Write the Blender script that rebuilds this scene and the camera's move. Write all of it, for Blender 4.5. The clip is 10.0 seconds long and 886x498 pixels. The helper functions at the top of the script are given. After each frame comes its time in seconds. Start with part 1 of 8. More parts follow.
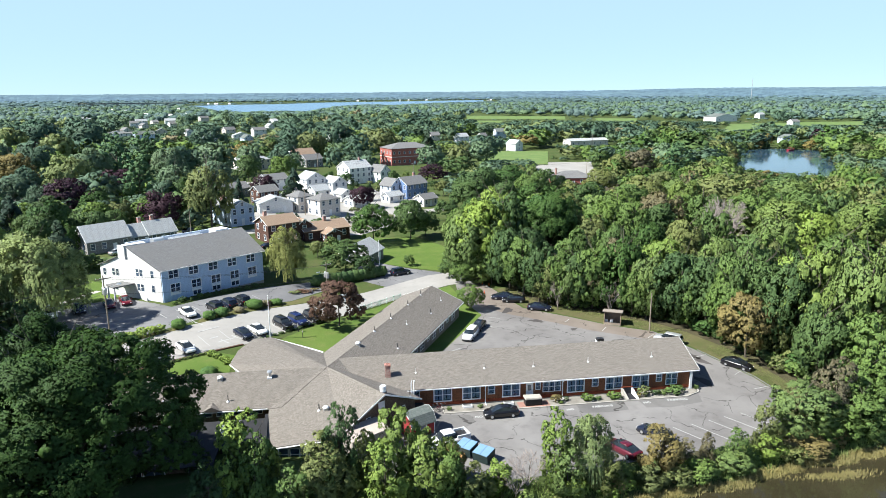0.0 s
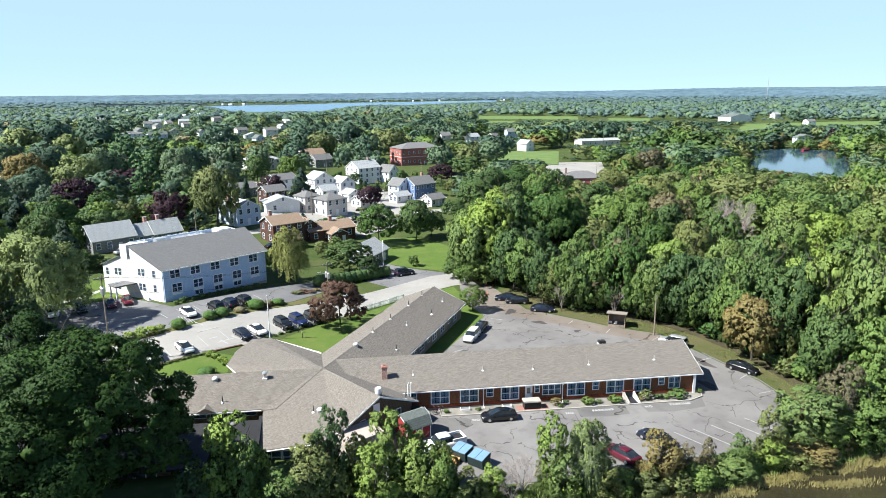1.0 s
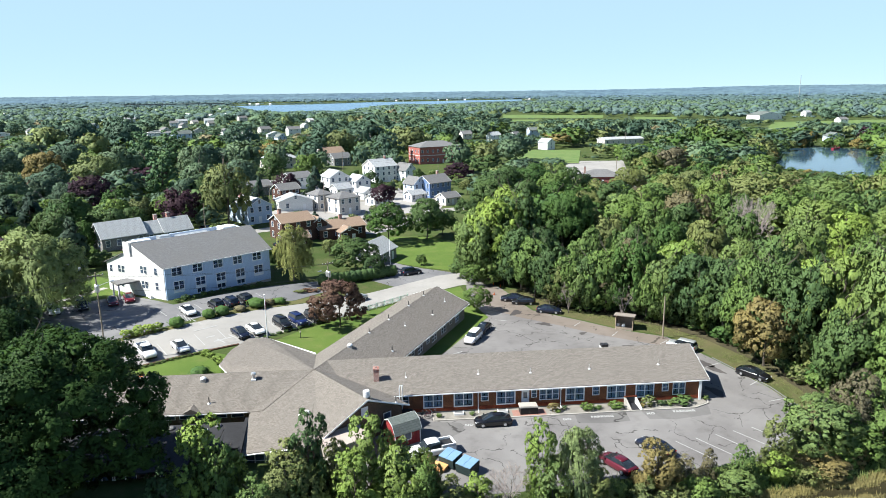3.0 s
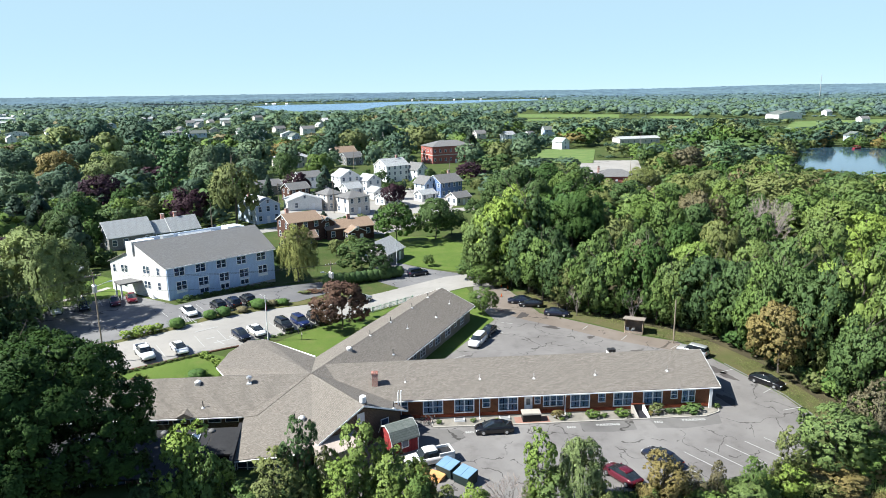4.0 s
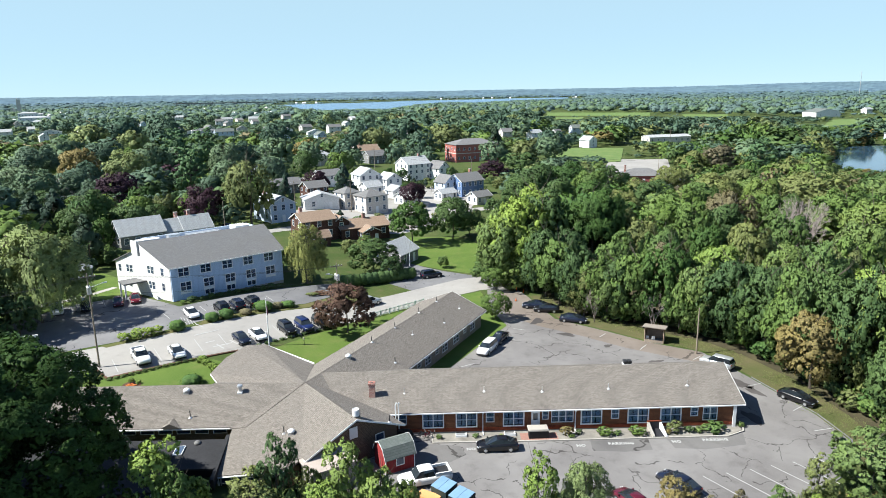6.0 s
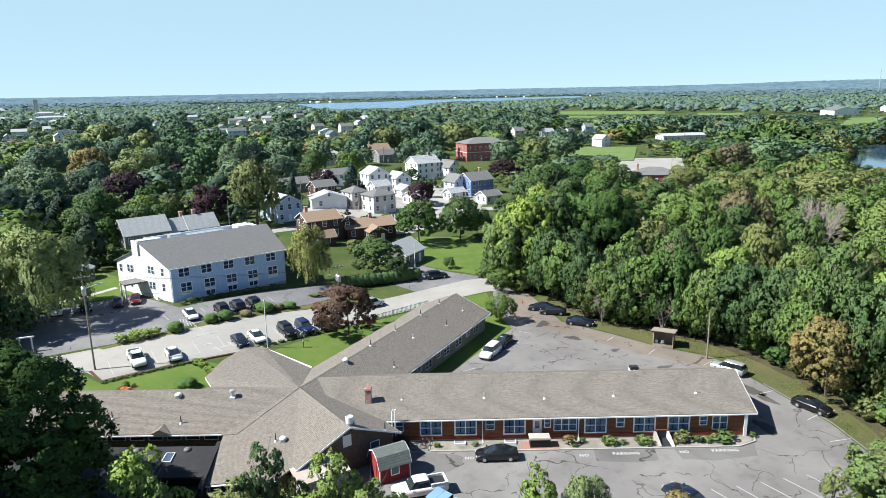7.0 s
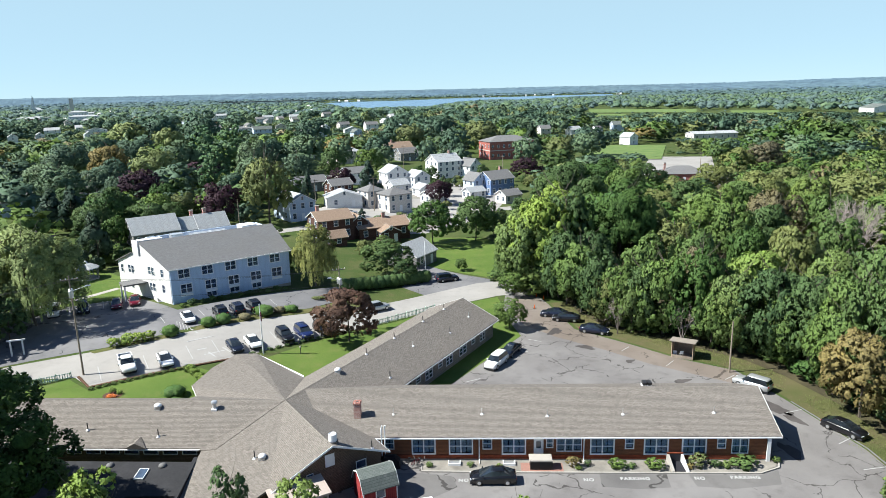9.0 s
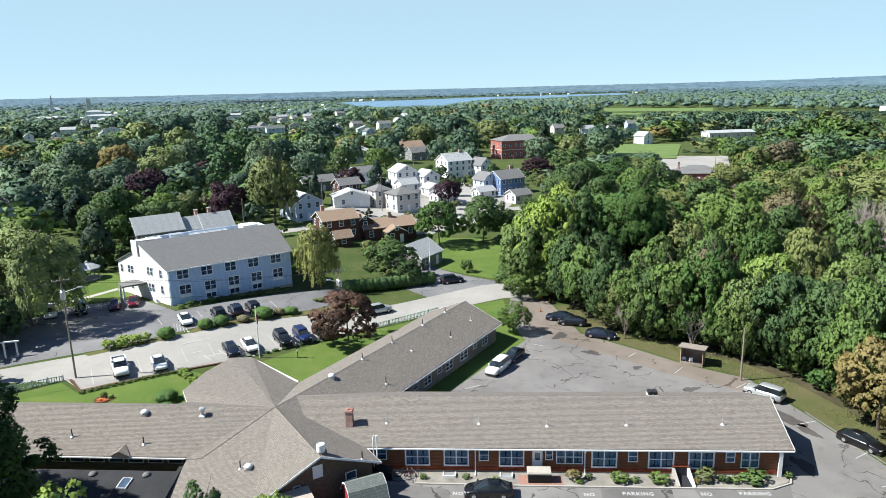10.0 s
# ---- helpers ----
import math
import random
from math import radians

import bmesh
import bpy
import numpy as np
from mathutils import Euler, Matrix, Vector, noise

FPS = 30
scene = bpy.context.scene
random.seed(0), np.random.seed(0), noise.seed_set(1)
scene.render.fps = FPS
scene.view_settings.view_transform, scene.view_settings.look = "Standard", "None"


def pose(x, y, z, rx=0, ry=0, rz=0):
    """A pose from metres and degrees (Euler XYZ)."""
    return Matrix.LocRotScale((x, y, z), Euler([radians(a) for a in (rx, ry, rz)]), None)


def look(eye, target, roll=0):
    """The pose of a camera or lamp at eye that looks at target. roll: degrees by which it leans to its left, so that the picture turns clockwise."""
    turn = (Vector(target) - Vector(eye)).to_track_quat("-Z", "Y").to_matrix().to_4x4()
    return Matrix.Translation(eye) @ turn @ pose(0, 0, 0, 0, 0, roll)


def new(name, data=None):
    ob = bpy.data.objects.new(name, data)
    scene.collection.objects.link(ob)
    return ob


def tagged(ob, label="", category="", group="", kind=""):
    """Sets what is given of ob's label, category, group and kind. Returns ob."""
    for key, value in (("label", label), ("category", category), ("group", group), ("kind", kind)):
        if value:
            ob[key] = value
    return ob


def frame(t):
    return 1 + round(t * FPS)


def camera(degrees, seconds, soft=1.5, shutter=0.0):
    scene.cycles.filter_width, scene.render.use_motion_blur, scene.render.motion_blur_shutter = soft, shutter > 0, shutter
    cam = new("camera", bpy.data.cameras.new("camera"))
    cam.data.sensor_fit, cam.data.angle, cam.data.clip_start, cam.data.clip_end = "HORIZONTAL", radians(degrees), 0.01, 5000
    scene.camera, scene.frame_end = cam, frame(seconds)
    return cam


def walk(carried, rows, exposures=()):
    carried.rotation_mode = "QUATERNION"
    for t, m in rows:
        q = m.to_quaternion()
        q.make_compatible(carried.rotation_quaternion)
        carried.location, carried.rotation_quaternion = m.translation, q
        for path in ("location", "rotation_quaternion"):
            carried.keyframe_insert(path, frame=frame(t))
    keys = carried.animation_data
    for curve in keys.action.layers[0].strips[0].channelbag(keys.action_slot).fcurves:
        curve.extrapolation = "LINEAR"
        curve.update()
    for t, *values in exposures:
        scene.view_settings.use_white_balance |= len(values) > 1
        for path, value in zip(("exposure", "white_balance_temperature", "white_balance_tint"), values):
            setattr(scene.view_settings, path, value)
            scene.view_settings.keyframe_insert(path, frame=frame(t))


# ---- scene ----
cam = camera(66.4, 10.0, soft=0.65)
PATH = [
    (0, (-6.278, -84.768, 42.358), (-5.999, -82.841, 41.905), -0.4),
    (0.5, (-5.191, -84.161, 42.203), (-4.93, -82.231, 41.751), -0.5),
    (1, (-4.036, -83.751, 42.032), (-3.795, -81.817, 41.58), -0.5),
    (1.5, (-2.924, -83.465, 41.836), (-2.702, -81.53, 41.383), -0.5),
    (2, (-1.819, -83.086, 41.643), (-1.616, -81.149, 41.19), -0.5),
    (2.5, (-0.691, -82.386, 41.466), (-0.505, -80.447, 41.013), -0.6),
    (4, (2.555, -78.931, 40.846), (2.675, -76.987, 40.393), -0.8),
    (4.5, (3.476, -77.631, 40.666), (3.574, -75.686, 40.212), -0.8),
    (5, (4.35, -76.309, 40.491), (4.427, -74.363, 40.036), -0.9),
    (5.5, (5.204, -75.004, 40.307), (5.26, -73.058, 39.852), -0.9),
    (7, (7.87, -70.952, 39.702), (7.865, -69.005, 39.245), -1.1),
    (7.5, (8.76, -69.57, 39.52), (8.735, -67.624, 39.062), -1.1),
    (8, (9.598, -68.096, 39.305), (9.552, -66.15, 38.847), -1.1),
    (8.5, (10.524, -66.66, 39.102), (10.457, -64.714, 38.644), -1.2),
    (9, (11.467, -65.21, 38.928), (11.378, -63.266, 38.469), -1.3),
    (9.5, (12.405, -63.714, 38.73), (12.295, -61.771, 38.27), -1.3),
    (10, (13.32, -62.156, 38.523), (13.188, -60.214, 38.063), -1.4),
]
walk(cam, [(t, look(eye, target, roll)) for t, eye, target, roll in PATH], [(0, 1.17, 6250, 6), (10, 1.02, 6250, 6)])

# ---------------------------------------------------------------- sky, sun, exposure
world = bpy.data.worlds.new("world")
scene.world = world
world.use_nodes = True
wn = world.node_tree
sky = wn.nodes.new("ShaderNodeTexSky")
sky.sky_type = "NISHITA"
sky.sun_disc = False
sky.sun_elevation = radians(47)
sky.sun_rotation = radians(-100)
sky.altitude = 40
sky.air_density = 0.45
sky.dust_density = 0.0
sky.ozone_density = 3.0
wn.nodes["Background"].inputs[1].default_value = 0.1015
thin = wn.nodes.new("ShaderNodeMix")
thin.data_type = "RGBA"
up = wn.nodes.new("ShaderNodeSeparateXYZ")
wn.links.new(wn.nodes.new("ShaderNodeTexCoord").outputs["Generated"], up.inputs[0])
fade = wn.nodes.new("ShaderNodeMapRange")
fade.interpolation_type = "SMOOTHSTEP"
for i, v in enumerate((0.13, 0.36, 0.86, 0.03)):
    fade.inputs[1 + i].default_value = v
wn.links.new(up.outputs[2], fade.inputs[0])
wn.links.new(fade.outputs[0], thin.inputs[0])
thin.inputs[7].default_value = (2.72, 3.75, 4.25, 1)
wn.links.new(sky.outputs[0], thin.inputs[6])
wn.links.new(thin.outputs[2], wn.nodes["Background"].inputs[0])
sun = new("sun", bpy.data.lights.new("sun", "SUN"))
sun.data.energy = 5.0
sun.data.angle = radians(0.55)
sun.data.color = (1.0, 0.95, 0.87)
sun.matrix_world = look((-98.5, -17.0, 107), (0, 0, 0))


# ---------------------------------------------------------------- materials
def tree_of(name):
    m = bpy.data.materials.new(name)
    m.use_nodes = True
    return m, m.node_tree.nodes, m.node_tree.links


def mathn(nt, op, a, b=None, c=None):
    n = nt.nodes.new("ShaderNodeMath")
    n.operation = op
    for i, v in enumerate((a, b, c)):
        if v is None:
            continue
        if isinstance(v, (int, float)):
            n.inputs[i].default_value = v
        else:
            nt.links.new(v, n.inputs[i])
    return n.outputs[0]


def noisen(nt, scale, detail=3, vec=None, rough=0.6):
    n = nt.nodes.new("ShaderNodeTexNoise")
    n.inputs["Scale"].default_value = scale
    n.inputs["Detail"].default_value = detail
    n.inputs["Roughness"].default_value = rough
    if vec is None:
        vec = nt.nodes.new("ShaderNodeNewGeometry").outputs["Position"]
    nt.links.new(vec, n.inputs["Vector"])
    return n.outputs["Fac"]


def mixn(nt, fac, a, b):
    n = nt.nodes.new("ShaderNodeMix")
    n.data_type = "RGBA"
    for i, v in ((0, fac), (6, a), (7, b)):
        if isinstance(v, (int, float)):
            n.inputs[i].default_value = v
        elif isinstance(v, tuple):
            n.inputs[i].default_value = (*v[:3], 1)
        else:
            nt.links.new(v, n.inputs[i])
    return n.outputs[2]


def ramp(nt, fac, lo, hi):
    n = nt.nodes.new("ShaderNodeMapRange")
    n.inputs["From Min"].default_value = lo
    n.inputs["From Max"].default_value = hi
    nt.links.new(fac, n.inputs["Value"])
    return n.outputs["Result"]


def dim(c, k):
    return tuple(min(1, v * k) for v in c[:3])


def surface(name, base, other=None, rough=0.85, fine=6.0, big=0.5, metal=0.0, bump=0.0, spread=0.25, spec=0.3):
    """A plain weathered surface: two colours mixed by a coarse and a fine noise."""
    m, nodes, links = tree_of(name)
    nt = m.node_tree
    p = nodes["Principled BSDF"]
    a, b = noisen(nt, big, 3), noisen(nt, fine, 4)
    f = ramp(nt, mathn(nt, "ADD", mathn(nt, "MULTIPLY", a, 0.6), mathn(nt, "MULTIPLY", b, 0.4)), 0.32, 0.68)
    col = mixn(nt, f, dim(base, 1 - spread), other or dim(base, 1 + spread))
    links.new(col, p.inputs["Base Color"])
    p.inputs["Roughness"].default_value = rough
    p.inputs["Metallic"].default_value = metal
    p.inputs["Specular IOR Level"].default_value = spec
    if bump:
        bn = nodes.new("ShaderNodeBump")
        bn.inputs["Strength"].default_value = bump
        bn.inputs["Distance"].default_value = 0.05
        links.new(b, bn.inputs["Height"])
        links.new(bn.outputs[0], p.inputs["Normal"])
    return m


def courses(name, tones, width, height, mortar, gap=0.012, rough=0.9, space="Object", up="y", bump=0.6, blotch=0.5):
    """Shingles, bricks or boards in courses, laid along x and up y (or z) of the object."""
    m, nodes, links = tree_of(name)
    nt = m.node_tree
    p = nodes["Principled BSDF"]
    tc = nodes.new("ShaderNodeTexCoord").outputs["Object"] if space == "Object" else nodes.new("ShaderNodeNewGeometry").outputs["Position"]
    sep = nodes.new("ShaderNodeSeparateXYZ")
    links.new(tc, sep.inputs[0])
    com = nodes.new("ShaderNodeCombineXYZ")
    along = sep.outputs[0]
    if up == "z":
        along = mathn(nt, "ADD", sep.outputs[0], sep.outputs[1])
    links.new(along, com.inputs[0])
    links.new(sep.outputs[2 if up == "z" else 1], com.inputs[1])
    br = nodes.new("ShaderNodeTexBrick")
    links.new(com.outputs[0], br.inputs["Vector"])
    br.inputs["Color1"].default_value = (0, 0, 0, 1)
    br.inputs["Color2"].default_value = (1, 1, 1, 1)
    br.inputs["Mortar"].default_value = (0.5, 0.5, 0.5, 1)
    br.inputs["Scale"].default_value = 1
    br.inputs["Mortar Size"].default_value = gap
    br.inputs["Brick Width"].default_value = width
    br.inputs["Row Height"].default_value = height
    br.offset = 0.5
    bw = nodes.new("ShaderNodeRGBToBW")
    links.new(br.outputs["Color"], bw.inputs[0])
    big = noisen(nt, blotch, 4)
    fine = noisen(nt, 9, 3)
    f = mathn(nt, "ADD", mathn(nt, "MULTIPLY", bw.outputs[0], 0.5), mathn(nt, "MULTIPLY", ramp(nt, fine, 0.3, 0.7), 0.5))
    col = mixn(nt, f, tones[0], tones[1])
    col = mixn(nt, mathn(nt, "MULTIPLY", ramp(nt, big, 0.42, 0.7), 0.6), col, tones[2])
    col = mixn(nt, br.outputs["Fac"], col, mortar)
    links.new(col, p.inputs["Base Color"])
    p.inputs["Roughness"].default_value = rough
    p.inputs["Specular IOR Level"].default_value = 0.2
    bn = nodes.new("ShaderNodeBump")
    bn.inputs["Strength"].default_value = bump
    bn.inputs["Distance"].default_value = 0.02
    links.new(mathn(nt, "SUBTRACT", bw.outputs[0], br.outputs["Fac"]), bn.inputs["Height"])
    links.new(bn.outputs[0], p.inputs["Normal"])
    return m


def leafy(name, base, alt, shine=0.14, patch=0.12, grain=3.4, relief=0.5, gap_shade=0.52):
    """Foliage: hue varies tree by tree and leaf by leaf; leaves let some light through."""
    # the darker tone is made bluer, to stand for skylit shade
    base, alt = [(c[0] * k * 1.12, c[1] * k, c[2] * k * b) for c, k, b in ((base, 1.72, 1.95), (alt, 1.58, 1.24))]
    m, nodes, links = tree_of(name)
    nt = m.node_tree
    p = nodes["Principled BSDF"]
    rnd = nodes.new("ShaderNodeObjectInfo").outputs["Random"]
    isl = nodes.new("ShaderNodeNewGeometry").outputs["Random Per Island"]
    pat = noisen(nt, patch, 2)
    f = mathn(nt, "ADD", mathn(nt, "MULTIPLY", rnd, 0.45), mathn(nt, "ADD", mathn(nt, "MULTIPLY", isl, 0.2), mathn(nt, "MULTIPLY", ramp(nt, pat, 0.3, 0.7), 0.35)))
    col = mixn(nt, f, base, alt)
    # noise paints shade into the gaps between leaves and lightens the rest
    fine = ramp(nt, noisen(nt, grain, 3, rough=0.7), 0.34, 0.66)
    col = mixn(nt, fine, mixn(nt, gap_shade, col, dim(base, 0.25)), mixn(nt, 0.22, col, dim(alt, 1.15)))
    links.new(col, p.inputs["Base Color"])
    bn = nodes.new("ShaderNodeBump")
    bn.inputs["Strength"].default_value = relief
    bn.inputs["Distance"].default_value = 0.25 / grain
    links.new(fine, bn.inputs["Height"])
    links.new(bn.outputs[0], p.inputs["Normal"])
    p.inputs["Roughness"].default_value = 0.62
    p.inputs["Specular IOR Level"].default_value = shine
    tr = nodes.new("ShaderNodeBsdfTranslucent")
    links.new(col, tr.inputs["Color"])
    mx = nodes.new("ShaderNodeMixShader")
    mx.inputs[0].default_value = 0.11
    links.new(p.outputs[0], mx.inputs[1])
    links.new(tr.outputs[0], mx.inputs[2])
    links.new(mx.outputs[0], nodes["Material Output"].inputs["Surface"])
    return m


def asphalt(name, lo, hi, stain, crack=True, cell=0.16):
    """Weathered asphalt with grit, oil stains and a web of sealed cracks."""
    m, nodes, links = tree_of(name)
    nt = m.node_tree
    p = nodes["Principled BSDF"]
    big, mid, grit = noisen(nt, 0.09, 4), noisen(nt, 0.55, 4), noisen(nt, 12, 2)
    col = mixn(nt, ramp(nt, big, 0.35, 0.65), lo, hi)
    col = mixn(nt, mathn(nt, "MULTIPLY", ramp(nt, mid, 0.52, 0.8), 0.55), col, stain)
    col = mixn(nt, mathn(nt, "MULTIPLY", ramp(nt, grit, 0.35, 0.75), 0.25), col, dim(hi, 1.25))
    if crack:
        geo = nodes.new("ShaderNodeNewGeometry").outputs["Position"]
        warp = nodes.new("ShaderNodeTexNoise")
        warp.inputs["Scale"].default_value = 0.35
        warp.inputs["Detail"].default_value = 4
        links.new(geo, warp.inputs["Vector"])
        add = nodes.new("ShaderNodeVectorMath")
        add.operation = "MULTIPLY_ADD"
        links.new(warp.outputs["Color"], add.inputs[0])
        add.inputs[1].default_value = (5, 5, 0)
        links.new(geo, add.inputs[2])
        vo = nodes.new("ShaderNodeTexVoronoi")
        vo.feature = "DISTANCE_TO_EDGE"
        vo.inputs["Scale"].default_value = cell
        links.new(add.outputs[0], vo.inputs["Vector"])
        line = mathn(nt, "LESS_THAN", vo.outputs["Distance"], 0.0085)
        some = mathn(nt, "GREATER_THAN", noisen(nt, 0.14, 2), 0.47)
        col = mixn(nt, mathn(nt, "MULTIPLY", mathn(nt, "MULTIPLY", line, some), 0.8), col, dim(stain, 0.55))
    links.new(col, p.inputs["Base Color"])
    p.inputs["Roughness"].default_value = 0.9
    p.inputs["Specular IOR Level"].default_value = 0.25
    bn = nodes.new("ShaderNodeBump")
    bn.inputs["Strength"].default_value = 0.25
    bn.inputs["Distance"].default_value = 0.01
    links.new(grit, bn.inputs["Height"])
    links.new(bn.outputs[0], p.inputs["Normal"])
    return m


def turf(name, a, b, c):
    """Grass: two greens and a dry tone, mown or rough."""
    m, nodes, links = tree_of(name)
    nt = m.node_tree
    p = nodes["Principled BSDF"]
    col = mixn(nt, ramp(nt, noisen(nt, 0.12, 3), 0.35, 0.65), a, b)
    col = mixn(nt, mathn(nt, "MULTIPLY", ramp(nt, noisen(nt, 0.5, 4), 0.5, 0.75), 0.7), col, c)
    fine = noisen(nt, 14, 3)
    col = mixn(nt, mathn(nt, "MULTIPLY", ramp(nt, fine, 0.35, 0.7), 0.4), col, dim(a, 0.55))
    links.new(col, p.inputs["Base Color"])
    p.inputs["Roughness"].default_value = 0.9
    p.inputs["Specular IOR Level"].default_value = 0.115
    bn = nodes.new("ShaderNodeBump")
    bn.inputs["Strength"].default_value = 0.6
    bn.inputs["Distance"].default_value = 0.08
    links.new(fine, bn.inputs["Height"])
    links.new(bn.outputs[0], p.inputs["Normal"])
    return m


def paint(name, c, rough=0.25, metal=0.0, coat=0.6):
    m = surface(name, c, rough=rough, fine=3, big=0.8, spread=0.06, metal=metal, spec=0.5)
    m.node_tree.nodes["Principled BSDF"].inputs["Coat Weight"].default_value = coat * 0.4
    return m


def glass(name, tint=(0.02, 0.03, 0.04), clear=0.0):
    m, nodes, links = tree_of(name)
    nt = m.node_tree
    p = nodes["Principled BSDF"]
    col = mixn(nt, ramp(nt, noisen(nt, 0.7, 2), 0.35, 0.65), tint, dim(tint, 2.2))
    links.new(col, p.inputs["Base Color"])
    p.inputs["Roughness"].default_value = 0.06
    p.inputs["Specular IOR Level"].default_value = 0.8
    if clear:
        tr = nodes.new("ShaderNodeBsdfTransparent")
        tr.inputs[0].default_value = (0.8, 0.9, 0.95, 1)
        mx = nodes.new("ShaderNodeMixShader")
        mx.inputs[0].default_value = clear
        links.new(p.outputs[0], mx.inputs[1])
        links.new(tr.outputs[0], mx.inputs[2])
        links.new(mx.outputs[0], nodes["Material Output"].inputs["Surface"])
    return m


def watery(name, deep, rough=0.06, ripple=0.25, scale=1.2):
    m, nodes, links = tree_of(name)
    nt = m.node_tree
    p = nodes["Principled BSDF"]
    col = mixn(nt, ramp(nt, noisen(nt, 0.05, 3), 0.35, 0.65), deep, dim(deep, 1.6))
    links.new(col, p.inputs["Base Color"])
    p.inputs["Roughness"].default_value = rough
    bn = nodes.new("ShaderNodeBump")
    bn.inputs["Strength"].default_value = ripple
    bn.inputs["Distance"].default_value = 0.05
    links.new(noisen(nt, scale, 3), bn.inputs["Height"])
    links.new(bn.outputs[0], p.inputs["Normal"])
    return m


ROOF = courses("tan_grey_asphalt_shingles", ((0.124, 0.110, 0.098), (0.290, 0.262, 0.232), (0.212, 0.194, 0.174)), 0.34, 0.15, (0.10, 0.09, 0.08), 0.011, bump=0.8)
# a dark roof, taken to near black so its colour carries tree shade
ROOF_BLACK = surface("shade_blackened_roof", (0.020, 0.021, 0.024), (0.036, 0.036, 0.040), rough=0.8, fine=5, big=0.4, spread=0.3, bump=0.2)
ROOF_GREEN = courses("green_grey_shingles", ((0.10, 0.12, 0.11), (0.20, 0.22, 0.205), (0.14, 0.165, 0.15)), 0.34, 0.145, (0.08, 0.09, 0.09), 0.01)
ROOF_GREY = courses("grey_asphalt_shingles", ((0.13, 0.13, 0.135), (0.22, 0.22, 0.22), (0.17, 0.165, 0.16)), 0.4, 0.16, (0.12, 0.12, 0.12), 0.008, blotch=0.25)
ROOF_PALE = courses("pale_grey_shingles", ((0.32, 0.34, 0.36), (0.48, 0.50, 0.51), (0.40, 0.41, 0.41)), 0.6, 0.25, (0.25, 0.25, 0.25), 0.02)
ROOF_TAN = courses("tan_brown_shingles", ((0.23, 0.165, 0.12), (0.34, 0.25, 0.185), (0.285, 0.21, 0.155)), 0.5, 0.22, (0.2, 0.14, 0.1), 0.02)
SHINGLE = courses("red_brown_wood_shingles", ((0.140, 0.062, 0.034), (0.29, 0.120, 0.060), (0.205, 0.086, 0.046)), 0.22, 0.16, (0.06, 0.028, 0.016), 0.014, up="z")
SHINGLE_RED = courses("weathered_orange_red_shingles", ((0.15, 0.036, 0.018), (0.42, 0.10, 0.045), (0.25, 0.07, 0.035)), 0.22, 0.16, (0.03, 0.012, 0.008), 0.02, up="z")
SHINGLE_BROWN = courses("weathered_brown_wood_shingles", ((0.095, 0.065, 0.048), (0.21, 0.150, 0.112), (0.15, 0.108, 0.08)), 0.22, 0.16, (0.06, 0.042, 0.032), 0.014, up="z")
STONE = courses("buff_grey_block", ((0.20, 0.17, 0.14), (0.34, 0.30, 0.25), (0.27, 0.24, 0.2)), 0.6, 0.3, (0.16, 0.14, 0.12), 0.02, up="z")
BRICK = courses("red_chimney_brick", ((0.24, 0.075, 0.055), (0.42, 0.19, 0.15), (0.34, 0.16, 0.13)), 0.24, 0.10, (0.55, 0.47, 0.43), 0.014, up="z", blotch=3.0)
BRICK_FAR = courses("red_school_brick", ((0.30, 0.085, 0.07), (0.42, 0.13, 0.11), (0.36, 0.12, 0.10)), 0.4, 0.2, (0.3, 0.18, 0.16), 0.02, up="z")
BLUE_SIDING = courses("pale_blue_clapboard", ((0.40, 0.52, 0.70), (0.46, 0.58, 0.75), (0.43, 0.55, 0.72)), 4.0, 0.18, (0.30, 0.39, 0.54), 0.02, up="z")
LIGHT_SIDING = courses("light_blue_clapboard", ((0.46, 0.55, 0.68), (0.52, 0.60, 0.72), (0.5, 0.58, 0.7)), 4.0, 0.18, (0.35, 0.42, 0.52), 0.02, up="z")
DEEP_SIDING = courses("slate_blue_clapboard", ((0.12, 0.19, 0.35), (0.17, 0.25, 0.42), (0.14, 0.22, 0.38)), 4.0, 0.18, (0.08, 0.12, 0.22), 0.02, up="z")
WHITE_SIDING = courses("white_clapboard", ((0.72, 0.72, 0.71), (0.8, 0.8, 0.79), (0.75, 0.75, 0.73)), 4.0, 0.18, (0.55, 0.55, 0.55), 0.02, up="z")
CREAM_SIDING = courses("cream_clapboard", ((0.58, 0.54, 0.50), (0.66, 0.62, 0.58), (0.62, 0.58, 0.54)), 4.0, 0.18, (0.42, 0.39, 0.36), 0.02, up="z")
BROWN_SIDING = courses("dark_brown_clapboard", ((0.075, 0.04, 0.032), (0.13, 0.07, 0.055), (0.10, 0.055, 0.045)), 4.0, 0.18, (0.04, 0.022, 0.018), 0.02, up="z")
GREY_SIDING = courses("grey_wood_shingle_siding", ((0.20, 0.20, 0.20), (0.31, 0.30, 0.29), (0.25, 0.25, 0.24)), 0.3, 0.16, (0.12, 0.12, 0.12), 0.02, up="z")
BARN_RED = courses("barn_red_boards", ((0.20, 0.025, 0.03), (0.32, 0.05, 0.05), (0.26, 0.04, 0.04)), 0.2, 3.0, (0.10, 0.015, 0.018), 0.012, up="z")
BLOCKWALL = courses("painted_concrete_block", ((0.30, 0.27, 0.24), (0.42, 0.38, 0.34), (0.36, 0.33, 0.30)), 0.4, 0.2, (0.24, 0.22, 0.2), 0.02, up="z")
WHITE = surface("white_trim_paint", (0.76, 0.77, 0.78), rough=0.5, spread=0.06)
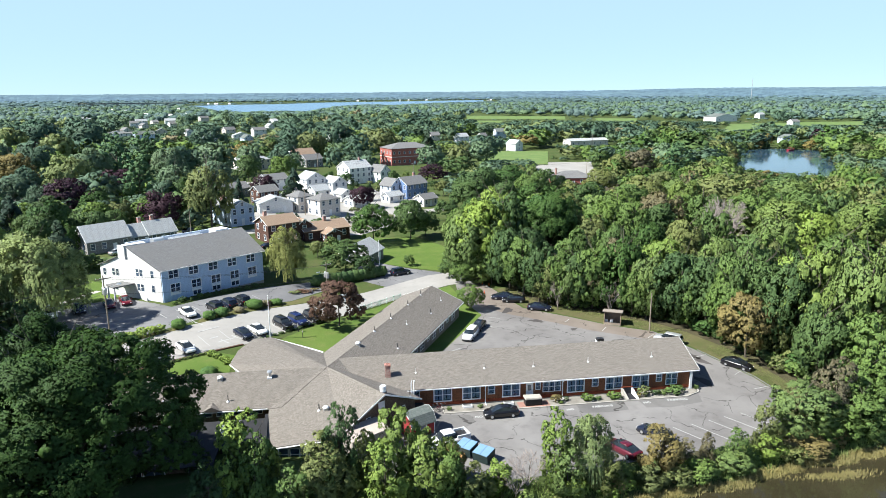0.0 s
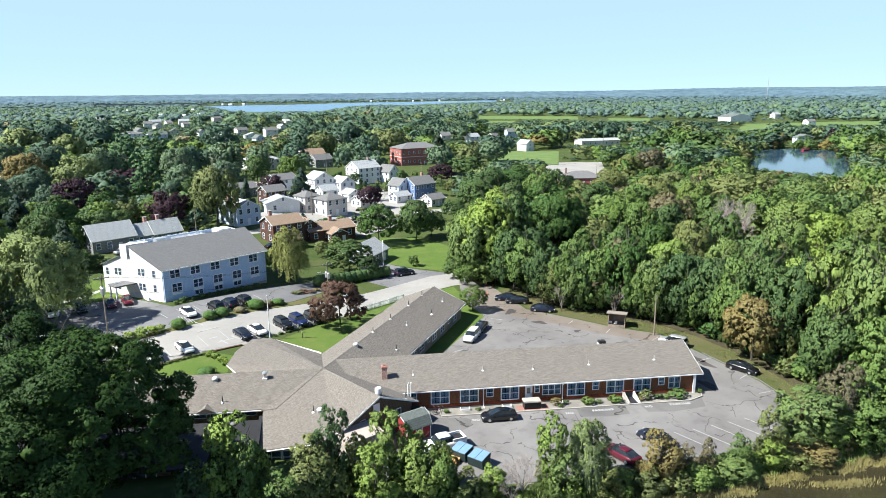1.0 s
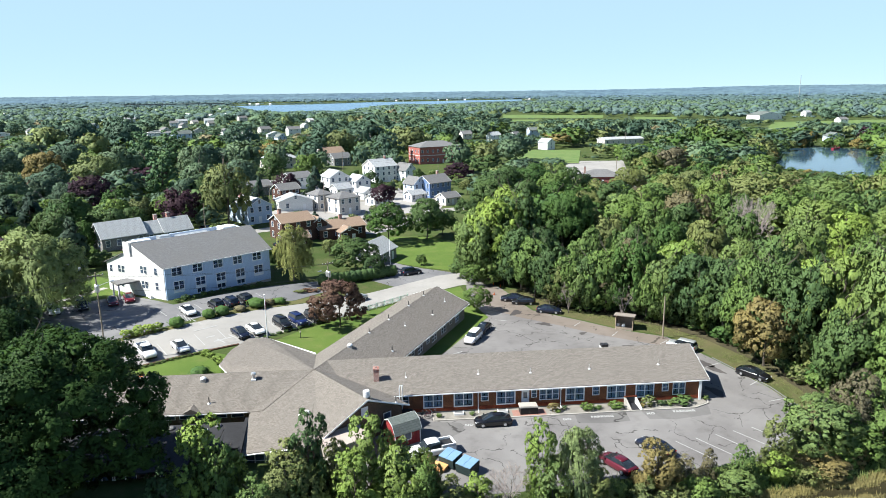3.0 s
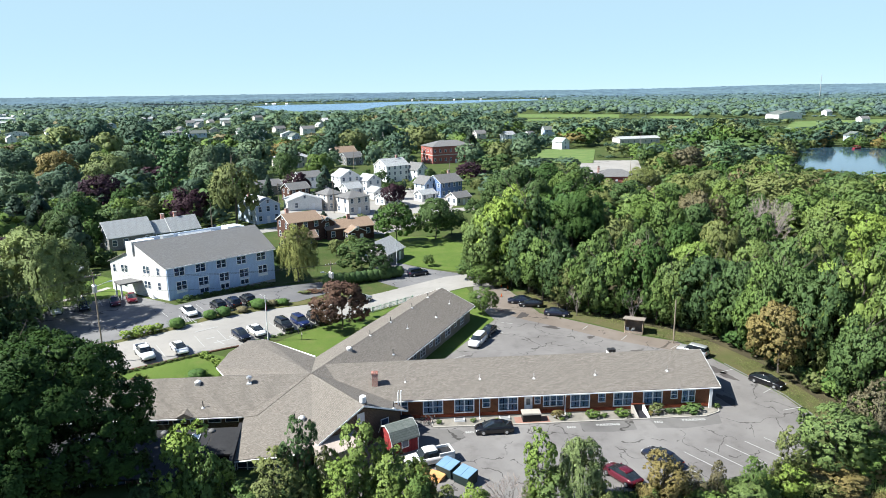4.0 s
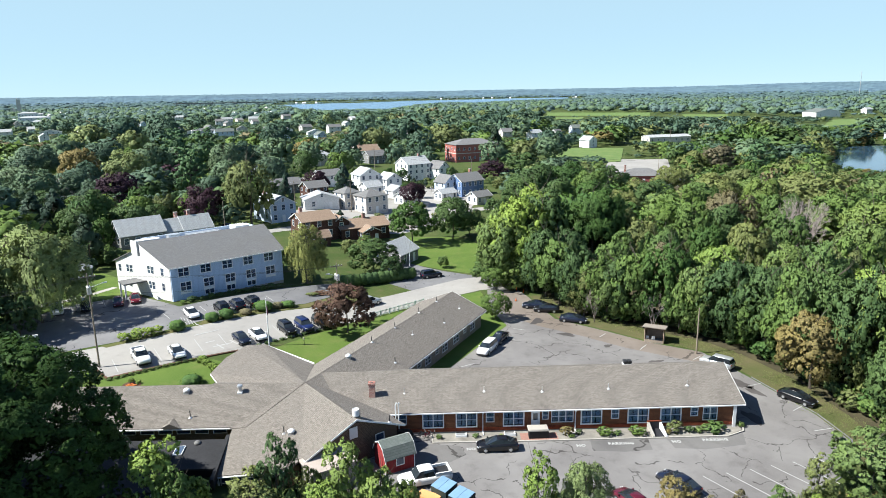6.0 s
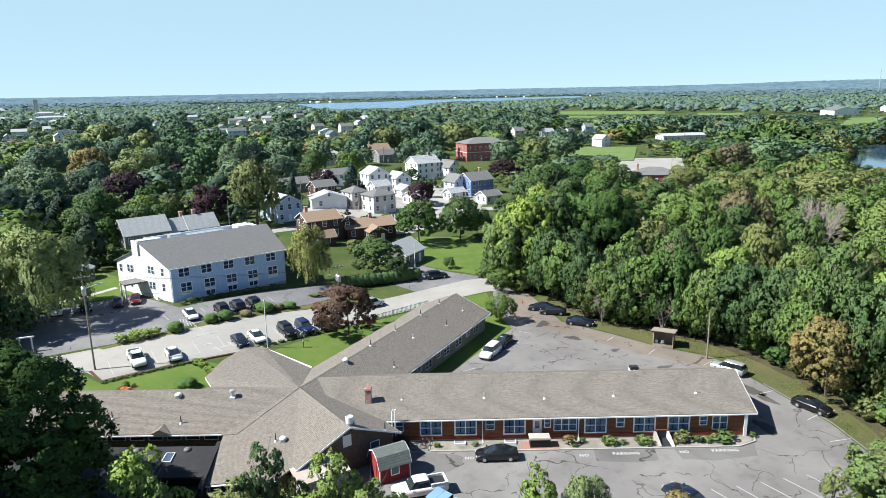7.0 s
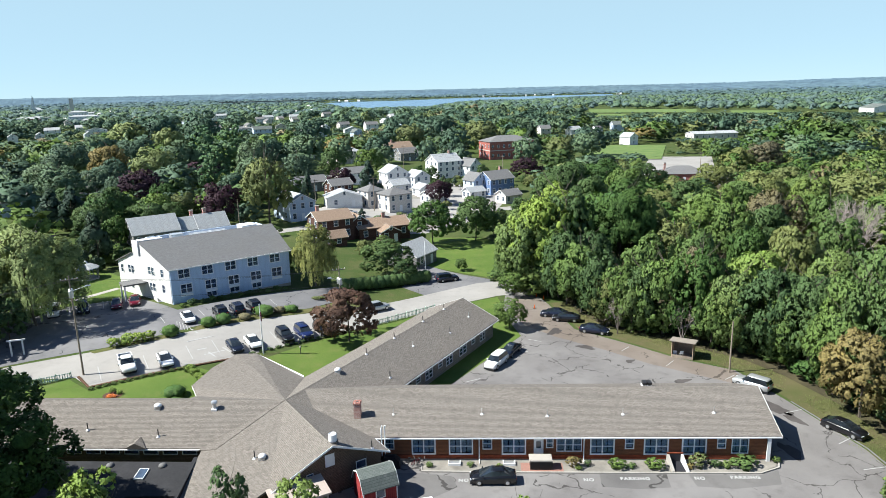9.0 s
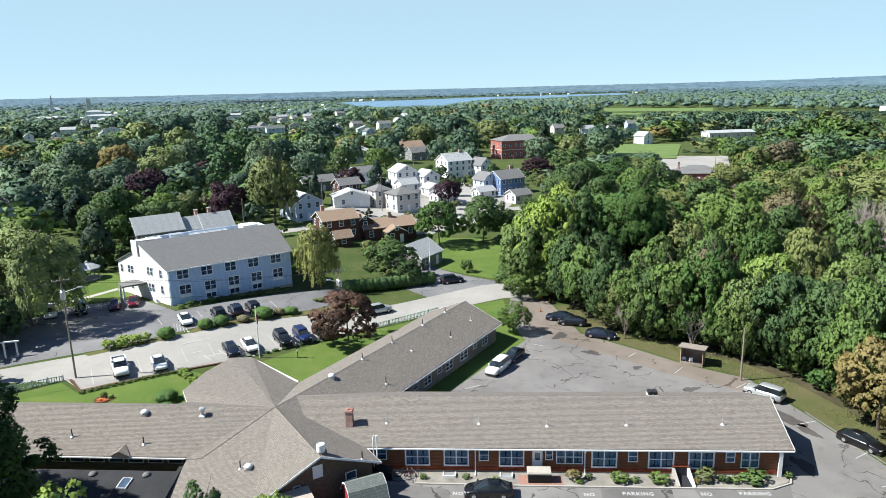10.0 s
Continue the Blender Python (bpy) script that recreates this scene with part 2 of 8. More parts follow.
CONCRETE = surface("grey_concrete", (0.36, 0.34, 0.31), rough=0.9, fine=5, spread=0.2, bump=0.2)
GRAVEL = surface("pale_gravel", (0.23, 0.215, 0.19), rough=0.95, fine=14, spread=0.4, bump=0.6)
PAVER = courses("red_brick_pavers", ((0.28, 0.13, 0.10), (0.42, 0.22, 0.18), (0.34, 0.19, 0.16)), 0.3, 0.15, (0.25, 0.17, 0.14), 0.02)
MULCH = surface("brown_mulch", (0.10, 0.055, 0.035), rough=0.95, fine=9, spread=0.45, bump=0.6)
LITTER = surface("brown_leaf_litter", (0.050, 0.042, 0.026), (0.085, 0.075, 0.038), rough=0.95, fine=4, big=0.3, bump=0.5)
METAL = surface("galvanised_metal", (0.62, 0.63, 0.64), rough=0.4, metal=0.7, spread=0.1)
BLACK_METAL = surface("dark_metal", (0.03, 0.03, 0.032), rough=0.5, spread=0.3)
COVER_BLACK = surface("black_vinyl_cover", (0.012, 0.012, 0.014), rough=0.45, spread=0.3)
TARP = surface("off_white_lid", (0.40, 0.37, 0.33), rough=0.7, spread=0.1)
WOOD_POLE = surface("weathered_pole_wood", (0.24, 0.20, 0.16), rough=0.9, fine=5, spread=0.3, bump=0.3)
BARK = surface("grey_brown_bark", (0.10, 0.085, 0.07), rough=0.95, fine=7, spread=0.35, bump=0.8)
TWIG = surface("bare_grey_twigs", (0.33, 0.28, 0.26), rough=0.95, fine=7, spread=0.25)
LOT = asphalt("weathered_grey_asphalt", (0.138, 0.130, 0.128), (0.208, 0.200, 0.195), (0.078, 0.070, 0.068))
LOT_DARK = asphalt("dark_asphalt", (0.130, 0.130, 0.138), (0.195, 0.193, 0.198), (0.07, 0.07, 0.073), cell=0.12)
OIL = asphalt("oil_soaked_asphalt", (0.055, 0.049, 0.048), (0.100, 0.091, 0.088), (0.04, 0.037, 0.036), crack=False)
STREET = asphalt("pale_worn_street", (0.262, 0.252, 0.238), (0.318, 0.305, 0.288), (0.195, 0.185, 0.175), crack=False)
LINE = surface("worn_white_road_paint", (0.55, 0.55, 0.54), (0.33, 0.33, 0.325), rough=0.8, fine=9, big=2)
LAWN = turf("mown_lawn", (0.086, 0.142, 0.030), (0.122, 0.176, 0.040), (0.160, 0.176, 0.060))
ROUGH_GRASS = turf("rough_field_grass", (0.052, 0.085, 0.022), (0.085, 0.105, 0.036), (0.12, 0.11, 0.055))
DRY_VERGE = turf("littered_dry_verge", (0.082, 0.096, 0.034), (0.128, 0.116, 0.058), (0.150, 0.112, 0.074))
VERGE = turf("dry_verge_grass", (0.105, 0.12, 0.042), (0.15, 0.14, 0.06), (0.17, 0.125, 0.075))
MEADOW = turf("far_green_field", (0.11, 0.18, 0.055), (0.16, 0.22, 0.075), (0.19, 0.21, 0.10))
PANE = glass("window_glass", (0.035, 0.05, 0.075))
PANE_CLEAR = glass("clear_window_glass", (0.035, 0.065, 0.12), 0.66)
CURTAIN = surface("pale_blue_white_curtain", (0.70, 0.77, 0.86), rough=0.9, fine=5, spread=0.2)
# near-black colour that stands for unlit depth behind openings
DARKNESS = surface("unlit_interior_black", (0.02, 0.02, 0.025), rough=0.9)
RIVER = watery("murky_river_water", (0.025, 0.022, 0.012))
POND = watery("blue_pond_water", (0.03, 0.06, 0.09), rough=0.08, ripple=0.12, scale=0.5)
LAKE = watery("far_bay_water", (0.07, 0.14, 0.22), rough=0.25, ripple=0.3, scale=0.2)

LEAF = {
    # darkness of the tree's unlit side is put into these near-black leaf tones
    "shade": leafy("shade_dark_maple_leaves", (0.005, 0.015, 0.004), (0.038, 0.084, 0.014), grain=4.0),
    "maple": leafy("deep_green_maple_leaves", (0.022, 0.058, 0.012), (0.064, 0.126, 0.022)),
    "dark": leafy("dark_green_leaves", (0.030, 0.066, 0.017), (0.072, 0.124, 0.029)),
    "pine": leafy("bluish_green_pine_needles", (0.030, 0.078, 0.026), (0.074, 0.140, 0.044)),
    "brown": leafy("brown_green_turning_leaves", (0.066, 0.072, 0.030), (0.136, 0.134, 0.050)),
    "green": leafy("mid_green_leaves", (0.048, 0.092, 0.020), (0.107, 0.180, 0.030)),
    "light": leafy("light_green_leaves", (0.066, 0.114, 0.026), (0.137, 0.206, 0.036)),
    "olive": leafy("olive_green_leaves", (0.070, 0.100, 0.026), (0.146, 0.184, 0.044)),
    "bright": leafy("yellow_green_leaves", (0.084, 0.148, 0.024), (0.174, 0.262, 0.038)),
    "autumn": leafy("tan_orange_leaves", (0.094, 0.092, 0.025), (0.200, 0.178, 0.044)),
    "rust": leafy("rust_brown_leaves", (0.046, 0.032, 0.018), (0.112, 0.075, 0.036)),
    "purple": leafy("purple_maple_leaves", (0.015, 0.010, 0.011), (0.042, 0.023, 0.024)),
    "conifer": leafy("dark_conifer_needles", (0.017, 0.040, 0.020), (0.050, 0.083, 0.033)),
    "willow": leafy("grey_green_willow_leaves", (0.088, 0.138, 0.034), (0.165, 0.225, 0.062)),
    "birch": leafy("gold_green_weeping_leaves", (0.110, 0.140, 0.026), (0.215, 0.245, 0.055)),
    "hedge": leafy("clipped_hedge_leaves", (0.042, 0.081, 0.020), (0.106, 0.156, 0.037)),
    "lime": leafy("lime_green_grass_clump", (0.120, 0.205, 0.028), (0.215, 0.310, 0.048)),
    "reed": leafy("yellow_green_reeds", (0.150, 0.152, 0.038), (0.262, 0.252, 0.072)),
    "flower": leafy("orange_red_flowers", (0.375, 0.062, 0.025), (0.625, 0.275, 0.050)),
    # distance haze is mixed into these leaf colours: bluer, softer, with less contrast
    "veil": leafy("hazed_green_distant_leaves", (0.050, 0.098, 0.030), (0.102, 0.156, 0.068), patch=0.03, grain=0.9, relief=0.25, gap_shade=0.2),
    "veil2": leafy("hazed_olive_distant_leaves", (0.074, 0.116, 0.026), (0.140, 0.184, 0.058), patch=0.03, grain=0.9, relief=0.25, gap_shade=0.2),
    "veil3": leafy("hazed_tan_distant_leaves", (0.104, 0.106, 0.036), (0.172, 0.166, 0.072), patch=0.03, grain=0.9, relief=0.25, gap_shade=0.2),
    "dusk": leafy("hazed_dark_distant_leaves", (0.030, 0.068, 0.025), (0.070, 0.116, 0.058), patch=0.03, grain=0.9, relief=0.25, gap_shade=0.2),
    "far": leafy("hazed_blue_green_woods", (0.048, 0.092, 0.050), (0.086, 0.138, 0.094), patch=0.004, grain=0.2, relief=0.0),
    "haze": leafy("hazed_farthest_woods", (0.060, 0.112, 0.092), (0.086, 0.144, 0.118), patch=0.002, grain=0.02, relief=0.0),
}


# ---------------------------------------------------------------- building helpers
def smooth(a, b, v):
    u = min(1.0, max(0.0, (v - a) / (b - a)))
    return u * u * (3 - 2 * u)


def shore(x):
    """The river bank's y at x."""
    return -22.4 + 0.168 * (x - 32.5) + 0.35 * math.sin(x * 0.31) + 0.3 * math.sin(x * 0.83)


def ground(x, y):
    """Height of the land: level round the motel, rising to the west street, falling to the river."""
    z = 2.6 * smooth(0, -38, x) * smooth(5, 40, y) * (1 - smooth(200, 400, y))
    d = shore(x) - y
    if x > -60:
        z -= 1.2 * smooth(-6, 0, d) + 2.5 * smooth(0, 9, d)
    else:
        z -= 3.7 * smooth(-4, 9, d)
    return z


class Shape:
    """Gathers the faces of one mesh."""

    def __init__(self):
        self.v, self.f = [], []

    def add(self, verts, faces, m=None):
        k = len(self.v)
        self.v += [tuple(m @ Vector(p)) if m else tuple(p) for p in verts]
        self.f += [tuple(i + k for i in f) for f in faces]
        return self

    def box(self, x0, x1, y0, y1, z0, z1, m=None):
        return self.add([(x0, y0, z0), (x1, y0, z0), (x1, y1, z0), (x0, y1, z0), (x0, y0, z1), (x1, y0, z1), (x1, y1, z1), (x0, y1, z1)],
                        [(3, 2, 1, 0), (4, 5, 6, 7), (0, 1, 5, 4), (1, 2, 6, 5), (2, 3, 7, 6), (3, 0, 4, 7)], m)

    def tube(self, a, b, r0, r1=None, n=10, m=None):
        a, b = Vector(a), Vector(b)
        r1 = r0 if r1 is None else r1
        q = (b - a).to_track_quat("Z", "Y")
        vs = []
        for c, r in ((a, r0), (b, r1)):
            vs += [c + q @ Vector((r * math.cos(i * math.tau / n), r * math.sin(i * math.tau / n), 0)) for i in range(n)]
        fs = [(i, (i + 1) % n, n + (i + 1) % n, n + i) for i in range(n)] + [tuple(range(n))[::-1], tuple(range(n, 2 * n))]
        return self.add(vs, fs, m)

    def lathe(self, prof, n=16, m=None):
        vs = [(r * math.cos(i * math.tau / n), r * math.sin(i * math.tau / n), z) for r, z in prof for i in range(n)]
        fs = [(k * n + i, k * n + (i + 1) % n, (k + 1) * n + (i + 1) % n, (k + 1) * n + i) for k in range(len(prof) - 1) for i in range(n)]
        fs += [tuple(range(n))[::-1], tuple(range((len(prof) - 1) * n, len(prof) * n))]
        return self.add(vs, fs, m)

    def hoop(self, centre, radius, r, n=22, k=6, m=None):
        """A ring standing in the xz plane."""
        vs = [(centre[0] + (radius + r * math.cos(j * math.tau / k)) * math.cos(i * math.tau / n), centre[1] + r * math.sin(j * math.tau / k), centre[2] + (radius + r * math.cos(j * math.tau / k)) * math.sin(i * math.tau / n)) for i in range(n) for j in range(k)]
        return self.add(vs, [(i * k + j, i * k + (j + 1) % k, (i + 1) % n * k + (j + 1) % k, (i + 1) % n * k + j) for i in range(n) for j in range(k)], m)

    def slab(self, pts, t, m=None):
        """A flat or folded polygon given thickness t, downwards."""
        n = len(pts)
        vs = [tuple(p) for p in pts] + [(p[0], p[1], p[2] - t) for p in pts]
        fs = [tuple(range(n)), tuple(range(n, 2 * n))[::-1]] + [(i, i + n, (i + 1) % n + n, (i + 1) % n) for i in range(n)]
        return self.add(vs, fs, m)

    def sheet(self, pts, faces, t):
        """Folded facets with thickness t, downwards, as one closed shell."""
        n, rim = len(pts), {}
        for f in faces:
            for a, b in zip(f, f[1:] + f[:1]):
                rim[(a, b)] = 1
        sides = [(a, a + n, b + n, b) for a, b in rim if (b, a) not in rim]
        return self.add([tuple(p) for p in pts] + [(p[0], p[1], p[2] - t) for p in pts], [tuple(f) for f in faces] + [tuple(i + n for i in f)[::-1] for f in faces] + sides)

    def loft(self, rings, m=None, caps=True):
        n = len(rings[0])
        vs = [p for r in rings for p in r]
        fs = [(k * n + i, k * n + (i + 1) % n, (k + 1) * n + (i + 1) % n, (k + 1) * n + i) for k in range(len(rings) - 1) for i in range(n)]
        if caps:
            fs += [tuple(range(n))[::-1], tuple(range((len(rings) - 1) * n, len(rings) * n))]
        return self.add(vs, fs, m)

    def mesh(self, name, material=None, soft=False, weld=False):
        me = bpy.data.meshes.new(name)
        me.from_pydata(self.v, [], self.f)
        me.update()
        bm = bmesh.new()
        bm.from_mesh(me)
        if weld:
            bmesh.ops.remove_doubles(bm, verts=bm.verts, dist=0.002)
        bmesh.ops.recalc_face_normals(bm, faces=bm.faces)
        bm.to_mesh(me)
        bm.free()
        if material:
            me.materials.append(material)
        if soft:
            me.polygons.foreach_set("use_smooth", [True] * len(me.polygons))
        return me


def part(name, shape, material, parent, label="", m=None, soft=False):
    """One mesh object under a thing or a part."""
    me = shape.mesh(name, material, soft, name == "wall") if isinstance(shape, Shape) else shape
    ob = new(name, me)
    ob.parent = parent
    if m:
        ob.matrix_basis = m
    return tagged(ob, label)


def thing(name, m, label, category, group="", kind=""):
    ob = new(name)
    ob.empty_display_size = 0.3
    ob.matrix_basis = m
    return tagged(ob, label, category, group, kind)


def solid(name, shape, material, label, category="", group="", kind="", m=None, soft=False):
    """A thing or a piece of the setting that is one mesh."""
    ob = new(name, shape.mesh(name, material, soft))
    if m:
        ob.matrix_basis = m
    return tagged(ob, label, category, group, kind)


def patch(name, outline, material, lift, label, category, step=3.0, thick=0.0, kind="structure"):
    """A sheet with that outline, laid on the land."""
    bm = bmesh.new()
    bm.faces.new([bm.verts.new((x, y, 0)) for x, y in outline])
    xs, ys = [p[0] for p in outline], [p[1] for p in outline]
    for axis, lo, hi in ((0, min(xs), max(xs)), (1, min(ys), max(ys))):
        c = lo + step
        while c < hi:
            co, no = [0, 0, 0], [0, 0, 0]
            co[axis], no[axis] = c, 1
            bmesh.ops.bisect_plane(bm, geom=bm.verts[:] + bm.edges[:] + bm.faces[:], plane_co=co, plane_no=no)
            c += step
    bmesh.ops.triangulate(bm, faces=bm.faces[:])
    if thick:
        ex = bmesh.ops.extrude_face_region(bm, geom=bm.faces[:])
        low = [v for v in ex["geom"] if isinstance(v, bmesh.types.BMVert)]
        for v in low:
            v.co.z = -thick
    for v in bm.verts:
        v.co.z += ground(v.co.x, v.co.y) + lift
    bmesh.ops.recalc_face_normals(bm, faces=bm.faces)
    me = bpy.data.meshes.new(name)
    bm.to_mesh(me)
    bm.free()
    if not thick:
        me.flip_normals() if me.polygons[0].normal.z < 0 else None
    me.materials.append(material)
    return tagged(new(name, me), label, category, "", kind)


def band(line, width):
    """The outline of a strip of that width along a line."""
    left, right = [], []
    for i, p in enumerate(line):
        a, b = line[max(0, i - 1)], line[min(len(line) - 1, i + 1)]
        d = Vector((b[0] - a[0], b[1] - a[1])).normalized()
        left.append((p[0] - d.y * width / 2, p[1] + d.x * width / 2))
        right.append((p[0] + d.y * width / 2, p[1] - d.x * width / 2))
    return left + right[::-1]


def inside(x, y, outline):
    hit, n = False, len(outline)
    for i in range(n):
        (ax, ay), (bx, by) = outline[i], outline[(i + 1) % n]
        if (ay > y) != (by > y) and x < (bx - ax) * (y - ay) / (by - ay) + ax:
            hit = not hit
    return hit


# ---------------------------------------------------------------- land and water
def spread_axis(lo, hi, step, far):
    a = list(np.arange(lo, hi + 0.1, step))
    s, up, down = step, a[-1], a[0]
    right, left = [], []
    while up < far or down > -far:
        s *= 1.16
        up, down = min(far, up + s), max(-far, down - s)
        right.append(up), left.append(down)
    return sorted(set(left + a + right))


gx, gy = spread_axis(-90, 90, 2.0, 4950), spread_axis(-60, 120, 2.0, 4950)
land = Shape()
land.v = [(x, y, ground(x, y)) for y in gy for x in gx]
land.f = [(j * len(gx) + i, j * len(gx) + i + 1, (j + 1) * len(gx) + i + 1, (j + 1) * len(gx) + i) for j in range(len(gy) - 1) for i in range(len(gx) - 1)]
solid("ground", land, ROUGH_GRASS, "rough green and brown grassy land reaching the horizon", "ground", kind="structure", soft=True)

water = Shape().add([(-400, -300, -1.2), (400, -300, -1.2), (400, -12, -1.2), (-400, -12, -1.2)], [(0, 1, 2, 3)])
solid("water", water, RIVER, "dark murky tidal river water below the bank", "water", kind="structure")
POND_OUT = [(206, 262), (212, 210), (236, 200), (252, 238), (278, 276), (306, 314), (322, 350), (302, 372), (262, 360), (238, 310)]
patch("water_pond", POND_OUT, POND, 0.25,
      "still blue pond among trees", "water", step=40)
NEAR_SHORE = ((-12.2, 2300), (-11.4, 2136), (-10.1, 1741), (-8.5, 1596), (-5.6, 1600), (-3, 1531), (-1.4, 1889), (1.9, 2350), (4.7, 2205), (7.1, 2500), (11.5, 2760))
FAR_SHORE = ((11.5, 3324), (7.1, 3193), (3.8, 3018), (-1.3, 2900), (-5.5, 2614), (-8.2, 2600), (-12.2, 2460))
BAY_OUT = [(5 + d * math.sin(radians(a)), -75 + d * math.cos(radians(a))) for a, d in NEAR_SHORE + FAR_SHORE]
patch("water_bay", BAY_OUT, LAKE, 1.0,
      "distant blue bay water beyond the woods", "water", step=400)

LOT_OUT = [(-3, -19), (14, -18.5), (30, -16.8), (42, -15), (50, -9.5), (54, -3.5), (53.6, 3), (50.7, 14), (47.7, 24), (41, 28.5), (35.6, 34), (28, 41), (25.0, 55), (23, 62), (17.5, 60), (16.5, 48), (18.7, 38), (8, 20), (5, 9), (-3, 4)]
STREET_OUT = [(-110, -6), (-75, 9), (-53.7, 19.3), (-44, 20.0), (-40.6, 17.6), (-28.6, 24.0), (-24, 26.0), (-14, 35), (-3.7, 45), (8, 54.5), (16, 59.8), (24, 62), (34, 70),
              (31, 77), (24, 72.5), (12, 68.5), (-6, 54.5), (-22.6, 43.4), (-34, 34.5), (-43, 28.7), (-58, 22), (-78, 15), (-112, 1)]
BLUE_OUT = [(-70, 22), (-66, 36), (-61, 47), (-51, 52.5), (-44, 48), (-40, 45.0), (-24, 58.5), (-15, 64), (-11.5, 58), (-18, 49.5), (-27, 43.6), (-33, 37.5), (-36, 34.5), (-43, 29.5), (-52, 25.5), (-60, 21.5)]
patch("parking_lot", LOT_OUT, LOT, 0.02, "cracked grey asphalt parking lot with dark stains", "parking lot")
patch("road", STREET_OUT, STREET, 0.03, "pale sun-bleached street running past the motel", "road")
patch("road_side_lot", BLUE_OUT, LOT_DARK, 0.024, "dark asphalt lot beside the blue building", "parking lot")
patch("driveway", [(-3, 66), (-4, 79), (1, 84), (4, 80), (9, 75.5), (18, 69.5), (10, 66.5), (2, 60.5)], LOT_DARK, 0.022, "dark asphalt driveway meeting the street", "driveway")
patch("pavement_bays", [(-43.4, 20.4), (-40.6, 17.9), (-28.8, 24.2), (-24.5, 27), (-14, 35.6), (-5, 44), (-8, 47), (-17, 39), (-27, 32.5), (-32, 28)], STREET, 0.04, "pale asphalt parking bays along the street", "parking bays")
for name, out, label, mat in (
        ("lawn_west", [(-52, 5), (-50, 16), (-44.5, 19.5), (-40.5, 16.8), (-28.4, 23.4), (-25, 22), (-25, 10), (-26, 4)], "bright mown lawn with a small flower bed", LAWN),
        ("lawn_middle", [(-14, 18), (-20.5, 25.5), (-13.6, 34.2), (-3.4, 44.2), (6, 52), (8, 46), (-6, 20), (-11, 12)], "bright mown lawn behind the motel roofs", LAWN),
        ("lawn_strip", [(4, 13), (8.2, 19.6), (19, 38), (17, 47), (13, 46), (12, 38), (1, 17)], "narrow green lawn strip along the motel wing", LAWN),
        ("lawn_corner", [(6, 53), (16, 59), (17.4, 47.5), (12, 44), (7, 46)], "green lawn at the end of the motel wing", LAWN),
        ("lawn_back", [(-1, 85), (2, 82), (9, 76.5), (18, 71), (24, 78), (20, 100), (14, 112), (0, 113)], "wide mown green lawn behind the street", LAWN),
        ("lawn_blue", [(-82, 40), (-66, 37), (-61.5, 47.5), (-52, 53.5), (-58, 64), (-70, 74), (-86, 64)], "mown lawn beside the white and blue building", LAWN),
        ("lawn_island", [(-46, 27.5), (-43, 29.5), (-36, 33.5), (-34.6, 33.0), (-40, 29.9), (-45, 27.0)], "small grassy island between street and lot", VERGE),
        ("lawn_verge", [(-33.4, 34.8), (-33.2, 37), (-27, 43), (-18, 49), (-11, 57.5), (-7, 54.2), (-22.6, 43.6), (-32.8, 35.2)], "dry grass verge between street and lot", VERGE),
        ("lawn_woodside", [(52, 2), (54, 3), (51.2, 14), (48.2, 24.4), (41.4, 29), (36, 34.4), (28.6, 41.3), (25.4, 55), (29, 56), (33, 46), (42, 38), (54, 30), (60, 14), (62, -3), (58, -12), (52, -9.4), (54.5, -3.5)], "dry grass strip littered with leaves at the woods' edge", DRY_VERGE)):
    patch(name, out, mat, 0.05 if name != "lawn_woodside" else 0.012, label, "lawn")
patch("road_back", band([(-64, 118), (-40, 112), (-30, 120), (-24, 134), (-4, 146), (30, 160)], 6.0), STREET, 0.05, "pale back street among the houses", "road")
patch("road_hill", band([(-60, 240), (-30, 214), (-28, 180), (-30, 164), (-36, 142)], 6.0), STREET, 0.05, "pale street climbing between houses", "road")
patch("yard_town", [(-36, 138), (-20, 116), (-2, 118), (10, 134), (20, 158), (26, 186), (14, 214), (-8, 226), (-30, 218), (-34, 180)], STREET, 0.035, "worn grey pavement and yards between the houses", "yard")
patch("yard_gravel", [(-24, 120), (-6, 121), (4, 128), (0, 142), (-14, 141), (-26, 132)], GRAVEL, 0.06, "pale gravel yard among the houses", "yard")
patch("yard_pale", [(-30, 176), (-8, 178), (0, 196), (-14, 200), (-30, 196)], GRAVEL, 0.06, "pale paved yard between white houses", "yard")
patch("yard_club", [(84, 228), (93, 262), (110, 316), (142, 311), (126, 260), (116, 228)], STREET, 0.06, "pale paved lot beside the clubhouse", "parking lot")
patch("walkway", band([(-57.5, 58.5), (-61, 52), (-66, 46.5), (-72, 41)], 1.4), CONCRETE, 0.075, "pale concrete path across the lawn", "path")
FIELDS = ([(186, 972), (212, 1122), (366, 1038), (323, 905)], [(328, 784), (384, 946), (441, 917), (372, 766)], [(365, 548), (470, 712), (600, 740), (760, 720), (700, 660), (560, 640), (425, 532)], [(73, 306), (85, 399), (138, 386), (112, 300)], [(720, 1100), (1000, 1180), (1200, 1120), (980, 1020)], [(172, 838), (206, 832), (228, 900), (182, 910)])
for out in FIELDS:
    patch("field", out, MEADOW, 0.3, "distant sunlit green field among woods", "field", step=60)

patch("woods_floor", [(56.5, -12), (57.5, 2), (56.5, 13), (53.5, 22), (50.5, 27.5), (44, 33.5), (38.5, 38.2), (33, 43), (30, 49), (28.5, 57), (33, 74), (33, 110), (62, 160), (82, 230), (150, 238), (215, 200), (200, 90), (120, -14), (70, -20)], LITTER, 0.06, "dark brown leaf litter under the woods", "woodland floor", step=12)

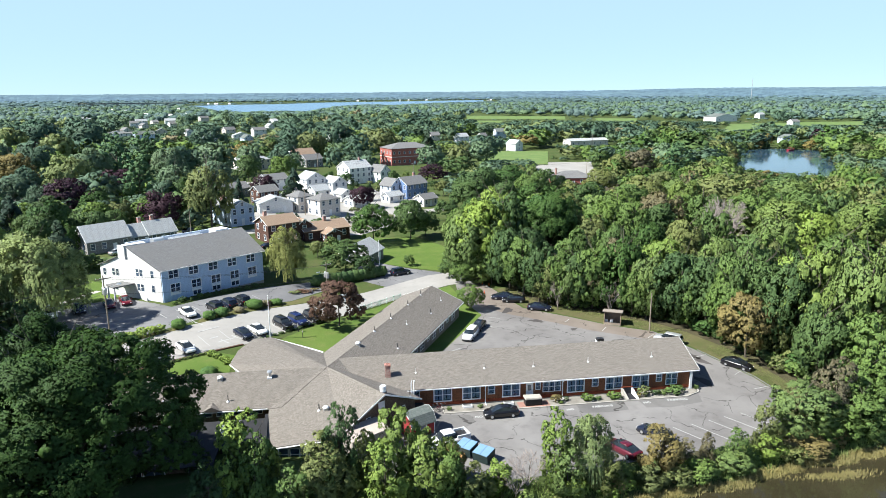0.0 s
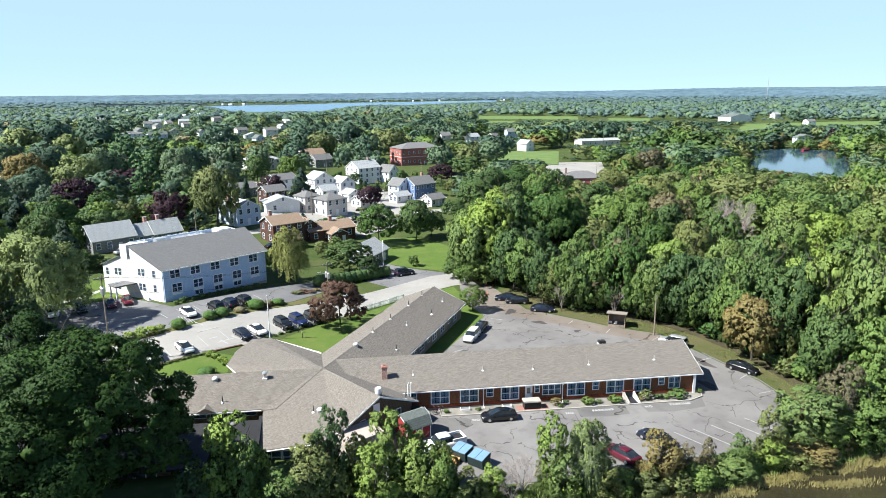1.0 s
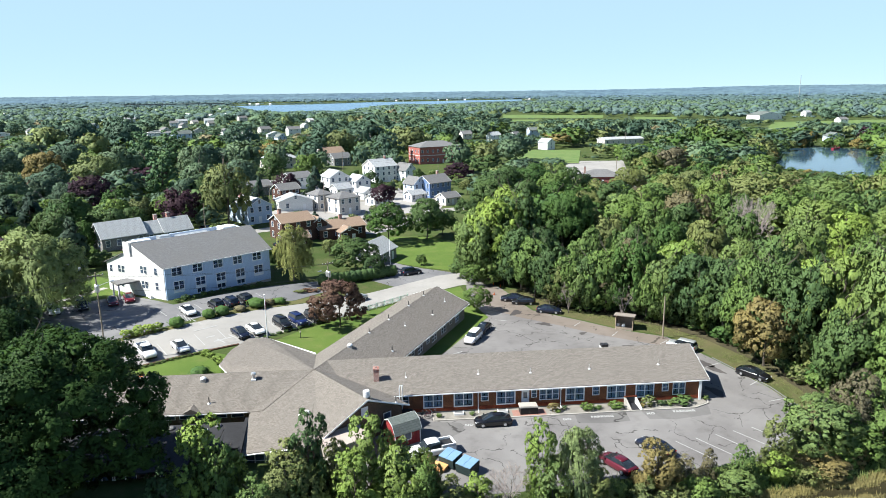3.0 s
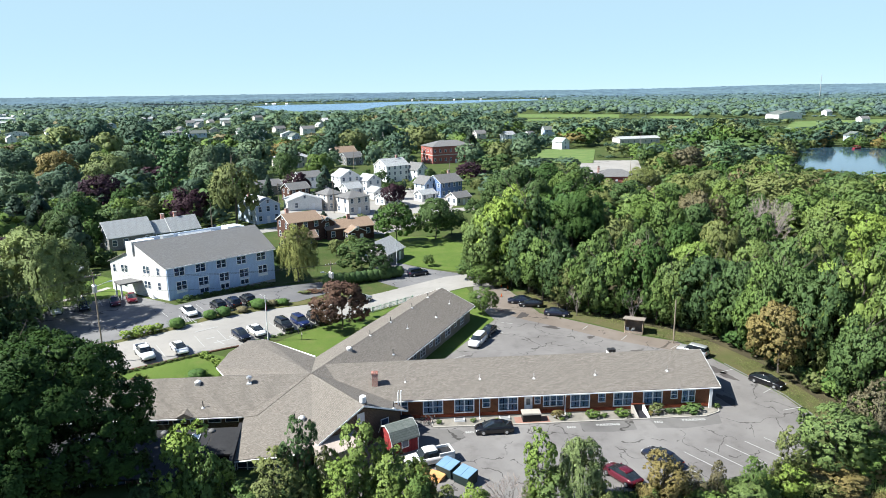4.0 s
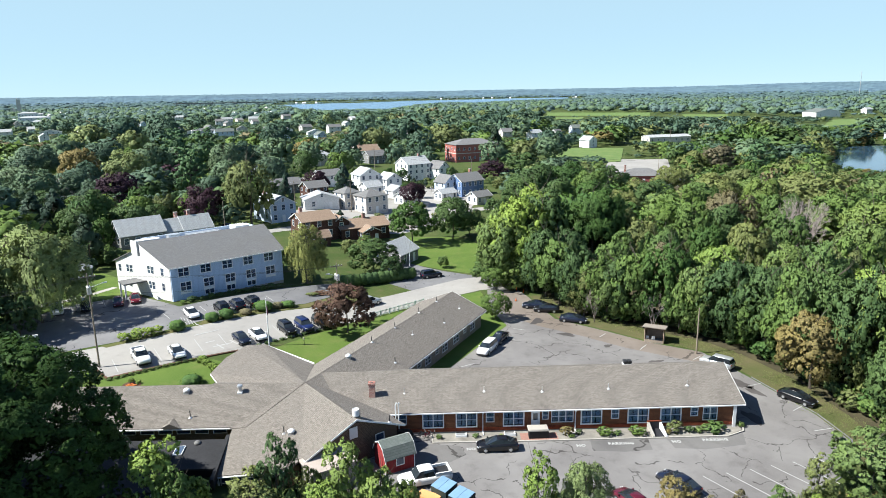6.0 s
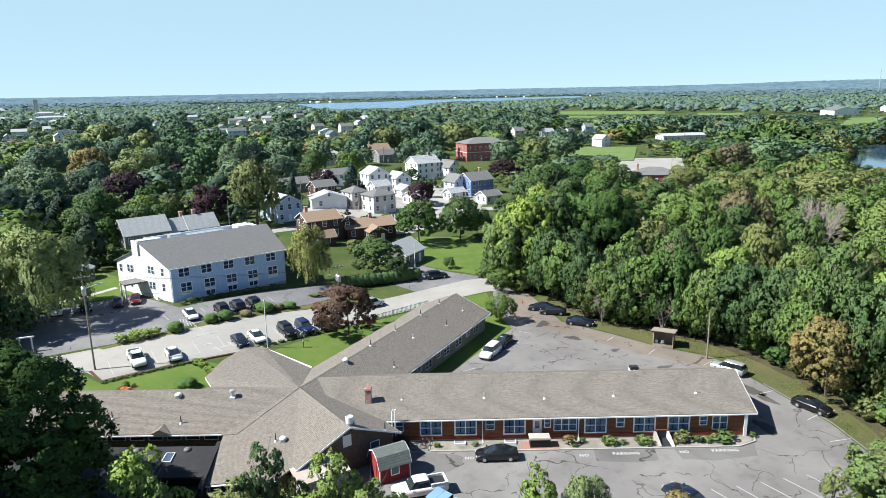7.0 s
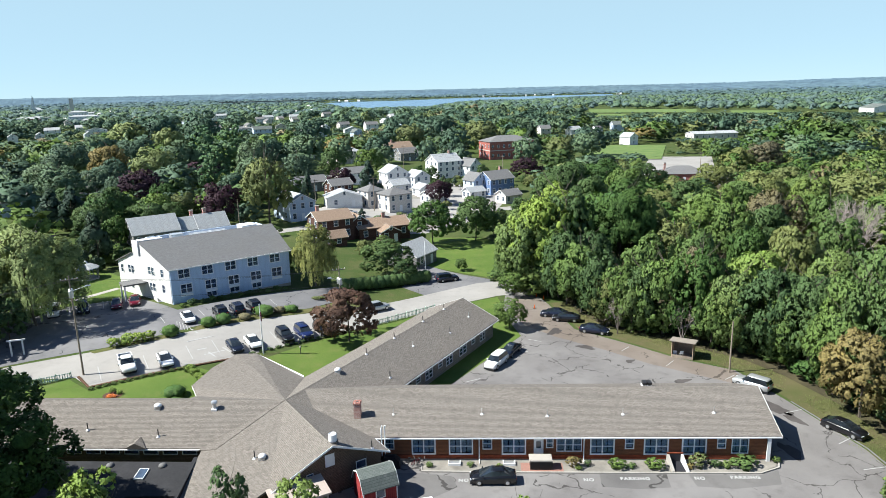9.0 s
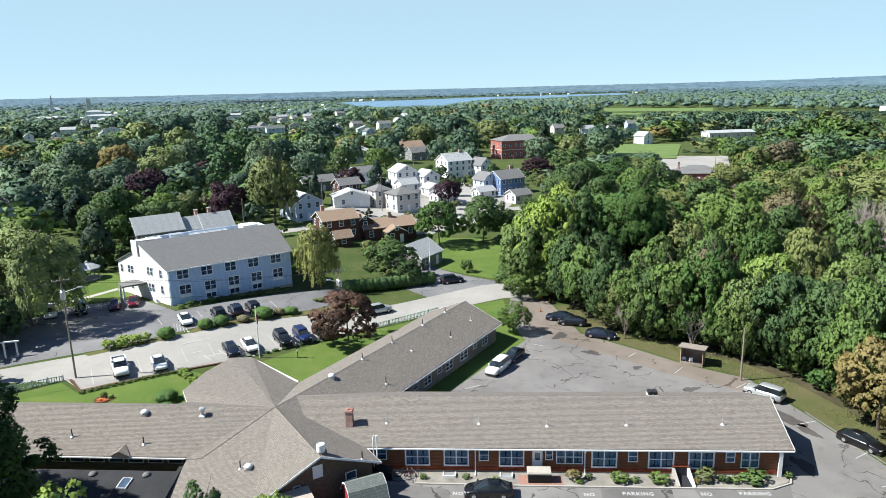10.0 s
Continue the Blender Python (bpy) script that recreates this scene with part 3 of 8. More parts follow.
# newer sealed strips and a brown, littered stretch of the lot
LOT_SEAL = asphalt("sealed_dark_asphalt", (0.105, 0.100, 0.100), (0.160, 0.154, 0.150), (0.07, 0.065, 0.062), cell=0.14)
LOT_BROWN = asphalt("brown_littered_asphalt", (0.150, 0.124, 0.104), (0.200, 0.172, 0.150), (0.095, 0.078, 0.066))
for out in ([(24.2, -2.15), (31.0, -2.15), (30.8, -4.5), (27.6, -4.8), (24.0, -4.4)], [(33.2, -2.15), (40.6, -2.15), (42.6, -1.2), (41.8, -3.9), (37.0, -4.7), (33.4, -4.3)], [(2.6, -2.0), (5.6, -2.0), (9.0, -2.6), (9.6, -4.6), (7.0, -6.6), (4.4, -9.2), (3.9, -6.4)]):
    patch("lot_seal", out, LOT_SEAL, 0.024, "strip of darker sealed asphalt on the lot", "parking lot")
patch("lot_litter", [(18.2, 50.0), (20.0, 43.0), (24.5, 37.5), (31.0, 32.0), (36.5, 26.5), (42.0, 22.5), (47.0, 19.0), (47.6, 24.0), (41.0, 28.4), (35.6, 33.9), (28.0, 40.9), (25.0, 54.8), (22.5, 60.0), (18.5, 58.0)], LOT_BROWN, 0.0225, "brownish asphalt dusted with leaf litter by the woods", "parking lot")
# spilt oil and dark patches on the rear lot
blot = random.Random(3)
for x, y, rx, ry, turn in ((39.4, 20.6, 1.5, 0.7, 20), (48.3, 12.6, 1.2, 2.6, 24), (49.2, 9.8, 0.8, 2.0, 20), (34.0, 27.5, 1.0, 0.6, 40), (24.6, 40.0, 2.2, 1.1, 60), (28.5, 33.0, 1.8, 0.9, -30), (45.5, 2.5, 1.0, 2.2, 12)):
    c, s_ = math.cos(radians(turn)), math.sin(radians(turn))
    ring_ = [(math.cos(a) * rx * q, math.sin(a) * ry * q) for a, q in [(math.tau * i / 28, 0.8 + 0.16 * math.sin(i * math.tau / 28 * 3 + x) + 0.08 * math.sin(i * math.tau / 28 * 7 + y) + blot.uniform(-0.04, 0.04)) for i in range(28)]]
    patch("stain", [(x + u * c - v * s_, y + u * s_ + v * c) for u, v in ring_], OIL, 0.026, "dark oil stain soaked into the asphalt", "stain", step=4)

# kerb and gravel bed along the brick-red wing
bed = patch("bed_gravel", [(5.8, -1.7), (5.6, 0.6), (42.0, 0.6), (43.1, 0.2), (42.6, -0.7), (40.5, -1.8), (16.8, -1.8)], GRAVEL, 0.08, "pale gravel planting bed along the motel wall", "planting bed")
for name, line, w, h, mat, label in (
        ("kerb", [(5.7, 0.4), (5.8, -1.8), (16, -1.95), (28, -2.0), (40.6, -1.95), (42.8, -0.9), (43.3, 0.3)], 0.18, 0.16, CONCRETE, "low grey concrete kerb edging the gravel bed"),
        ("kerb", [(50.9, 14.4), (53.9, 3), (54.3, -3.5), (50.3, -9.8), (42.2, -15.2), (30, -17)], 0.14, 0.08, LOT_DARK, "worn dark asphalt kerb at the lot's edge"),
        ("kerb", [(-43.6, 20.2), (-40.6, 17.4), (-28.4, 23.7), (-24.2, 26.0)], 0.35, 0.18, MULCH, "dark timber edging by the parking bays")):
    patch(name, band(line, w), mat, h, label, "kerb", step=4, thick=h)
patch("paver_pad", [(16.2, -1.75), (16.2, -0.1), (20.6, -0.1), (20.6, -1.75)], PAVER, 0.10, "red brick paver pad in front of the door", "paving")

# painted lines
def stripe(a, b, w=0.11, label="worn white painted parking line", z=0.034):
    s = Shape()
    d = Vector((b[0] - a[0], b[1] - a[1])).normalized()
    n = Vector((-d.y, d.x)) * w / 2
    pts = [(a[0] - n.x, a[1] - n.y), (b[0] - n.x, b[1] - n.y), (b[0] + n.x, b[1] + n.y), (a[0] + n.x, a[1] + n.y)]
    s.slab([(x, y, ground(x, y) + z) for x, y in pts], 0.006)
    return solid("parking_line", s, LINE, label, "road marking", "painted parking lines", "structure")


for x, y in ((31.6, -10.6), (34.3, -10.1), (37.0, -9.6), (39.8, -9.0), (42.4, -8.4), (45.1, -7.8), (47.9, -7.0)):
    stripe((x, y), (x + 2.6, y - 4.4))
for a, b in (((51.2, 12.2), (49.0, 11.4)), ((53.2, 5.2), (51.4, 4.0)), ((53.9, -0.6), (51.2, -1.2)), ((46.9, 22.4), (45.2, 21.0)), ((40.2, 27.6), (38.6, 25.6)), ((35, 33), (33.6, 31.4)), ((12.2, 21.6), (10.2, 20.4)), ((17.6, 32), (19.6, 31.2)), ((20, 36.5), (22, 35.5))):
    stripe(a, b)
for k in range(9):
    x, y = -39.8 + 2.55 * k + (0.6 if k > 4 else 0), 19.2 + 1.62 * k + (0.6 if k > 4 else 0)
    stripe((x, y), (x - 2.6, y + 3.9), z=0.055)
for k in range(7):
    x, y = -39.2 + 2.55 * k, 38.2 + 1.9 * k
    stripe((x, y), (x - 2.2, y + 3.0), z=0.04)
for k in range(6):
    stripe((-59.8 + 2.0 * k, 40.4 + 1.9 * k), (-62.2 + 2.0 * k, 44.6 + 1.9 * k), z=0.04)
for k in range(5):
    stripe((-60.0 + 0.5 * k, 41 + 0.45 * k), (-58.4 + 0.5 * k, 44.5 + 0.4 * k), 0.08, z=0.041)
for k in range(5):
    stripe((-37.5 + 0.6 * k, 38.8 - 0.3 * k), (-36.0 + 0.6 * k, 35.6 - 0.1 * k), 0.1, z=0.042)
for a, b in (((-35.6, 34.6), (-26.6, 26.6)), ((-33.8, 35.6), (-24.8, 28.2)), ((-30, 28.4), (-25, 32)), ((-28.4, 27.0), (-23.6, 30.6)), ((-32.6, 31), (-29.4, 33.4))):
    stripe(a, b, 0.22, "worn white crosswalk line", 0.06)


def lettering(text, x, y, size):
    cu = bpy.data.curves.new("road_word", "FONT")
    cu.body, cu.size, cu.extrude, cu.align_x, cu.offset, cu.space_character = text, size, 0.003, "CENTER", 0.03, 1.2
    ob = bpy.data.objects.new("road_word", cu)
    me = bpy.data.meshes.new_from_object(ob)
    me.materials.clear()
    me.materials.append(LINE)
    word = new("road_word", me)
    word.matrix_basis = pose(x, y, 0.04) @ Matrix.Diagonal((1.0, 1.15, 1, 1))
    tagged(word, "white painted word " + text + " on the asphalt", "road marking", "painted words on the lot", "structure")


for text, x, y in (("NO", 22.9, -3.45), ("PARKING", 27.6, -3.2), ("NO", 34.1, -3.1), ("PARKING", 38.7, -2.9), ("NO", 10.2, -3.6)):
    lettering(text, x, y, 0.62)


# ---------------------------------------------------------------- windows and walls
def face(a, b, z=0.0):
    """The frame of a wall from a to b as one sees it from outside: x to the right, -y outwards."""
    return Matrix.Translation((a[0], a[1], z)) @ Matrix.Rotation(math.atan2(b[1] - a[1], b[0] - a[0]), 4, "Z")


def wall_shape(length, height, thick, holes):
    """A wall with real openings, in the frame of face()."""
    xs = sorted({0.0, length, *[v for h in holes for v in (h[0], h[1])]})
    zs = sorted({0.0, height, *[v for h in holes for v in (h[2], h[3])]})
    s = Shape()
    for x0, x1 in zip(xs, xs[1:]):
        for z0, z1 in zip(zs, zs[1:]):
            mx, mz = (x0 + x1) / 2, (z0 + z1) / 2
            if not any(h[0] < mx < h[1] and h[2] < mz < h[3] for h in holes):
                s.box(x0, x1, 0, thick, z0, z1)
    return s


frame_cache = {}


def window(parent, m, w, h, cols=2, rows=2, glassmat=None, frame_mat=None, rim=0.09, curtain=0, name="window", label="", depth=0.0):
    """Casing, glazing bars and pane; curtains hang behind where they show."""
    key = (round(w, 2), round(h, 2), cols, rows, rim, depth)
    if key not in frame_cache:
        t, u = (0.055 if cols > 2 or rows < 3 else 0.05), 0.025
        xb = [0.0] + [v for i in range(1, cols) for v in (w * i / cols - t, w * i / cols + t)] + [w]
        zb = [0.0] + [v for j in range(1, rows) for v in (h * j / rows - u, h * j / rows + u)] + [h]
        lights = [(xb[2 * i] + rim, xb[2 * i + 1] + rim, zb[2 * j] + rim, zb[2 * j + 1] + rim) for i in range(cols) for j in range(rows)]
        s = Shape()
        for q in wall_shape(w + 2 * rim, h + 2 * rim, 0.07 + depth * 0.2, lights).v:
            s.v.append((q[0] - rim, q[1] - 0.05, q[2] - rim))
        s.f = wall_shape(w + 2 * rim, h + 2 * rim, 0.07 + depth * 0.2, lights).f
        p = Shape().box(0, w, 0.012 + depth * 0.3, 0.02 + depth * 0.3, 0, h) if depth else Shape().box(0, w, -0.012, 0.006, 0, h)
        c = []
        if depth:
            for k in range(cols):
                x0 = w * k / cols
                q = Shape()
                n = 5
                ww = w / cols * 0.42
                for x1 in (x0 + 0.03, x0 + w / cols - ww - 0.03):
                    for i in range(n):
                        q.box(x1 + ww * i / n, x1 + ww * (i + 0.85) / n, depth * 0.55 + (0.02 if i % 2 else 0), depth * 0.55 + 0.04, 0.05, h)
                c.append(q.mesh("curtain", CURTAIN))
        frame_cache[key] = (s.mesh("window_frame", weld=True), p.mesh("pane"), c)
    fm, pm, cm = frame_cache[key]
    ob = new(name, fm)
    ob.parent, ob.matrix_basis = parent, m
    tagged(ob, label)
    if not fm.materials:
        fm.materials.append(None)
        pm.materials.append(None)
    pane = new("pane", pm)
    pane.parent = ob
    pane.visible_shadow = False if depth else True
    for o, mt in ((ob, frame_mat or WHITE), (pane, glassmat or PANE)):
        o.material_slots[0].link = "OBJECT"
        o.material_slots[0].material = mt
    for k, q in enumerate(cm):
        if curtain >> k & 1:
            cu = new("curtain", q)
            cu.parent = ob
    return ob


def gable_roof(length, half, ze, zr, t=0.22, ext0=0.0, ext1=0.0):
    prof = [(-half, ze), (0, zr), (half, ze), (half, ze - t), (0, zr - t * 1.15), (-half, ze - t)]
    s = Shape()
    s.loft([[(x, y, z) for y, z in prof] for x in (-ext0, length + ext1)])
    return s


def wing(motel, p0, p1, half, ze, zr, ends=(True, True), roof=ROOF, label=""):
    """One gabled wing's roof with ridge cap, white gutters and rake boards."""
    a, b = Vector(p0), Vector(p1)
    ln = (b - a).length
    m = face(p0, p1)
    r = part("roof", gable_roof(ln, half, ze, zr), roof, motel, label, m)
    cap = Shape()
    cap.loft([[(x, -0.16, zr - 0.085), (x, 0, zr + 0.035), (x, 0.16, zr - 0.085), (x, 0, zr - 0.02)] for x in (0.0, ln)])
    part("ridge_cap", cap, roof, r)
    for s in (-1, 1):
        g = Shape().box(0, ln, s * half - 0.02 + (0.03 if s > 0 else -0.10), s * half - 0.02 + (0.14 if s > 0 else 0.01), ze - 0.22, ze - 0.10)
        part("gutter", g, WHITE, r)
    for on, x in zip(ends, (0.0, ln)):
        if on:
            sx = -1 if x == 0 else 1
            for s in (-1, 1):
                q = Shape()
                q.loft([[(x + sx * 0.005, y, z - 0.20), (x + sx * 0.05, y, z - 0.20), (x + sx * 0.05, y, z + 0.01), (x + sx * 0.005, y, z + 0.01)] for y, z in ((s * half, ze), (0, zr))])
                part("rake_board", q, WHITE, r)
    return r, m, ln


motel = thing("motel", pose(0, 0, 0), "long low motel with tan shingle roofs and red-brown walls", "building")
motel.matrix_basis = Matrix()
STAR = (-9.67, 3.6)
ZR, ZE = 5.6, 2.95
# east wing
east = [(43.35, 6.85), (-8.2, 6.5)]
wing(motel, east[1], east[0], 6.55, ZE + 0.06, ZR, (False, True), label="tan-grey shingle roof of the brown wing")
HOLES = []
BIG = [(4.75, 7.05), (8.75, 11.05), (14.4, 16.7), (23.75, 26.05), (29.4, 31.7), (33.35, 35.65)]
SMALL = [(1.75, 2.65, 1.4), (12.3, 13.15, 1.42), (19.05, 19.65, 1.6), (27.35, 28.15, 1.48), (36.95, 37.7, 1.55)]
for x0, x1 in BIG:
    HOLES.append((x0, x1, 0.86, 2.55))
for x0, x1, z0 in SMALL:
    HOLES.append((x0, x1, z0, 2.55))
HOLES += [(20.15, 22.65, 1.18, 2.55), (38.45, 40.05, 0.98, 2.55), (17.75, 18.6, 0.30, 2.5)]
up_holes = [(a, b, c - 0.72, d - 0.72) for a, b, c, d in HOLES if c > 0.75] + [(17.75, 18.6, -0.5, 1.78)]
fe = face((0, 0.5), (42.2, 0.5))
part("wall", wall_shape(42.2, 2.2, 0.22, [(max(0, a), b, max(0, c), d) for a, b, c, d in up_holes]), SHINGLE, motel, "dark red-brown wood shingle wall", fe @ pose(0, 0, 0.72))
part("wall", wall_shape(42.2, 0.5, 0.24, [(17.75, 18.6, 0.08, 0.5)]), SHINGLE_RED, motel, "weathered orange-red shingle skirt", fe @ pose(0, -0.02, 0.22))
part("foundation", Shape().box(0, 42.1, 0.03, 0.22, -0.3, 0.22), CONCRETE, motel, "grey concrete foundation", fe)
# near-black strip behind the wall top, standing for the unlit inside
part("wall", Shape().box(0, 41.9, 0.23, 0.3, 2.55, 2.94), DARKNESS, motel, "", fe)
for i, (x0, x1) in enumerate(BIG):
    window(motel, fe @ pose(x0, 0, 0.86), x1 - x0, 1.69, 2, 2, PANE_CLEAR, depth=0.22, curtain=3, rim=0.15, label="white double window with pale curtains")
for x0, x1, z0 in SMALL:
    window(motel, fe @ pose(x0, 0, z0), x1 - x0, 2.55 - z0, 1, 2, PANE_CLEAR, depth=0.22, curtain=1, label="small white window")
window(motel, fe @ pose(20.15, 0, 1.18), 2.5, 1.37, 3, 2, PANE_CLEAR, depth=0.22, curtain=7, label="white triple window")
window(motel, fe @ pose(38.45, 0, 0.98), 1.6, 1.57, 2, 2, PANE_CLEAR, depth=0.22, curtain=3, label="white double window with pale curtains")
door = part("door", Shape().box(0, 0.85, 0.04, 0.1, 0, 2.2).box(-0.09, 0, -0.04, 0.12, 0, 2.29).box(0.85, 0.94, -0.04, 0.12, 0, 2.29).box(0, 0.85, -0.04, 0.1, 2.2, 2.29), WHITE, motel, "white door with a glazed upper half", fe @ pose(17.75, 0, 0.30))
part("pane", Shape().box(0.16, 0.69, 0.02, 0.045, 1.15, 2.0), PANE, door)
part("door_handle", Shape().tube((0.76, 0.04, 1.0), (0.76, -0.03, 1.0), 0.03), METAL, door)
# gable end, back, and a near-black sheet for the unlit rooms of the east wing
for a, b, lab in (((42.2, 0.5), (42.2, 13.0), "red-brown shingle gable end"), ((42.2, 13.0), (4, 13.0), "red-brown shingle back wall")):
    ln = (Vector(b) - Vector(a)).length
    sh = Shape().box(0.0, ln, 0, 0.22, -0.2, 2.86)
    if a[1] == 0.5:
        sh = Shape().box(0.23, ln, 0, 0.22, -0.2, 2.86)
        sh.add([(0.2, 0.02, 2.86), (ln - 0.1, 0.02, 2.86), (6.3, 0.02, 5.3), (0.2, 0.2, 2.86), (ln - 0.1, 0.2, 2.86), (6.3, 0.2, 5.3)], [(0, 1, 2), (3, 5, 4), (0, 2, 5, 3), (1, 4, 5, 2), (0, 3, 4, 1)])
    part("wall", sh, SHINGLE, motel, lab, face(a, b))
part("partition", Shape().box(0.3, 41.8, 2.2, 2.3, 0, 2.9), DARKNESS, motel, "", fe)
part("corner_post", Shape().box(41.98, 42.34, -0.26, -0.10, 0.05, 2.72), WHITE, motel, "white corner post", fe)
for x in (11.85, 22.95):
    part("downspout", Shape().box(x - 0.05, x + 0.05, -0.13, -0.03, 0.15, 2.7).box(x - 0.05, x + 0.05, -0.5, -0.03, 2.62, 2.72).box(x - 0.05, x + 0.05, -0.9, -0.03, 0.1, 0.2), WHITE, motel, "white downspout", fe)
for x in (1.5, 1.85):
    part("vent_pipe", Shape().tube((x, -0.75, 0.3), (x, -0.75, 4.2 + 0.3 * (x > 1.6)), 0.07).tube((x, -0.75, 4.2), (x + 0.12, -0.75, 4.5), 0.06), WHITE, motel, "white vent pipe", fe)

# north wing
NTIP = (9.72, 40.9)
wing(motel, STAR, NTIP, 6.4, ZE, ZR, (False, True), label="tan-grey shingle roof of the rear wing")
ax = Vector((NTIP[0] - STAR[0], NTIP[1] - STAR[1])).normalized()
nr = Vector((ax.y, -ax.x))
na = Vector(STAR) + ax * 17 + nr * 5.7
nb = Vector(NTIP) - ax * 0.7 + nr * 5.7
fn = face(na, nb)
nlen = (nb - na).length
wh = [(1.2, 2.2), (3.6, 5.3), (7.0, 8.0), (9.2, 11.0), (13.2, 15.2), (17.0, 18.0), (19.8, 21.4)]
part("wall", wall_shape(nlen, 2.9, 0.22, [(a, b, 0.8 if b - a > 1.2 else 1.3, 2.4) for a, b in wh]), STONE, motel, "buff block wall of the rear wing", fn)
for a, b in wh:
    z0 = 0.8 if b - a > 1.2 else 1.3
    window(motel, fn @ pose(a, 0, z0), b - a, 2.4 - z0, 2 if b - a > 1.2 else 1, 3, PANE_CLEAR, depth=0.2, label="white window in the rear wing")
ne, nf = Vector(NTIP) - ax * 0.7 + nr * 5.7, Vector(NTIP) - ax * 0.7 - nr * 5.7
gend = Shape().box(0.24, 11.16, 0, 0.22, 0, 2.86).add([(0.2, 0.02, 2.86), (11.2, 0.02, 2.86), (5.7, 0.02, 5.25), (0.2, 0.2, 2.86), (11.2, 0.2, 2.86), (5.7, 0.2, 5.25)], [(0, 1, 2), (3, 5, 4), (0, 2, 5, 3), (1, 4, 5, 2), (0, 3, 4, 1)])
part("wall", gend, STONE, motel, "buff block gable end", face(ne, nf))
part("wall", Shape().box(0.0, 36, 0, 0.22, 0, 2.9), STONE, motel, "", face(nf, nf - ax * 36))
# near-black sheet behind the windows, standing for unlit rooms
part("partition", Shape().box(0.2, nlen - 0.2, 2.0, 2.1, 0, 2.9), DARKNESS, motel, "", fn)

# west wing
W1 = (-47.0, 3.9)
wing(motel, W1, STAR, 5.9, ZE, ZR, (True, False), label="tan-grey shingle roof of the west wing")
wdir = (Vector(STAR) - Vector(W1)).normalized()
wn_ = Vector((wdir.y, -wdir.x))
wa, wb = Vector(W1) + wdir * 0.6 + wn_ * 5.2, Vector(STAR) - wdir * 7 + wn_ * 5.2
fw = face(wa, wb)
wl = (wb - wa).length
clere = [(k, k + 1.5, 1.9, 2.7) for k in np.arange(8.0, wl - 2.0, 2.1)]
part("wall", wall_shape(wl, 2.95, 0.2, clere), SHINGLE_BROWN, motel, "weathered brown shingle wall of the west wing", fw)
for a, b, c, d in clere:
    window(motel, fw @ pose(a, 0, c), b - a, d - c, 1, 1, PANE, depth=0.15, rim=0.06)
wc, wd = Vector(STAR) - wdir * 14 - wn_ * 5.2, Vector(W1) + wdir * 0.6 - wn_ * 5.2
part("wall", Shape().box(0, (wd - wc).length, 0, 0.2, 0, 2.95), SHINGLE_BROWN, motel, "", face(wc, wd))
part("wall", Shape().box(0, 10.4, 0, 0.2, 0, 2.9).add([(0.1, 0.01, 2.9), (10.3, 0.01, 2.9), (5.2, 0.01, 5.2)], [(0, 1, 2)]), SHINGLE_BROWN, motel, "", face(wd, wa))

# south gable over the kitchen yard
sg = Vector((-2.35, -6.3))
sd = (sg - Vector(STAR)).normalized()
wing(motel, STAR, sg, 6.2, ZE, ZR, (False, True), label="tan-grey shingle roof of the yard gable")
sn = Vector((sd.y, -sd.x))
ga, gb = sg - sd * 0.6 + sn * 5.5, sg - sd * 0.6 - sn * 5.5
fg = face(ga, gb)
gw = Shape().box(0, 11, 0, 0.22, -0.6, 2.75)
gw.add([(0, 0, 2.75), (11, 0, 2.75), (5.5, 0, 5.08), (0, 0.22, 2.75), (11, 0.22, 2.75), (5.5, 0.22, 5.08)], [(0, 1, 2), (3, 5, 4), (0, 2, 5, 3), (1, 4, 5, 2)])
part("wall", gw, SHINGLE_BROWN, motel, "weathered brown shingle gable wall", fg)
window(motel, fg @ pose(8.2, 0, 1.1), 1.0, 1.5, 1, 2, label="white-framed window in the brown gable")
window(motel, fg @ pose(4.9, 0, 3.2), 0.9, 1.2, 1, 1, WHITE, label="white attic vent panel", rim=0.05)
window(motel, fg @ pose(2.9, 0, 2.2), 0.6, 0.8, 1, 1, rim=0.05)
part("wall", Shape().box(0, 5, 0, 0.22, -0.3, 2.75), SHINGLE_BROWN, motel, "", face(gb, gb - sd * 5))
part("wall", Shape().box(0, 5, 0, 0.22, -0.3, 2.75), SHINGLE_BROWN, motel, "", face(ga - sd * 5, ga))

# south-west slope towards the garden
S_, A_ = (STAR[0], STAR[1], ZR), (-17.0, -2.6, 2.98)


def slope_at(x, y):
    return ZR - (STAR[0] - x) * 0.166 - (STAR[1] - y) * 0.2324


B_, C_, D_ = [(x, y, slope_at(x, y) + 0.01) for x, y in ((-17.0, -9.75), (-9.2, -10.62), (-7.7, -9.3))]
part("roof", Shape().slab((S_, A_, B_, C_, D_), 0.2), ROOF, motel, "tan-grey shingle roof slope towards the garden")
part("hip_facet", Shape().slab([(S_[0], S_[1], S_[2] + 0.05), (-17.3, -2.68, 3.0), (-15.4, -2.9, 3.22)], 0.08), ROOF, motel, "pale narrow shingle facet between two roof slopes")
part("gutter", Shape().tube((B_[0], B_[1] - 0.05, B_[2] - 0.2), (C_[0], C_[1] - 0.05, C_[2] - 0.2), 0.09, 0.09, 6), WHITE, motel)
fs = face((-16.75, -9.4), (-9.5, -10.2), -1.9)
bays = [(0.3, 2.5, 1.4, 2.95), (2.8, 5.0, 1.4, 2.95)]
part("wall", wall_shape(7.2, 3.05, 0.2, bays), SHINGLE_BROWN, motel, "brown wall with large white windows", fs)
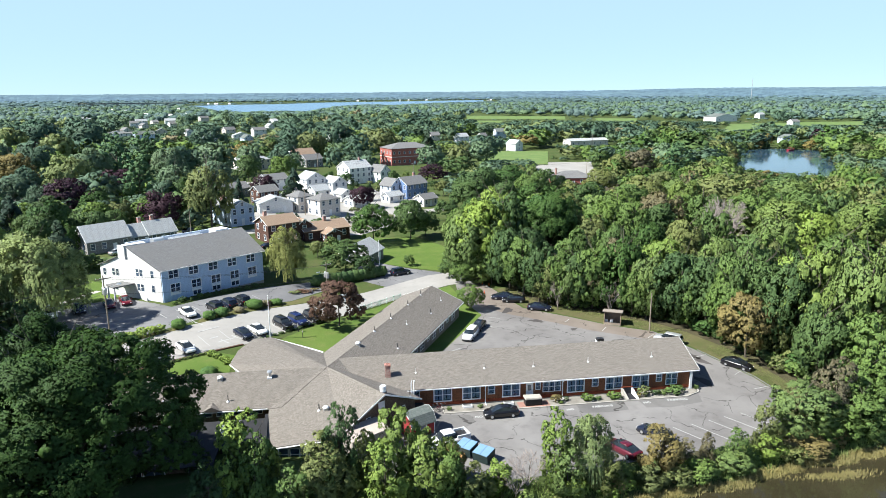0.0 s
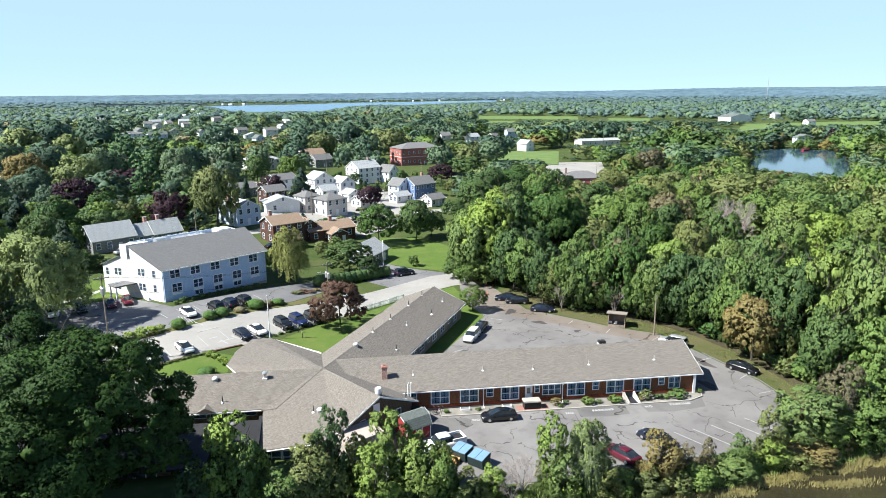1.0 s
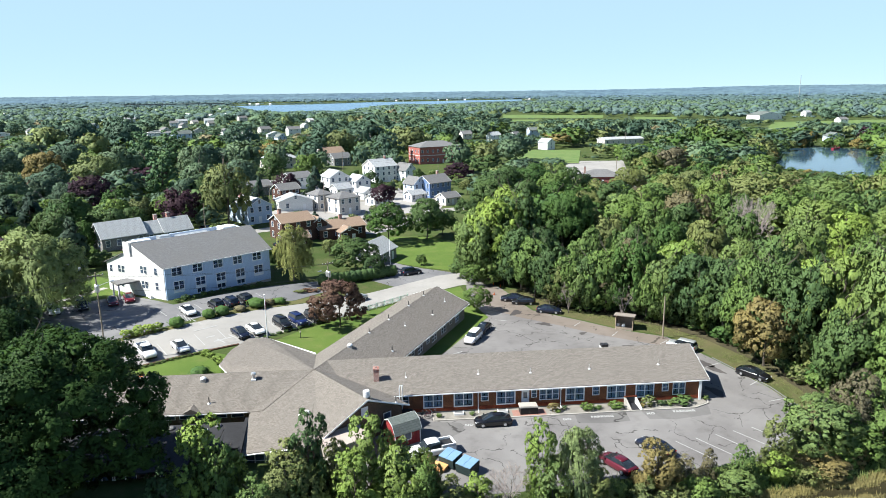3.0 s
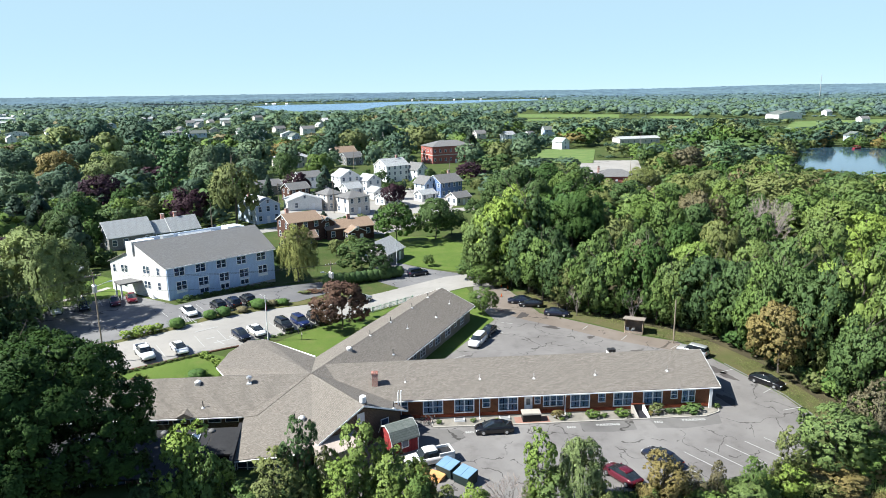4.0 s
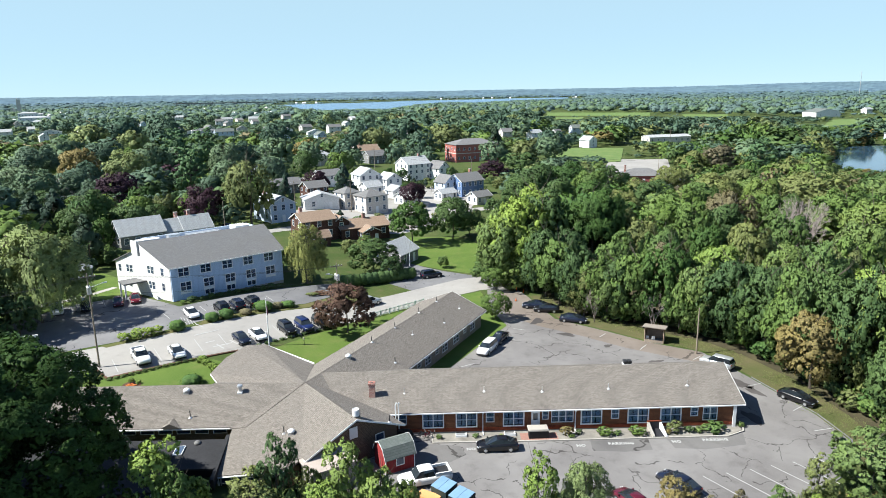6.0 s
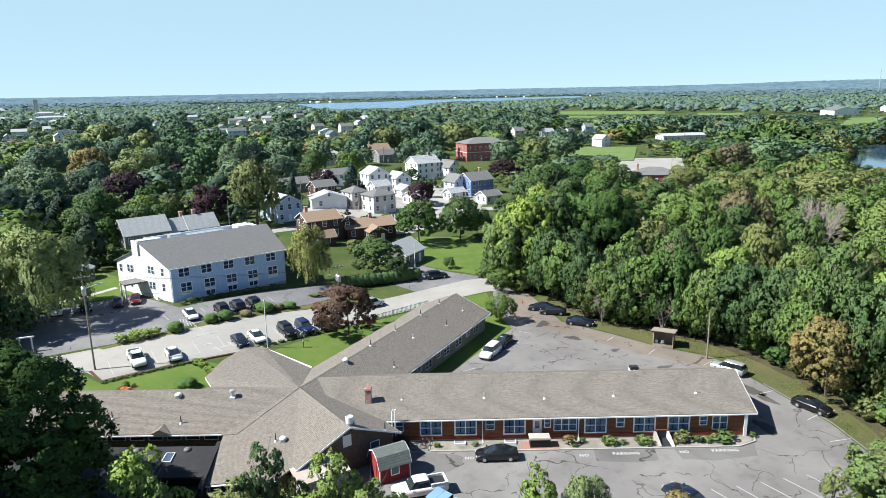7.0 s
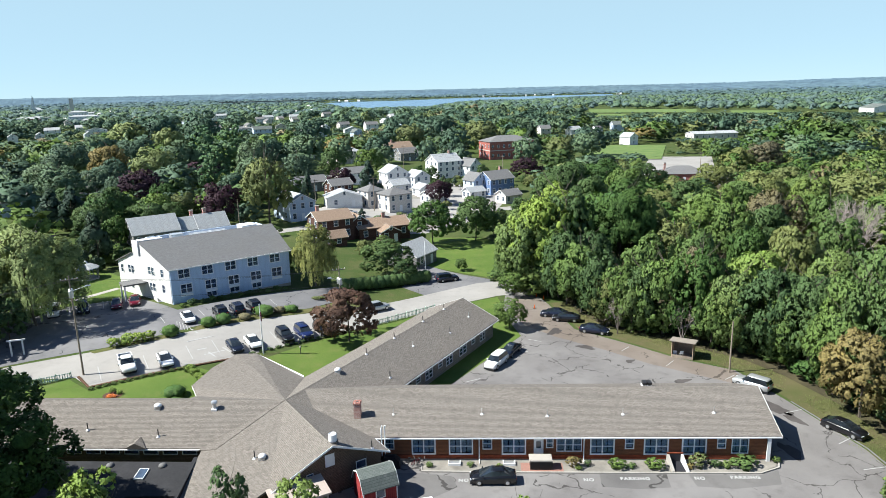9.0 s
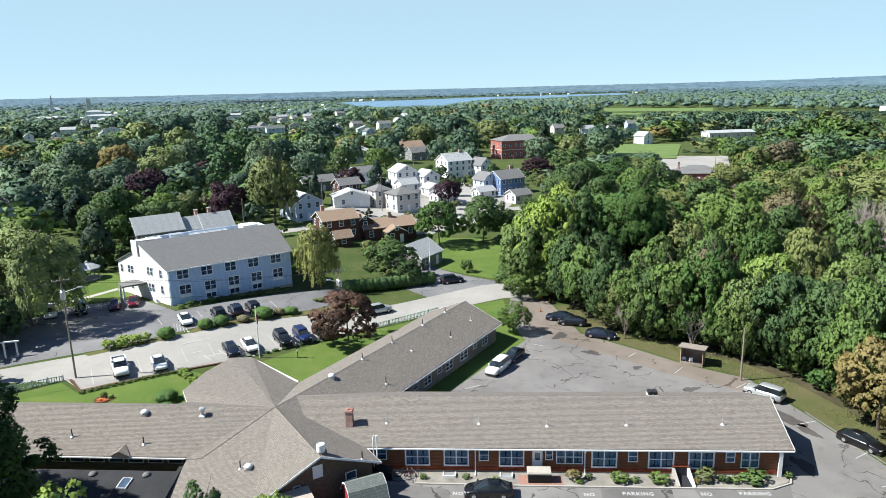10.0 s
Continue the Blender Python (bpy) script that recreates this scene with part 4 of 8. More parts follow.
part("wall", Shape().add([(0, 0.02, 3.05), (7.2, 0.02, 3.05), (7.2, 0.02, 3.95), (0, 0.18, 3.05), (7.2, 0.18, 3.05), (7.2, 0.18, 3.95)], [(0, 1, 2), (3, 5, 4), (0, 2, 5, 3), (1, 4, 5, 2)]), SHINGLE_BROWN, motel, "", fs)
for a, b, c, d in bays:
    window(motel, fs @ pose(a, 0, c), b - a, d - c, 2, 2, PANE, depth=0.15, rim=0.12, label="large white grid window")
part("corner_post", Shape().box(-0.1, 0.12, -0.12, 0.1, 0.4, 3.05), WHITE, motel, "white corner post", fs)
part("wall", Shape().box(0, 1.7, 0, 0.2, 0, 3.9), SHINGLE_BROWN, motel, "", face((-9.4, -10.2), (-8.2, -9.0), -1.9))
part("wall", Shape().add([(0, 0, 0), (6.6, 0, 0), (6.6, 0, 3.05), (0, 0, 4.5), (0, 0.2, 0), (6.6, 0.2, 0), (6.6, 0.2, 3.05), (0, 0.2, 4.5)], [(0, 1, 2, 3), (7, 6, 5, 4), (0, 4, 5, 1), (1, 5, 6, 2), (2, 6, 7, 3), (3, 7, 4, 0)]), SHINGLE_BROWN, motel, "", face((-16.75, -2.9), (-16.75, -9.4), -1.9))
# small cricket roof over the eave of the west wing
part("cricket_roof", Shape().add([(-24.2, -0.9, 3.62), (-25.3, -2.4, 3.0), (-23.0, -2.4, 3.0), (-24.2, -2.4, 3.58), (-24.2, -2.4, 2.9)], [(0, 1, 3), (0, 3, 2), (1, 4, 3), (3, 4, 2), (0, 4, 1), (0, 2, 4)]), ROOF, motel, "small shingled cricket on the eave")

# low sunroom along the west wing
low = Shape()
low.slab([(-46, -12.4, 0.92), (-22.5, -11.9, 0.97), (-22.3, -8.6, 1.46), (-17.1, -8.5, 1.47), (-17.2, -3.6, 2.2), (-46, -3.4, 2.2)], 0.2)
part("roof", low, ROOF_BLACK, motel, "dark low roof of the sunroom with skylights")
part("parapet", Shape().add([(0, -0.3, 0.6), (7.6, -0.3, 1.6), (7.6, 0.1, 1.6), (0, 0.1, 0.6), (0, -0.3, 1.75), (7.6, -0.3, 2.75), (7.6, 0.1, 2.75), (0, 0.1, 1.75)], [(3, 2, 1, 0), (4, 5, 6, 7), (0, 1, 5, 4), (1, 2, 6, 5), (2, 3, 7, 6), (3, 0, 4, 7)]), ROOF_BLACK, motel, "", face((-16.95, -11.2), (-17.3, -4.0), 0))
for x, y in ((-22.1, -7.3), (-34.0, -7.4)):
    sk = part("skylight", Shape().box(-0.5, 0.5, -0.75, 0.75, 0, 0.14), WHITE, motel, "white-framed roof skylight", pose(x, y + 1.8, 2.2 + (y + 5.4) * 0.147, 8.2, 0, 0))
    part("pane", Shape().box(-0.42, 0.42, -0.67, 0.67, 0.13, 0.16), PANE, sk)
for x in (-20.5, -26.0, -31.5):
    part("dome_skylight", Shape().lathe([(0.42, 0), (0.4, 0.1), (0.3, 0.22), (0.14, 0.3), (0.02, 0.32)], 14), ROOF_GREY, motel, "grey plastic dome skylight", pose(x, -4.2, 2.1), True)
fl = face((-45.5, -11.9), (-22.8, -11.4), -2.7)
# near-black sheet painted in for the shade below the roof edge
part("wall", Shape().box(0, 5.2, 0, 0.2, 0, 3.9), DARKNESS, motel, "near-black sheet for the shade under the low roof", face((-22.4, -7.8), (-17.3, -7.8), -2.7))
lb = [(k, k + 2.2, 1.5, 3.2) for k in (2.0, 4.5, 7.0, 10.4, 12.9, 15.4, 20.2)]
part("wall", wall_shape(22.7, 3.5, 0.2, lb), SHINGLE_BROWN, motel, "shaded sunroom wall with white grid windows", fl)
for a, b, c, d in lb:
    window(motel, fl @ pose(a, 0, c), b - a, d - c, 2, 2, PANE, depth=0.15, label="white grid window in the sunroom")
part("deck", Shape().box(3, 25, -1.6, 0, 0.2, 0.45), CONCRETE, motel, "pale ledge under the sunroom windows", fl)
part("wall", Shape().box(0, 9, 0, 0.2, 0, 3.9), SHINGLE_BROWN, motel, "", face((-17.3, -11.6), (-17.3, -3.5), -2.9))

# covered drive-up roof, hipped with a clipped corner
HE = 3.25
Q_ = (-16.4, 14.6, 4.35)
EDGE = [(-10.65, 15.6, 2.99), (-19.2, 23.2, HE), (-22.0, 23.0, HE), (-23.7, 18.2, HE), (-24.2, 12.6, HE), (-22.4, 9.6, HE)]
pc = Shape().sheet([S_, Q_, *EDGE, (-21.6, 3.85, 5.45)], [(0, 2, 3, 1), (1, 3, 4), (1, 4, 5), (1, 5, 6), (0, 1, 6), (0, 6, 7), (0, 7, 8)], 0.2)
part("roof", pc, ROOF, motel, "tan-grey hipped shingle roof over the entrance drive")
for a, b in zip(EDGE[1:], EDGE):
    part("gutter", Shape().box(0, (Vector(b) - Vector(a)).length, -0.08, 0.03, HE - 0.25, HE - 0.03), WHITE, motel, "", face(a[:2], b[:2]))
for x, y in ((-23.4, 12.8), (-22.8, 18.0), (-21.4, 22.2), (-19.4, 22.4)):
    part("post", Shape().box(x - 0.15, x + 0.15, y - 0.15, y + 0.15, -0.2, HE - 0.05), WHITE, motel, "white porch post")

# chimney, pipes and vents on the roofs
ch = thing("chimney", pose(-1.45, 2.75, -1.1), "weathered red brick chimney with a corbelled cap", "chimney")
part("shaft", Shape().box(-0.37, 0.37, -0.37, 0.37, 4.2, 6.72), BRICK, ch)
part("cap", Shape().box(-0.43, 0.43, -0.43, 0.43, 6.72, 6.86).box(-0.37, 0.37, -0.37, -0.17, 6.86, 6.94).box(-0.37, 0.37, 0.17, 0.37, 6.86, 6.94).box(-0.37, -0.17, -0.17, 0.17, 6.86, 6.94).box(0.17, 0.37, -0.17, 0.17, 6.86, 6.94), BRICK, ch, "corbelled brick cap")
# black block painted in for the unlit hole of the flue
part("flue", Shape().box(-0.16, 0.16, -0.16, 0.16, 6.8, 6.875), BLACK_METAL, ch, "black block standing for the dark flue hole")


def roof_vent(x, y, z, kind):
    label = {"drum": "white metal exhaust drum on the roof", "dome": "round white turbine vent on the roof", "pipe": "thin black plumbing vent pipe", "stack": "grey metal mushroom vent on the roof", "pin": "thin pale vent pipe with flashing"}[kind]
    v = thing("roof_vent", pose(x, y, z), label, "roof vent", "vents on the motel roof")
    if kind == "drum":
        part("base", Shape().box(-0.45, 0.45, -0.45, 0.45, -0.5, 0.15), BLACK_METAL, v)
        part("drum", Shape().lathe([(0.39, 0.15), (0.41, 0.2), (0.41, 0.88), (0.36, 0.93), (0.31, 0.83)], 18), WHITE, v, soft=False)
    elif kind == "dome":
        part("base", Shape().box(-0.32, 0.32, -0.32, 0.32, -0.4, 0.12), METAL, v)
        part("dome", Shape().lathe([(0.22, 0.1), (0.22, 0.2), (0.4, 0.22), (0.43, 0.32), (0.32, 0.45), (0.15, 0.55), (0.02, 0.57)], 16), WHITE, v, soft=True)
    elif kind == "stack":
        part("base", Shape().box(-0.3, 0.3, -0.3, 0.3, -0.3, 0.1), WHITE, v)
        part("pipe", Shape().tube((0, 0, 0), (0, 0, 0.75), 0.2, 0.2, 12), METAL, v)
        part("cap", Shape().lathe([(0.34, 0.7), (0.36, 0.8), (0.3, 0.95), (0.1, 1.0)], 14), METAL, v)
    elif kind == "pipe":
        part("pipe", Shape().tube((0, 0, -0.4), (0, 0, 0.85), 0.06, 0.06, 8), BLACK_METAL, v)
        part("flashing", Shape().lathe([(0.25, -0.05), (0.1, 0.12)], 10), METAL, v)
    else:
        part("pipe", Shape().tube((0, 0, -0.4), (0, 0, 0.7), 0.035, 0.035, 8), METAL, v)
        part("flashing", Shape().lathe([(0.22, -0.02), (0.08, 0.12)], 10), WHITE, v)


def roof_height(x, y):
    """The motel roof's height at a place."""
    north = (Vector((x, y)) - Vector(STAR)).dot(nr)
    south = abs((Vector((x, y)) - Vector(STAR)).dot(Vector((sd.y, -sd.x))))
    return max(ZE + 0.06 + (y - 0.15) * 0.387 if x > -3 and y < 6.7 else 0, ZR - abs(north) * 0.414 if y > 3.6 else 0, ZR - abs(3.7 - y) * 0.449 if x < STAR[0] and y > STAR[1] - (STAR[0] - x) * 0.85 else 0,
               ZR - south * 0.427 if y < 3.6 and -7 < x < 4 else 0, slope_at(x, y) if y < 3 and x < -7 else 0)


for x, y, k in ((-2.55, -5.3, "drum"), (-9.75, -5.2, "dome"), (-17.3, 2.5, "stack"), (-23.75, 2.66, "dome"), (-5.3, 11.5, "dome"), (-10.6, -5.0, "pipe"),
                (-22.3, -0.83, "pipe"), (-30.4, -0.06, "pipe"), (1.0, -3.6, "pipe"), (2.45, 3.0, "pin"), (12.2, 3.05, "pin"), (19.3, 2.8, "pin"), (27.5, 3.0, "pin"), (37.3, 3.2, "pin"),
                (0.8, 13.8, "pipe"), (-2.6, 17.0, "pipe"), (3.0, 22.4, "pin"), (7.9, 29.0, "pipe"), (0.4, 22.8, "pipe"), (3.9, 29.6, "pipe"), (6.8, 35.2, "pipe"), (10.6, 35.4, "pin")):
    z = roof_height(x, y)
    roof_vent(x, y, z, k)
unit = thing("roof_unit", pose(31.4, 8.6, 0.75), "white rooftop vent box with a twin grey cap", "roof vent")
part("body", Shape().box(-0.55, 0.55, -0.5, 0.5, 2.7, 4.3), WHITE, unit)
part("cap", Shape().box(-0.5, -0.05, -0.4, 0.4, 4.3, 4.7).box(0.05, 0.5, -0.4, 0.4, 4.3, 4.7), BLACK_METAL, unit)


# ---------------------------------------------------------------- trees
def ico():
    g = (1 + 5 ** 0.5) / 2
    v = np.array([(-1, g, 0), (1, g, 0), (-1, -g, 0), (1, -g, 0), (0, -1, g), (0, 1, g), (0, -1, -g), (0, 1, -g), (g, 0, -1), (g, 0, 1), (-g, 0, -1), (-g, 0, 1)], float)
    f = np.array([(0, 11, 5), (0, 5, 1), (0, 1, 7), (0, 7, 10), (0, 10, 11), (1, 5, 9), (5, 11, 4), (11, 10, 2), (10, 7, 6), (7, 1, 8), (3, 9, 4), (3, 4, 2), (3, 2, 6), (3, 6, 8), (3, 8, 9), (4, 9, 5), (2, 4, 11), (6, 2, 10), (8, 6, 7), (9, 8, 1)])
    return v / np.linalg.norm(v[0]), f


ICO_V, ICO_F = ico()
OCT_V = np.array([(1, 0, 0), (0, 1, 0), (-1, 0, 0), (0, -1, 0), (0, 0, 1), (0, 0, -1)], float)
OCT_F = np.array([(0, 1, 4), (1, 2, 4), (2, 3, 4), (3, 0, 4), (1, 0, 5), (2, 1, 5), (3, 2, 5), (0, 3, 5)])


def unit(a):
    return a / np.maximum(1e-9, np.linalg.norm(a, axis=-1, keepdims=True))


def leaves_at(rng, pos, nor, size, long=1.0):
    """Small three-cornered leaf sprays at pos, facing about nor."""
    n = len(pos)
    nor = unit(nor)
    t = unit(np.cross(nor, rng.normal(size=(n, 3))))
    b = np.cross(nor, t)
    s = size * rng.uniform(0.55, 1.45, (n, 1))
    v = np.stack([pos - t * s - b * s * 0.6, pos + t * s - b * s * 0.6, pos + b * s * 1.3 * long - nor * s * rng.uniform(0.0, 0.5, (n, 1))], 1).reshape(-1, 3)
    return v, np.arange(3 * n).reshape(-1, 3)


def crown_arrays(seed, form, blobs, leaves, size, clumps=0, floor=-9.0):
    """A crown of lobes, each set with tufts of leaves, about one unit in radius and two high; returns leaf and core triangles."""
    rng = np.random.default_rng(seed)
    a = rng.uniform(0, math.tau, blobs)
    if form == "cone":
        z = rng.uniform(-1, 1, blobs)
        rad = (1 - z) / 2 * 0.8
        c = np.stack([np.cos(a) * rad, np.sin(a) * rad, z * 0.92], 1)
        r = 0.12 + 0.22 * (1 - z) / 2
    elif form == "tall":
        z = np.linspace(-0.86, 0.86, blobs) + rng.uniform(-0.08, 0.08, blobs)
        rad = 0.72 * np.clip(1 - ((z + 0.35) / 1.45) ** 2, 0.02, 1) ** 0.8 * rng.uniform(0.25, 1.0, blobs)
        a = np.arange(blobs) * 2.4 + rng.uniform(-0.5, 0.5, blobs)
        c = np.stack([np.cos(a) * rad, np.sin(a) * rad, z], 1)
        r = rng.uniform(0.17, 0.34, blobs) * (1.12 - 0.35 * (z + 1) / 2)
    elif form == "pine":
        # flat tiers of boughs round a straight stem
        z = np.linspace(-0.9, 0.9, blobs)
        rad = (0.86 - 0.62 * ((z + 1) / 2) ** 1.6) * rng.uniform(0.25, 1.0, blobs)
        a = np.arange(blobs) * 2.4 + rng.uniform(-0.6, 0.6, blobs)
        c = np.stack([np.cos(a) * rad, np.sin(a) * rad, z], 1)
        r = rng.uniform(0.20, 0.34, blobs) * (1.1 - 0.4 * (z + 1) / 2)
    elif form == "ball":
        d = unit(rng.normal(size=(blobs, 3)))
        c, r = d * 0.30, rng.uniform(0.58, 0.70, blobs)
    elif form == "weep":
        u = rng.uniform(0.0, 1, blobs) ** 0.5
        c = np.stack([np.cos(a) * u * 0.68, np.sin(a) * u * 0.68, 0.62 - 0.5 * u ** 2 + rng.uniform(-0.15, 0.15, blobs)], 1)
        r = rng.uniform(0.24, 0.36, blobs)
        low = np.arange(blobs) % 5 < 2
        c[low] = np.stack([np.cos(a) * 0.66, np.sin(a) * 0.66, rng.uniform(-0.62, 0.05, blobs)], 1)[low]
    else:
        # lobes spread evenly over a lumpy dome, with some pushed out and some held back
        k = np.arange(blobs) + 0.5
        z = 1 - 1.72 * k / blobs
        a = k * 2.39996 + rng.uniform(-0.35, 0.35, blobs)
        d = np.stack([np.cos(a) * np.sqrt(1 - z * z), np.sin(a) * np.sqrt(1 - z * z), z], 1)
        d = unit(d + rng.normal(size=d.shape) * 0.16)
        r = rng.uniform(0.68, 1.34, blobs) * 1.02 / blobs ** 0.42
        lump = rng.uniform(0.76, 1.05, blobs) - r
        c = d * lump[:, None] * np.array([1, 1, 0.94]) * (1 - 0.10 * d[:, 2:])
        low = c[:, 2] < -0.45
        c[low, :2] *= 0.8
        c[0], r[0] = (0, 0, 0.05), 0.56
    lc, lr = c, r
    if clumps:
        # tufts on the outer side of every lobe
        w = r ** 2 * np.where(np.arange(blobs) > 0, 1.0, 0.12 if form == "round" else 0.0)
        w = w / w.sum()
        k = np.searchsorted(np.cumsum(w), (np.arange(clumps) + 0.5) / clumps).clip(0, blobs - 1)
        d = unit(rng.normal(size=(clumps, 3)) + unit(c[k] + 1e-6) * 0.6 + np.array([0, 0, 0.35]))
        tr = r[k] * rng.uniform(0.24, 0.44, clumps)
        tc = c[k] + d * (r[k] * rng.uniform(0.70, 0.94, clumps))[:, None]
        keep = np.ones(clumps, bool)
        for i in range(blobs):
            keep &= (np.linalg.norm(tc - c[i], axis=1) > r[i] * 0.7) | (k == i)
        keep &= tc[:, 2] > floor - 0.1
        lc, lr, od = tc[keep], tr[keep], d[keep]
    else:
        od = unit(c + 1e-6)
    w = lr ** 2 / (lr ** 2).sum()
    k = rng.choice(len(lr), leaves, p=w)
    d = unit(rng.normal(size=(leaves, 3)) + od[k] * 0.7 + np.array([0, 0, 0.45]))
    p = lc[k] + d * (lr[k] * rng.uniform(0.5, 1.15, leaves))[:, None] * np.array([1, 1, 0.42 if form == "pine" else 0.8])
    keep = np.ones(leaves, bool)
    for i in range(blobs):
        keep &= np.linalg.norm(p - c[i], axis=1) > r[i] * (0.9 if form == "ball" else 0.64)
    keep &= p[:, 2] > floor
    p, d, k = p[keep], d[keep], k[keep]
    n = d + rng.normal(size=d.shape) * 0.42 + np.array([0, 0, 0.25])
    v, f = leaves_at(rng, p, n, size)
    vn = np.repeat(unit(0.30 * d + 0.20 * unit(n) + 0.50 * od[k] + 1.20 * unit(p + 1e-6)), 3, 0)
    if form == "weep":
        # hanging strands below the plumes
        strands = 520
        kb = rng.integers(0, blobs, strands)
        so = unit(rng.normal(size=(strands, 3)) * np.array([1, 1, 0.5]) + np.array([0, 0, 0.25]) + 0.5 * unit(c[kb] * np.array([1, 1, 0]) + 1e-6))
        start = c[kb] + so * r[kb][:, None] * 0.95
        drop = rng.uniform(0.22, 0.85, strands) * np.clip((start[:, 2] + 1.0) / 1.2, 0.2, 1.2)
        m = int(leaves * 1.2)
        st = rng.integers(0, strands, m)
        u = rng.uniform(0, 1, m) ** 0.9
        out = unit(start[st] * np.array([1, 1, 0]) + 1e-6)
        p2 = start[st] + out * (0.10 * np.sqrt(u))[:, None] + rng.normal(size=(m, 3)) * np.array([0.014, 0.014, 0.01])
        p2[:, 2] -= drop[st] * u
        side = unit(np.cross(out, rng.normal(size=(m, 3)))) * np.array([1, 1, 0.25])
        ln = size * rng.uniform(1.8, 3.4, (m, 1))
        v2 = np.stack([p2 - side * size * 0.55, p2 + side * size * 0.55, p2 - np.array([0, 0, 1]) * ln + out * ln * 0.15], 1)
        flip = np.einsum("ij,ij->i", np.cross(v2[:, 1] - v2[:, 0], v2[:, 2] - v2[:, 0]), out) < 0
        v2[flip, 0], v2[flip, 1] = v2[flip, 1].copy(), v2[flip, 0].copy()
        n2 = unit(out + so[st] * 0.8 + np.stack([0 * u, 0 * u, 0.9 - 0.5 * u], 1) + rng.normal(size=(m, 3)) * 0.25)
        f = np.concatenate([f, np.arange(3 * m).reshape(-1, 3) + len(v)])
        v = np.concatenate([v, v2.reshape(-1, 3)])
        vn = np.concatenate([vn, np.repeat(n2, 3, 0)])
    core = (0.32 if form in ("tall", "weep") else (0.52 if leaves < 3000 else 0.42)) if clumps else (0.93 if form == "ball" else 0.76)
    bv, bf = (OCT_V, OCT_F) if leaves < 1100 and form == "round" else (ICO_V, ICO_F)
    nb = len(bv)
    cv = np.concatenate([c[i] + bv * r[i] * core * rng.uniform(0.8, 1.1, (nb, 1)) for i in range(blobs)])
    cf = np.concatenate([bf + nb * i for i in range(blobs)])
    cn = unit(np.concatenate([bv + 0.25 * unit(c[i] + 1e-6) for i in range(blobs)]))
    return v, f, cv, cf, np.concatenate([vn, cn])


def raw_mesh(name, v, quads, tris, normals=None):
    me = bpy.data.meshes.new(name)
    nq, ntr = len(quads), len(tris)
    me.vertices.add(len(v))
    me.vertices.foreach_set("co", np.asarray(v, np.float32).ravel())
    me.loops.add(nq * 4 + ntr * 3)
    me.loops.foreach_set("vertex_index", np.concatenate([np.asarray(quads, np.int32).ravel(), np.asarray(tris, np.int32).ravel()]).astype(np.int32))
    me.polygons.add(nq + ntr)
    me.polygons.foreach_set("loop_start", np.concatenate([np.arange(nq) * 4, nq * 4 + np.arange(ntr) * 3]).astype(np.int32))
    me.update(calc_edges=True)
    if normals is not None:
        me.polygons.foreach_set("use_smooth", [True] * (nq + ntr))
        me.normals_split_custom_set_from_vertices(np.asarray(normals, np.float32))
    return me


def crown_mesh(seed, form, blobs, leaves, size, clumps=0, floor=-9.0):
    v, f, cv, cf, nn = crown_arrays(seed, form, blobs, leaves, size, clumps, floor)
    me = raw_mesh("crown", np.concatenate([v, cv]), np.zeros((0, 4), int), np.concatenate([f, cf + len(v)]), nn)
    me.materials.append(None)
    return me


def bare_mesh(seed, n=46):
    """Leafless branching limbs."""
    rng = random.Random(seed)
    s = Shape()

    def grow(p, d, ln, r, depth):
        q = p + d * ln
        s.tube(p, q, r, r * 0.6, 4 if depth > 1 else 3)
        if depth:
            for _ in range(3 if depth > 1 else 5):
                e = (d + Vector((rng.gauss(0, 0.5), rng.gauss(0, 0.5), rng.gauss(0.1, 0.3)))).normalized()
                grow(q, e, ln * rng.uniform(0.55, 0.75), r * 0.6, depth - 1)
    for i in range(7):
        a = i * 0.9
        grow(Vector((0, 0, -1)), Vector((math.cos(a) * 0.5, math.sin(a) * 0.5, 0.9)).normalized(), 0.56, 0.022, 4)
    me = s.mesh("crown")
    me.materials.append(None)
    return me


HUGE = [crown_mesh(91 + i, "round", 74, 76000, 0.0115, 1900) for i in range(2)]
NEAR = {"round": [crown_mesh(11 + i, "round", 34, 9000, 0.0275, 520) for i in range(4)], "tall": [crown_mesh(61 + i, "tall", 26, 10000, 0.0275, 600) for i in range(5)], "cone": [crown_mesh(31 + i, "cone", 46, 7000, 0.042) for i in range(2)],
        "weep": [crown_mesh(41 + i, "weep", 30, 12000, 0.021, 420) for i in range(2)], "bare": [bare_mesh(5), bare_mesh(6)]}
MID = {"round": [crown_mesh(51 + i, "round", 24, 4200, 0.040, 240) for i in range(6)], "cone": [crown_mesh(71, "cone", 30, 2600, 0.065)], "tall": [crown_mesh(66, "tall", 18, 5000, 0.042, 160)],
       "weep": [crown_mesh(81, "weep", 22, 5600, 0.032, 260)], "bare": NEAR["bare"], "pine": [crown_mesh(84 + i, "pine", 34, 5200, 0.036, 260) for i in range(2)]}
NEAR["pine"] = MID["pine"]


SMALL = [crown_mesh(181 + i, "round", 12, 1090, 0.075, 90) for i in range(4)]
WOOD = [crown_mesh(171 + i, "round", 26, 6800, 0.0300, 460, -0.3) for i in range(6)]


def trunk_mesh(seed, limbs=7):
    """A tapered trunk, one unit high, with forking limbs."""
    rng = random.Random(seed)
    s = Shape()
    p, r = Vector((0, 0, -0.04)), 0.021
    pts = []
    for i in range(6):
        q = p + Vector((rng.gauss(0, 0.012), rng.gauss(0, 0.012), 0.17))
        s.tube(p, q, r, r * 0.84, 6)
        pts.append((q, r))
        p, r = q, r * 0.84
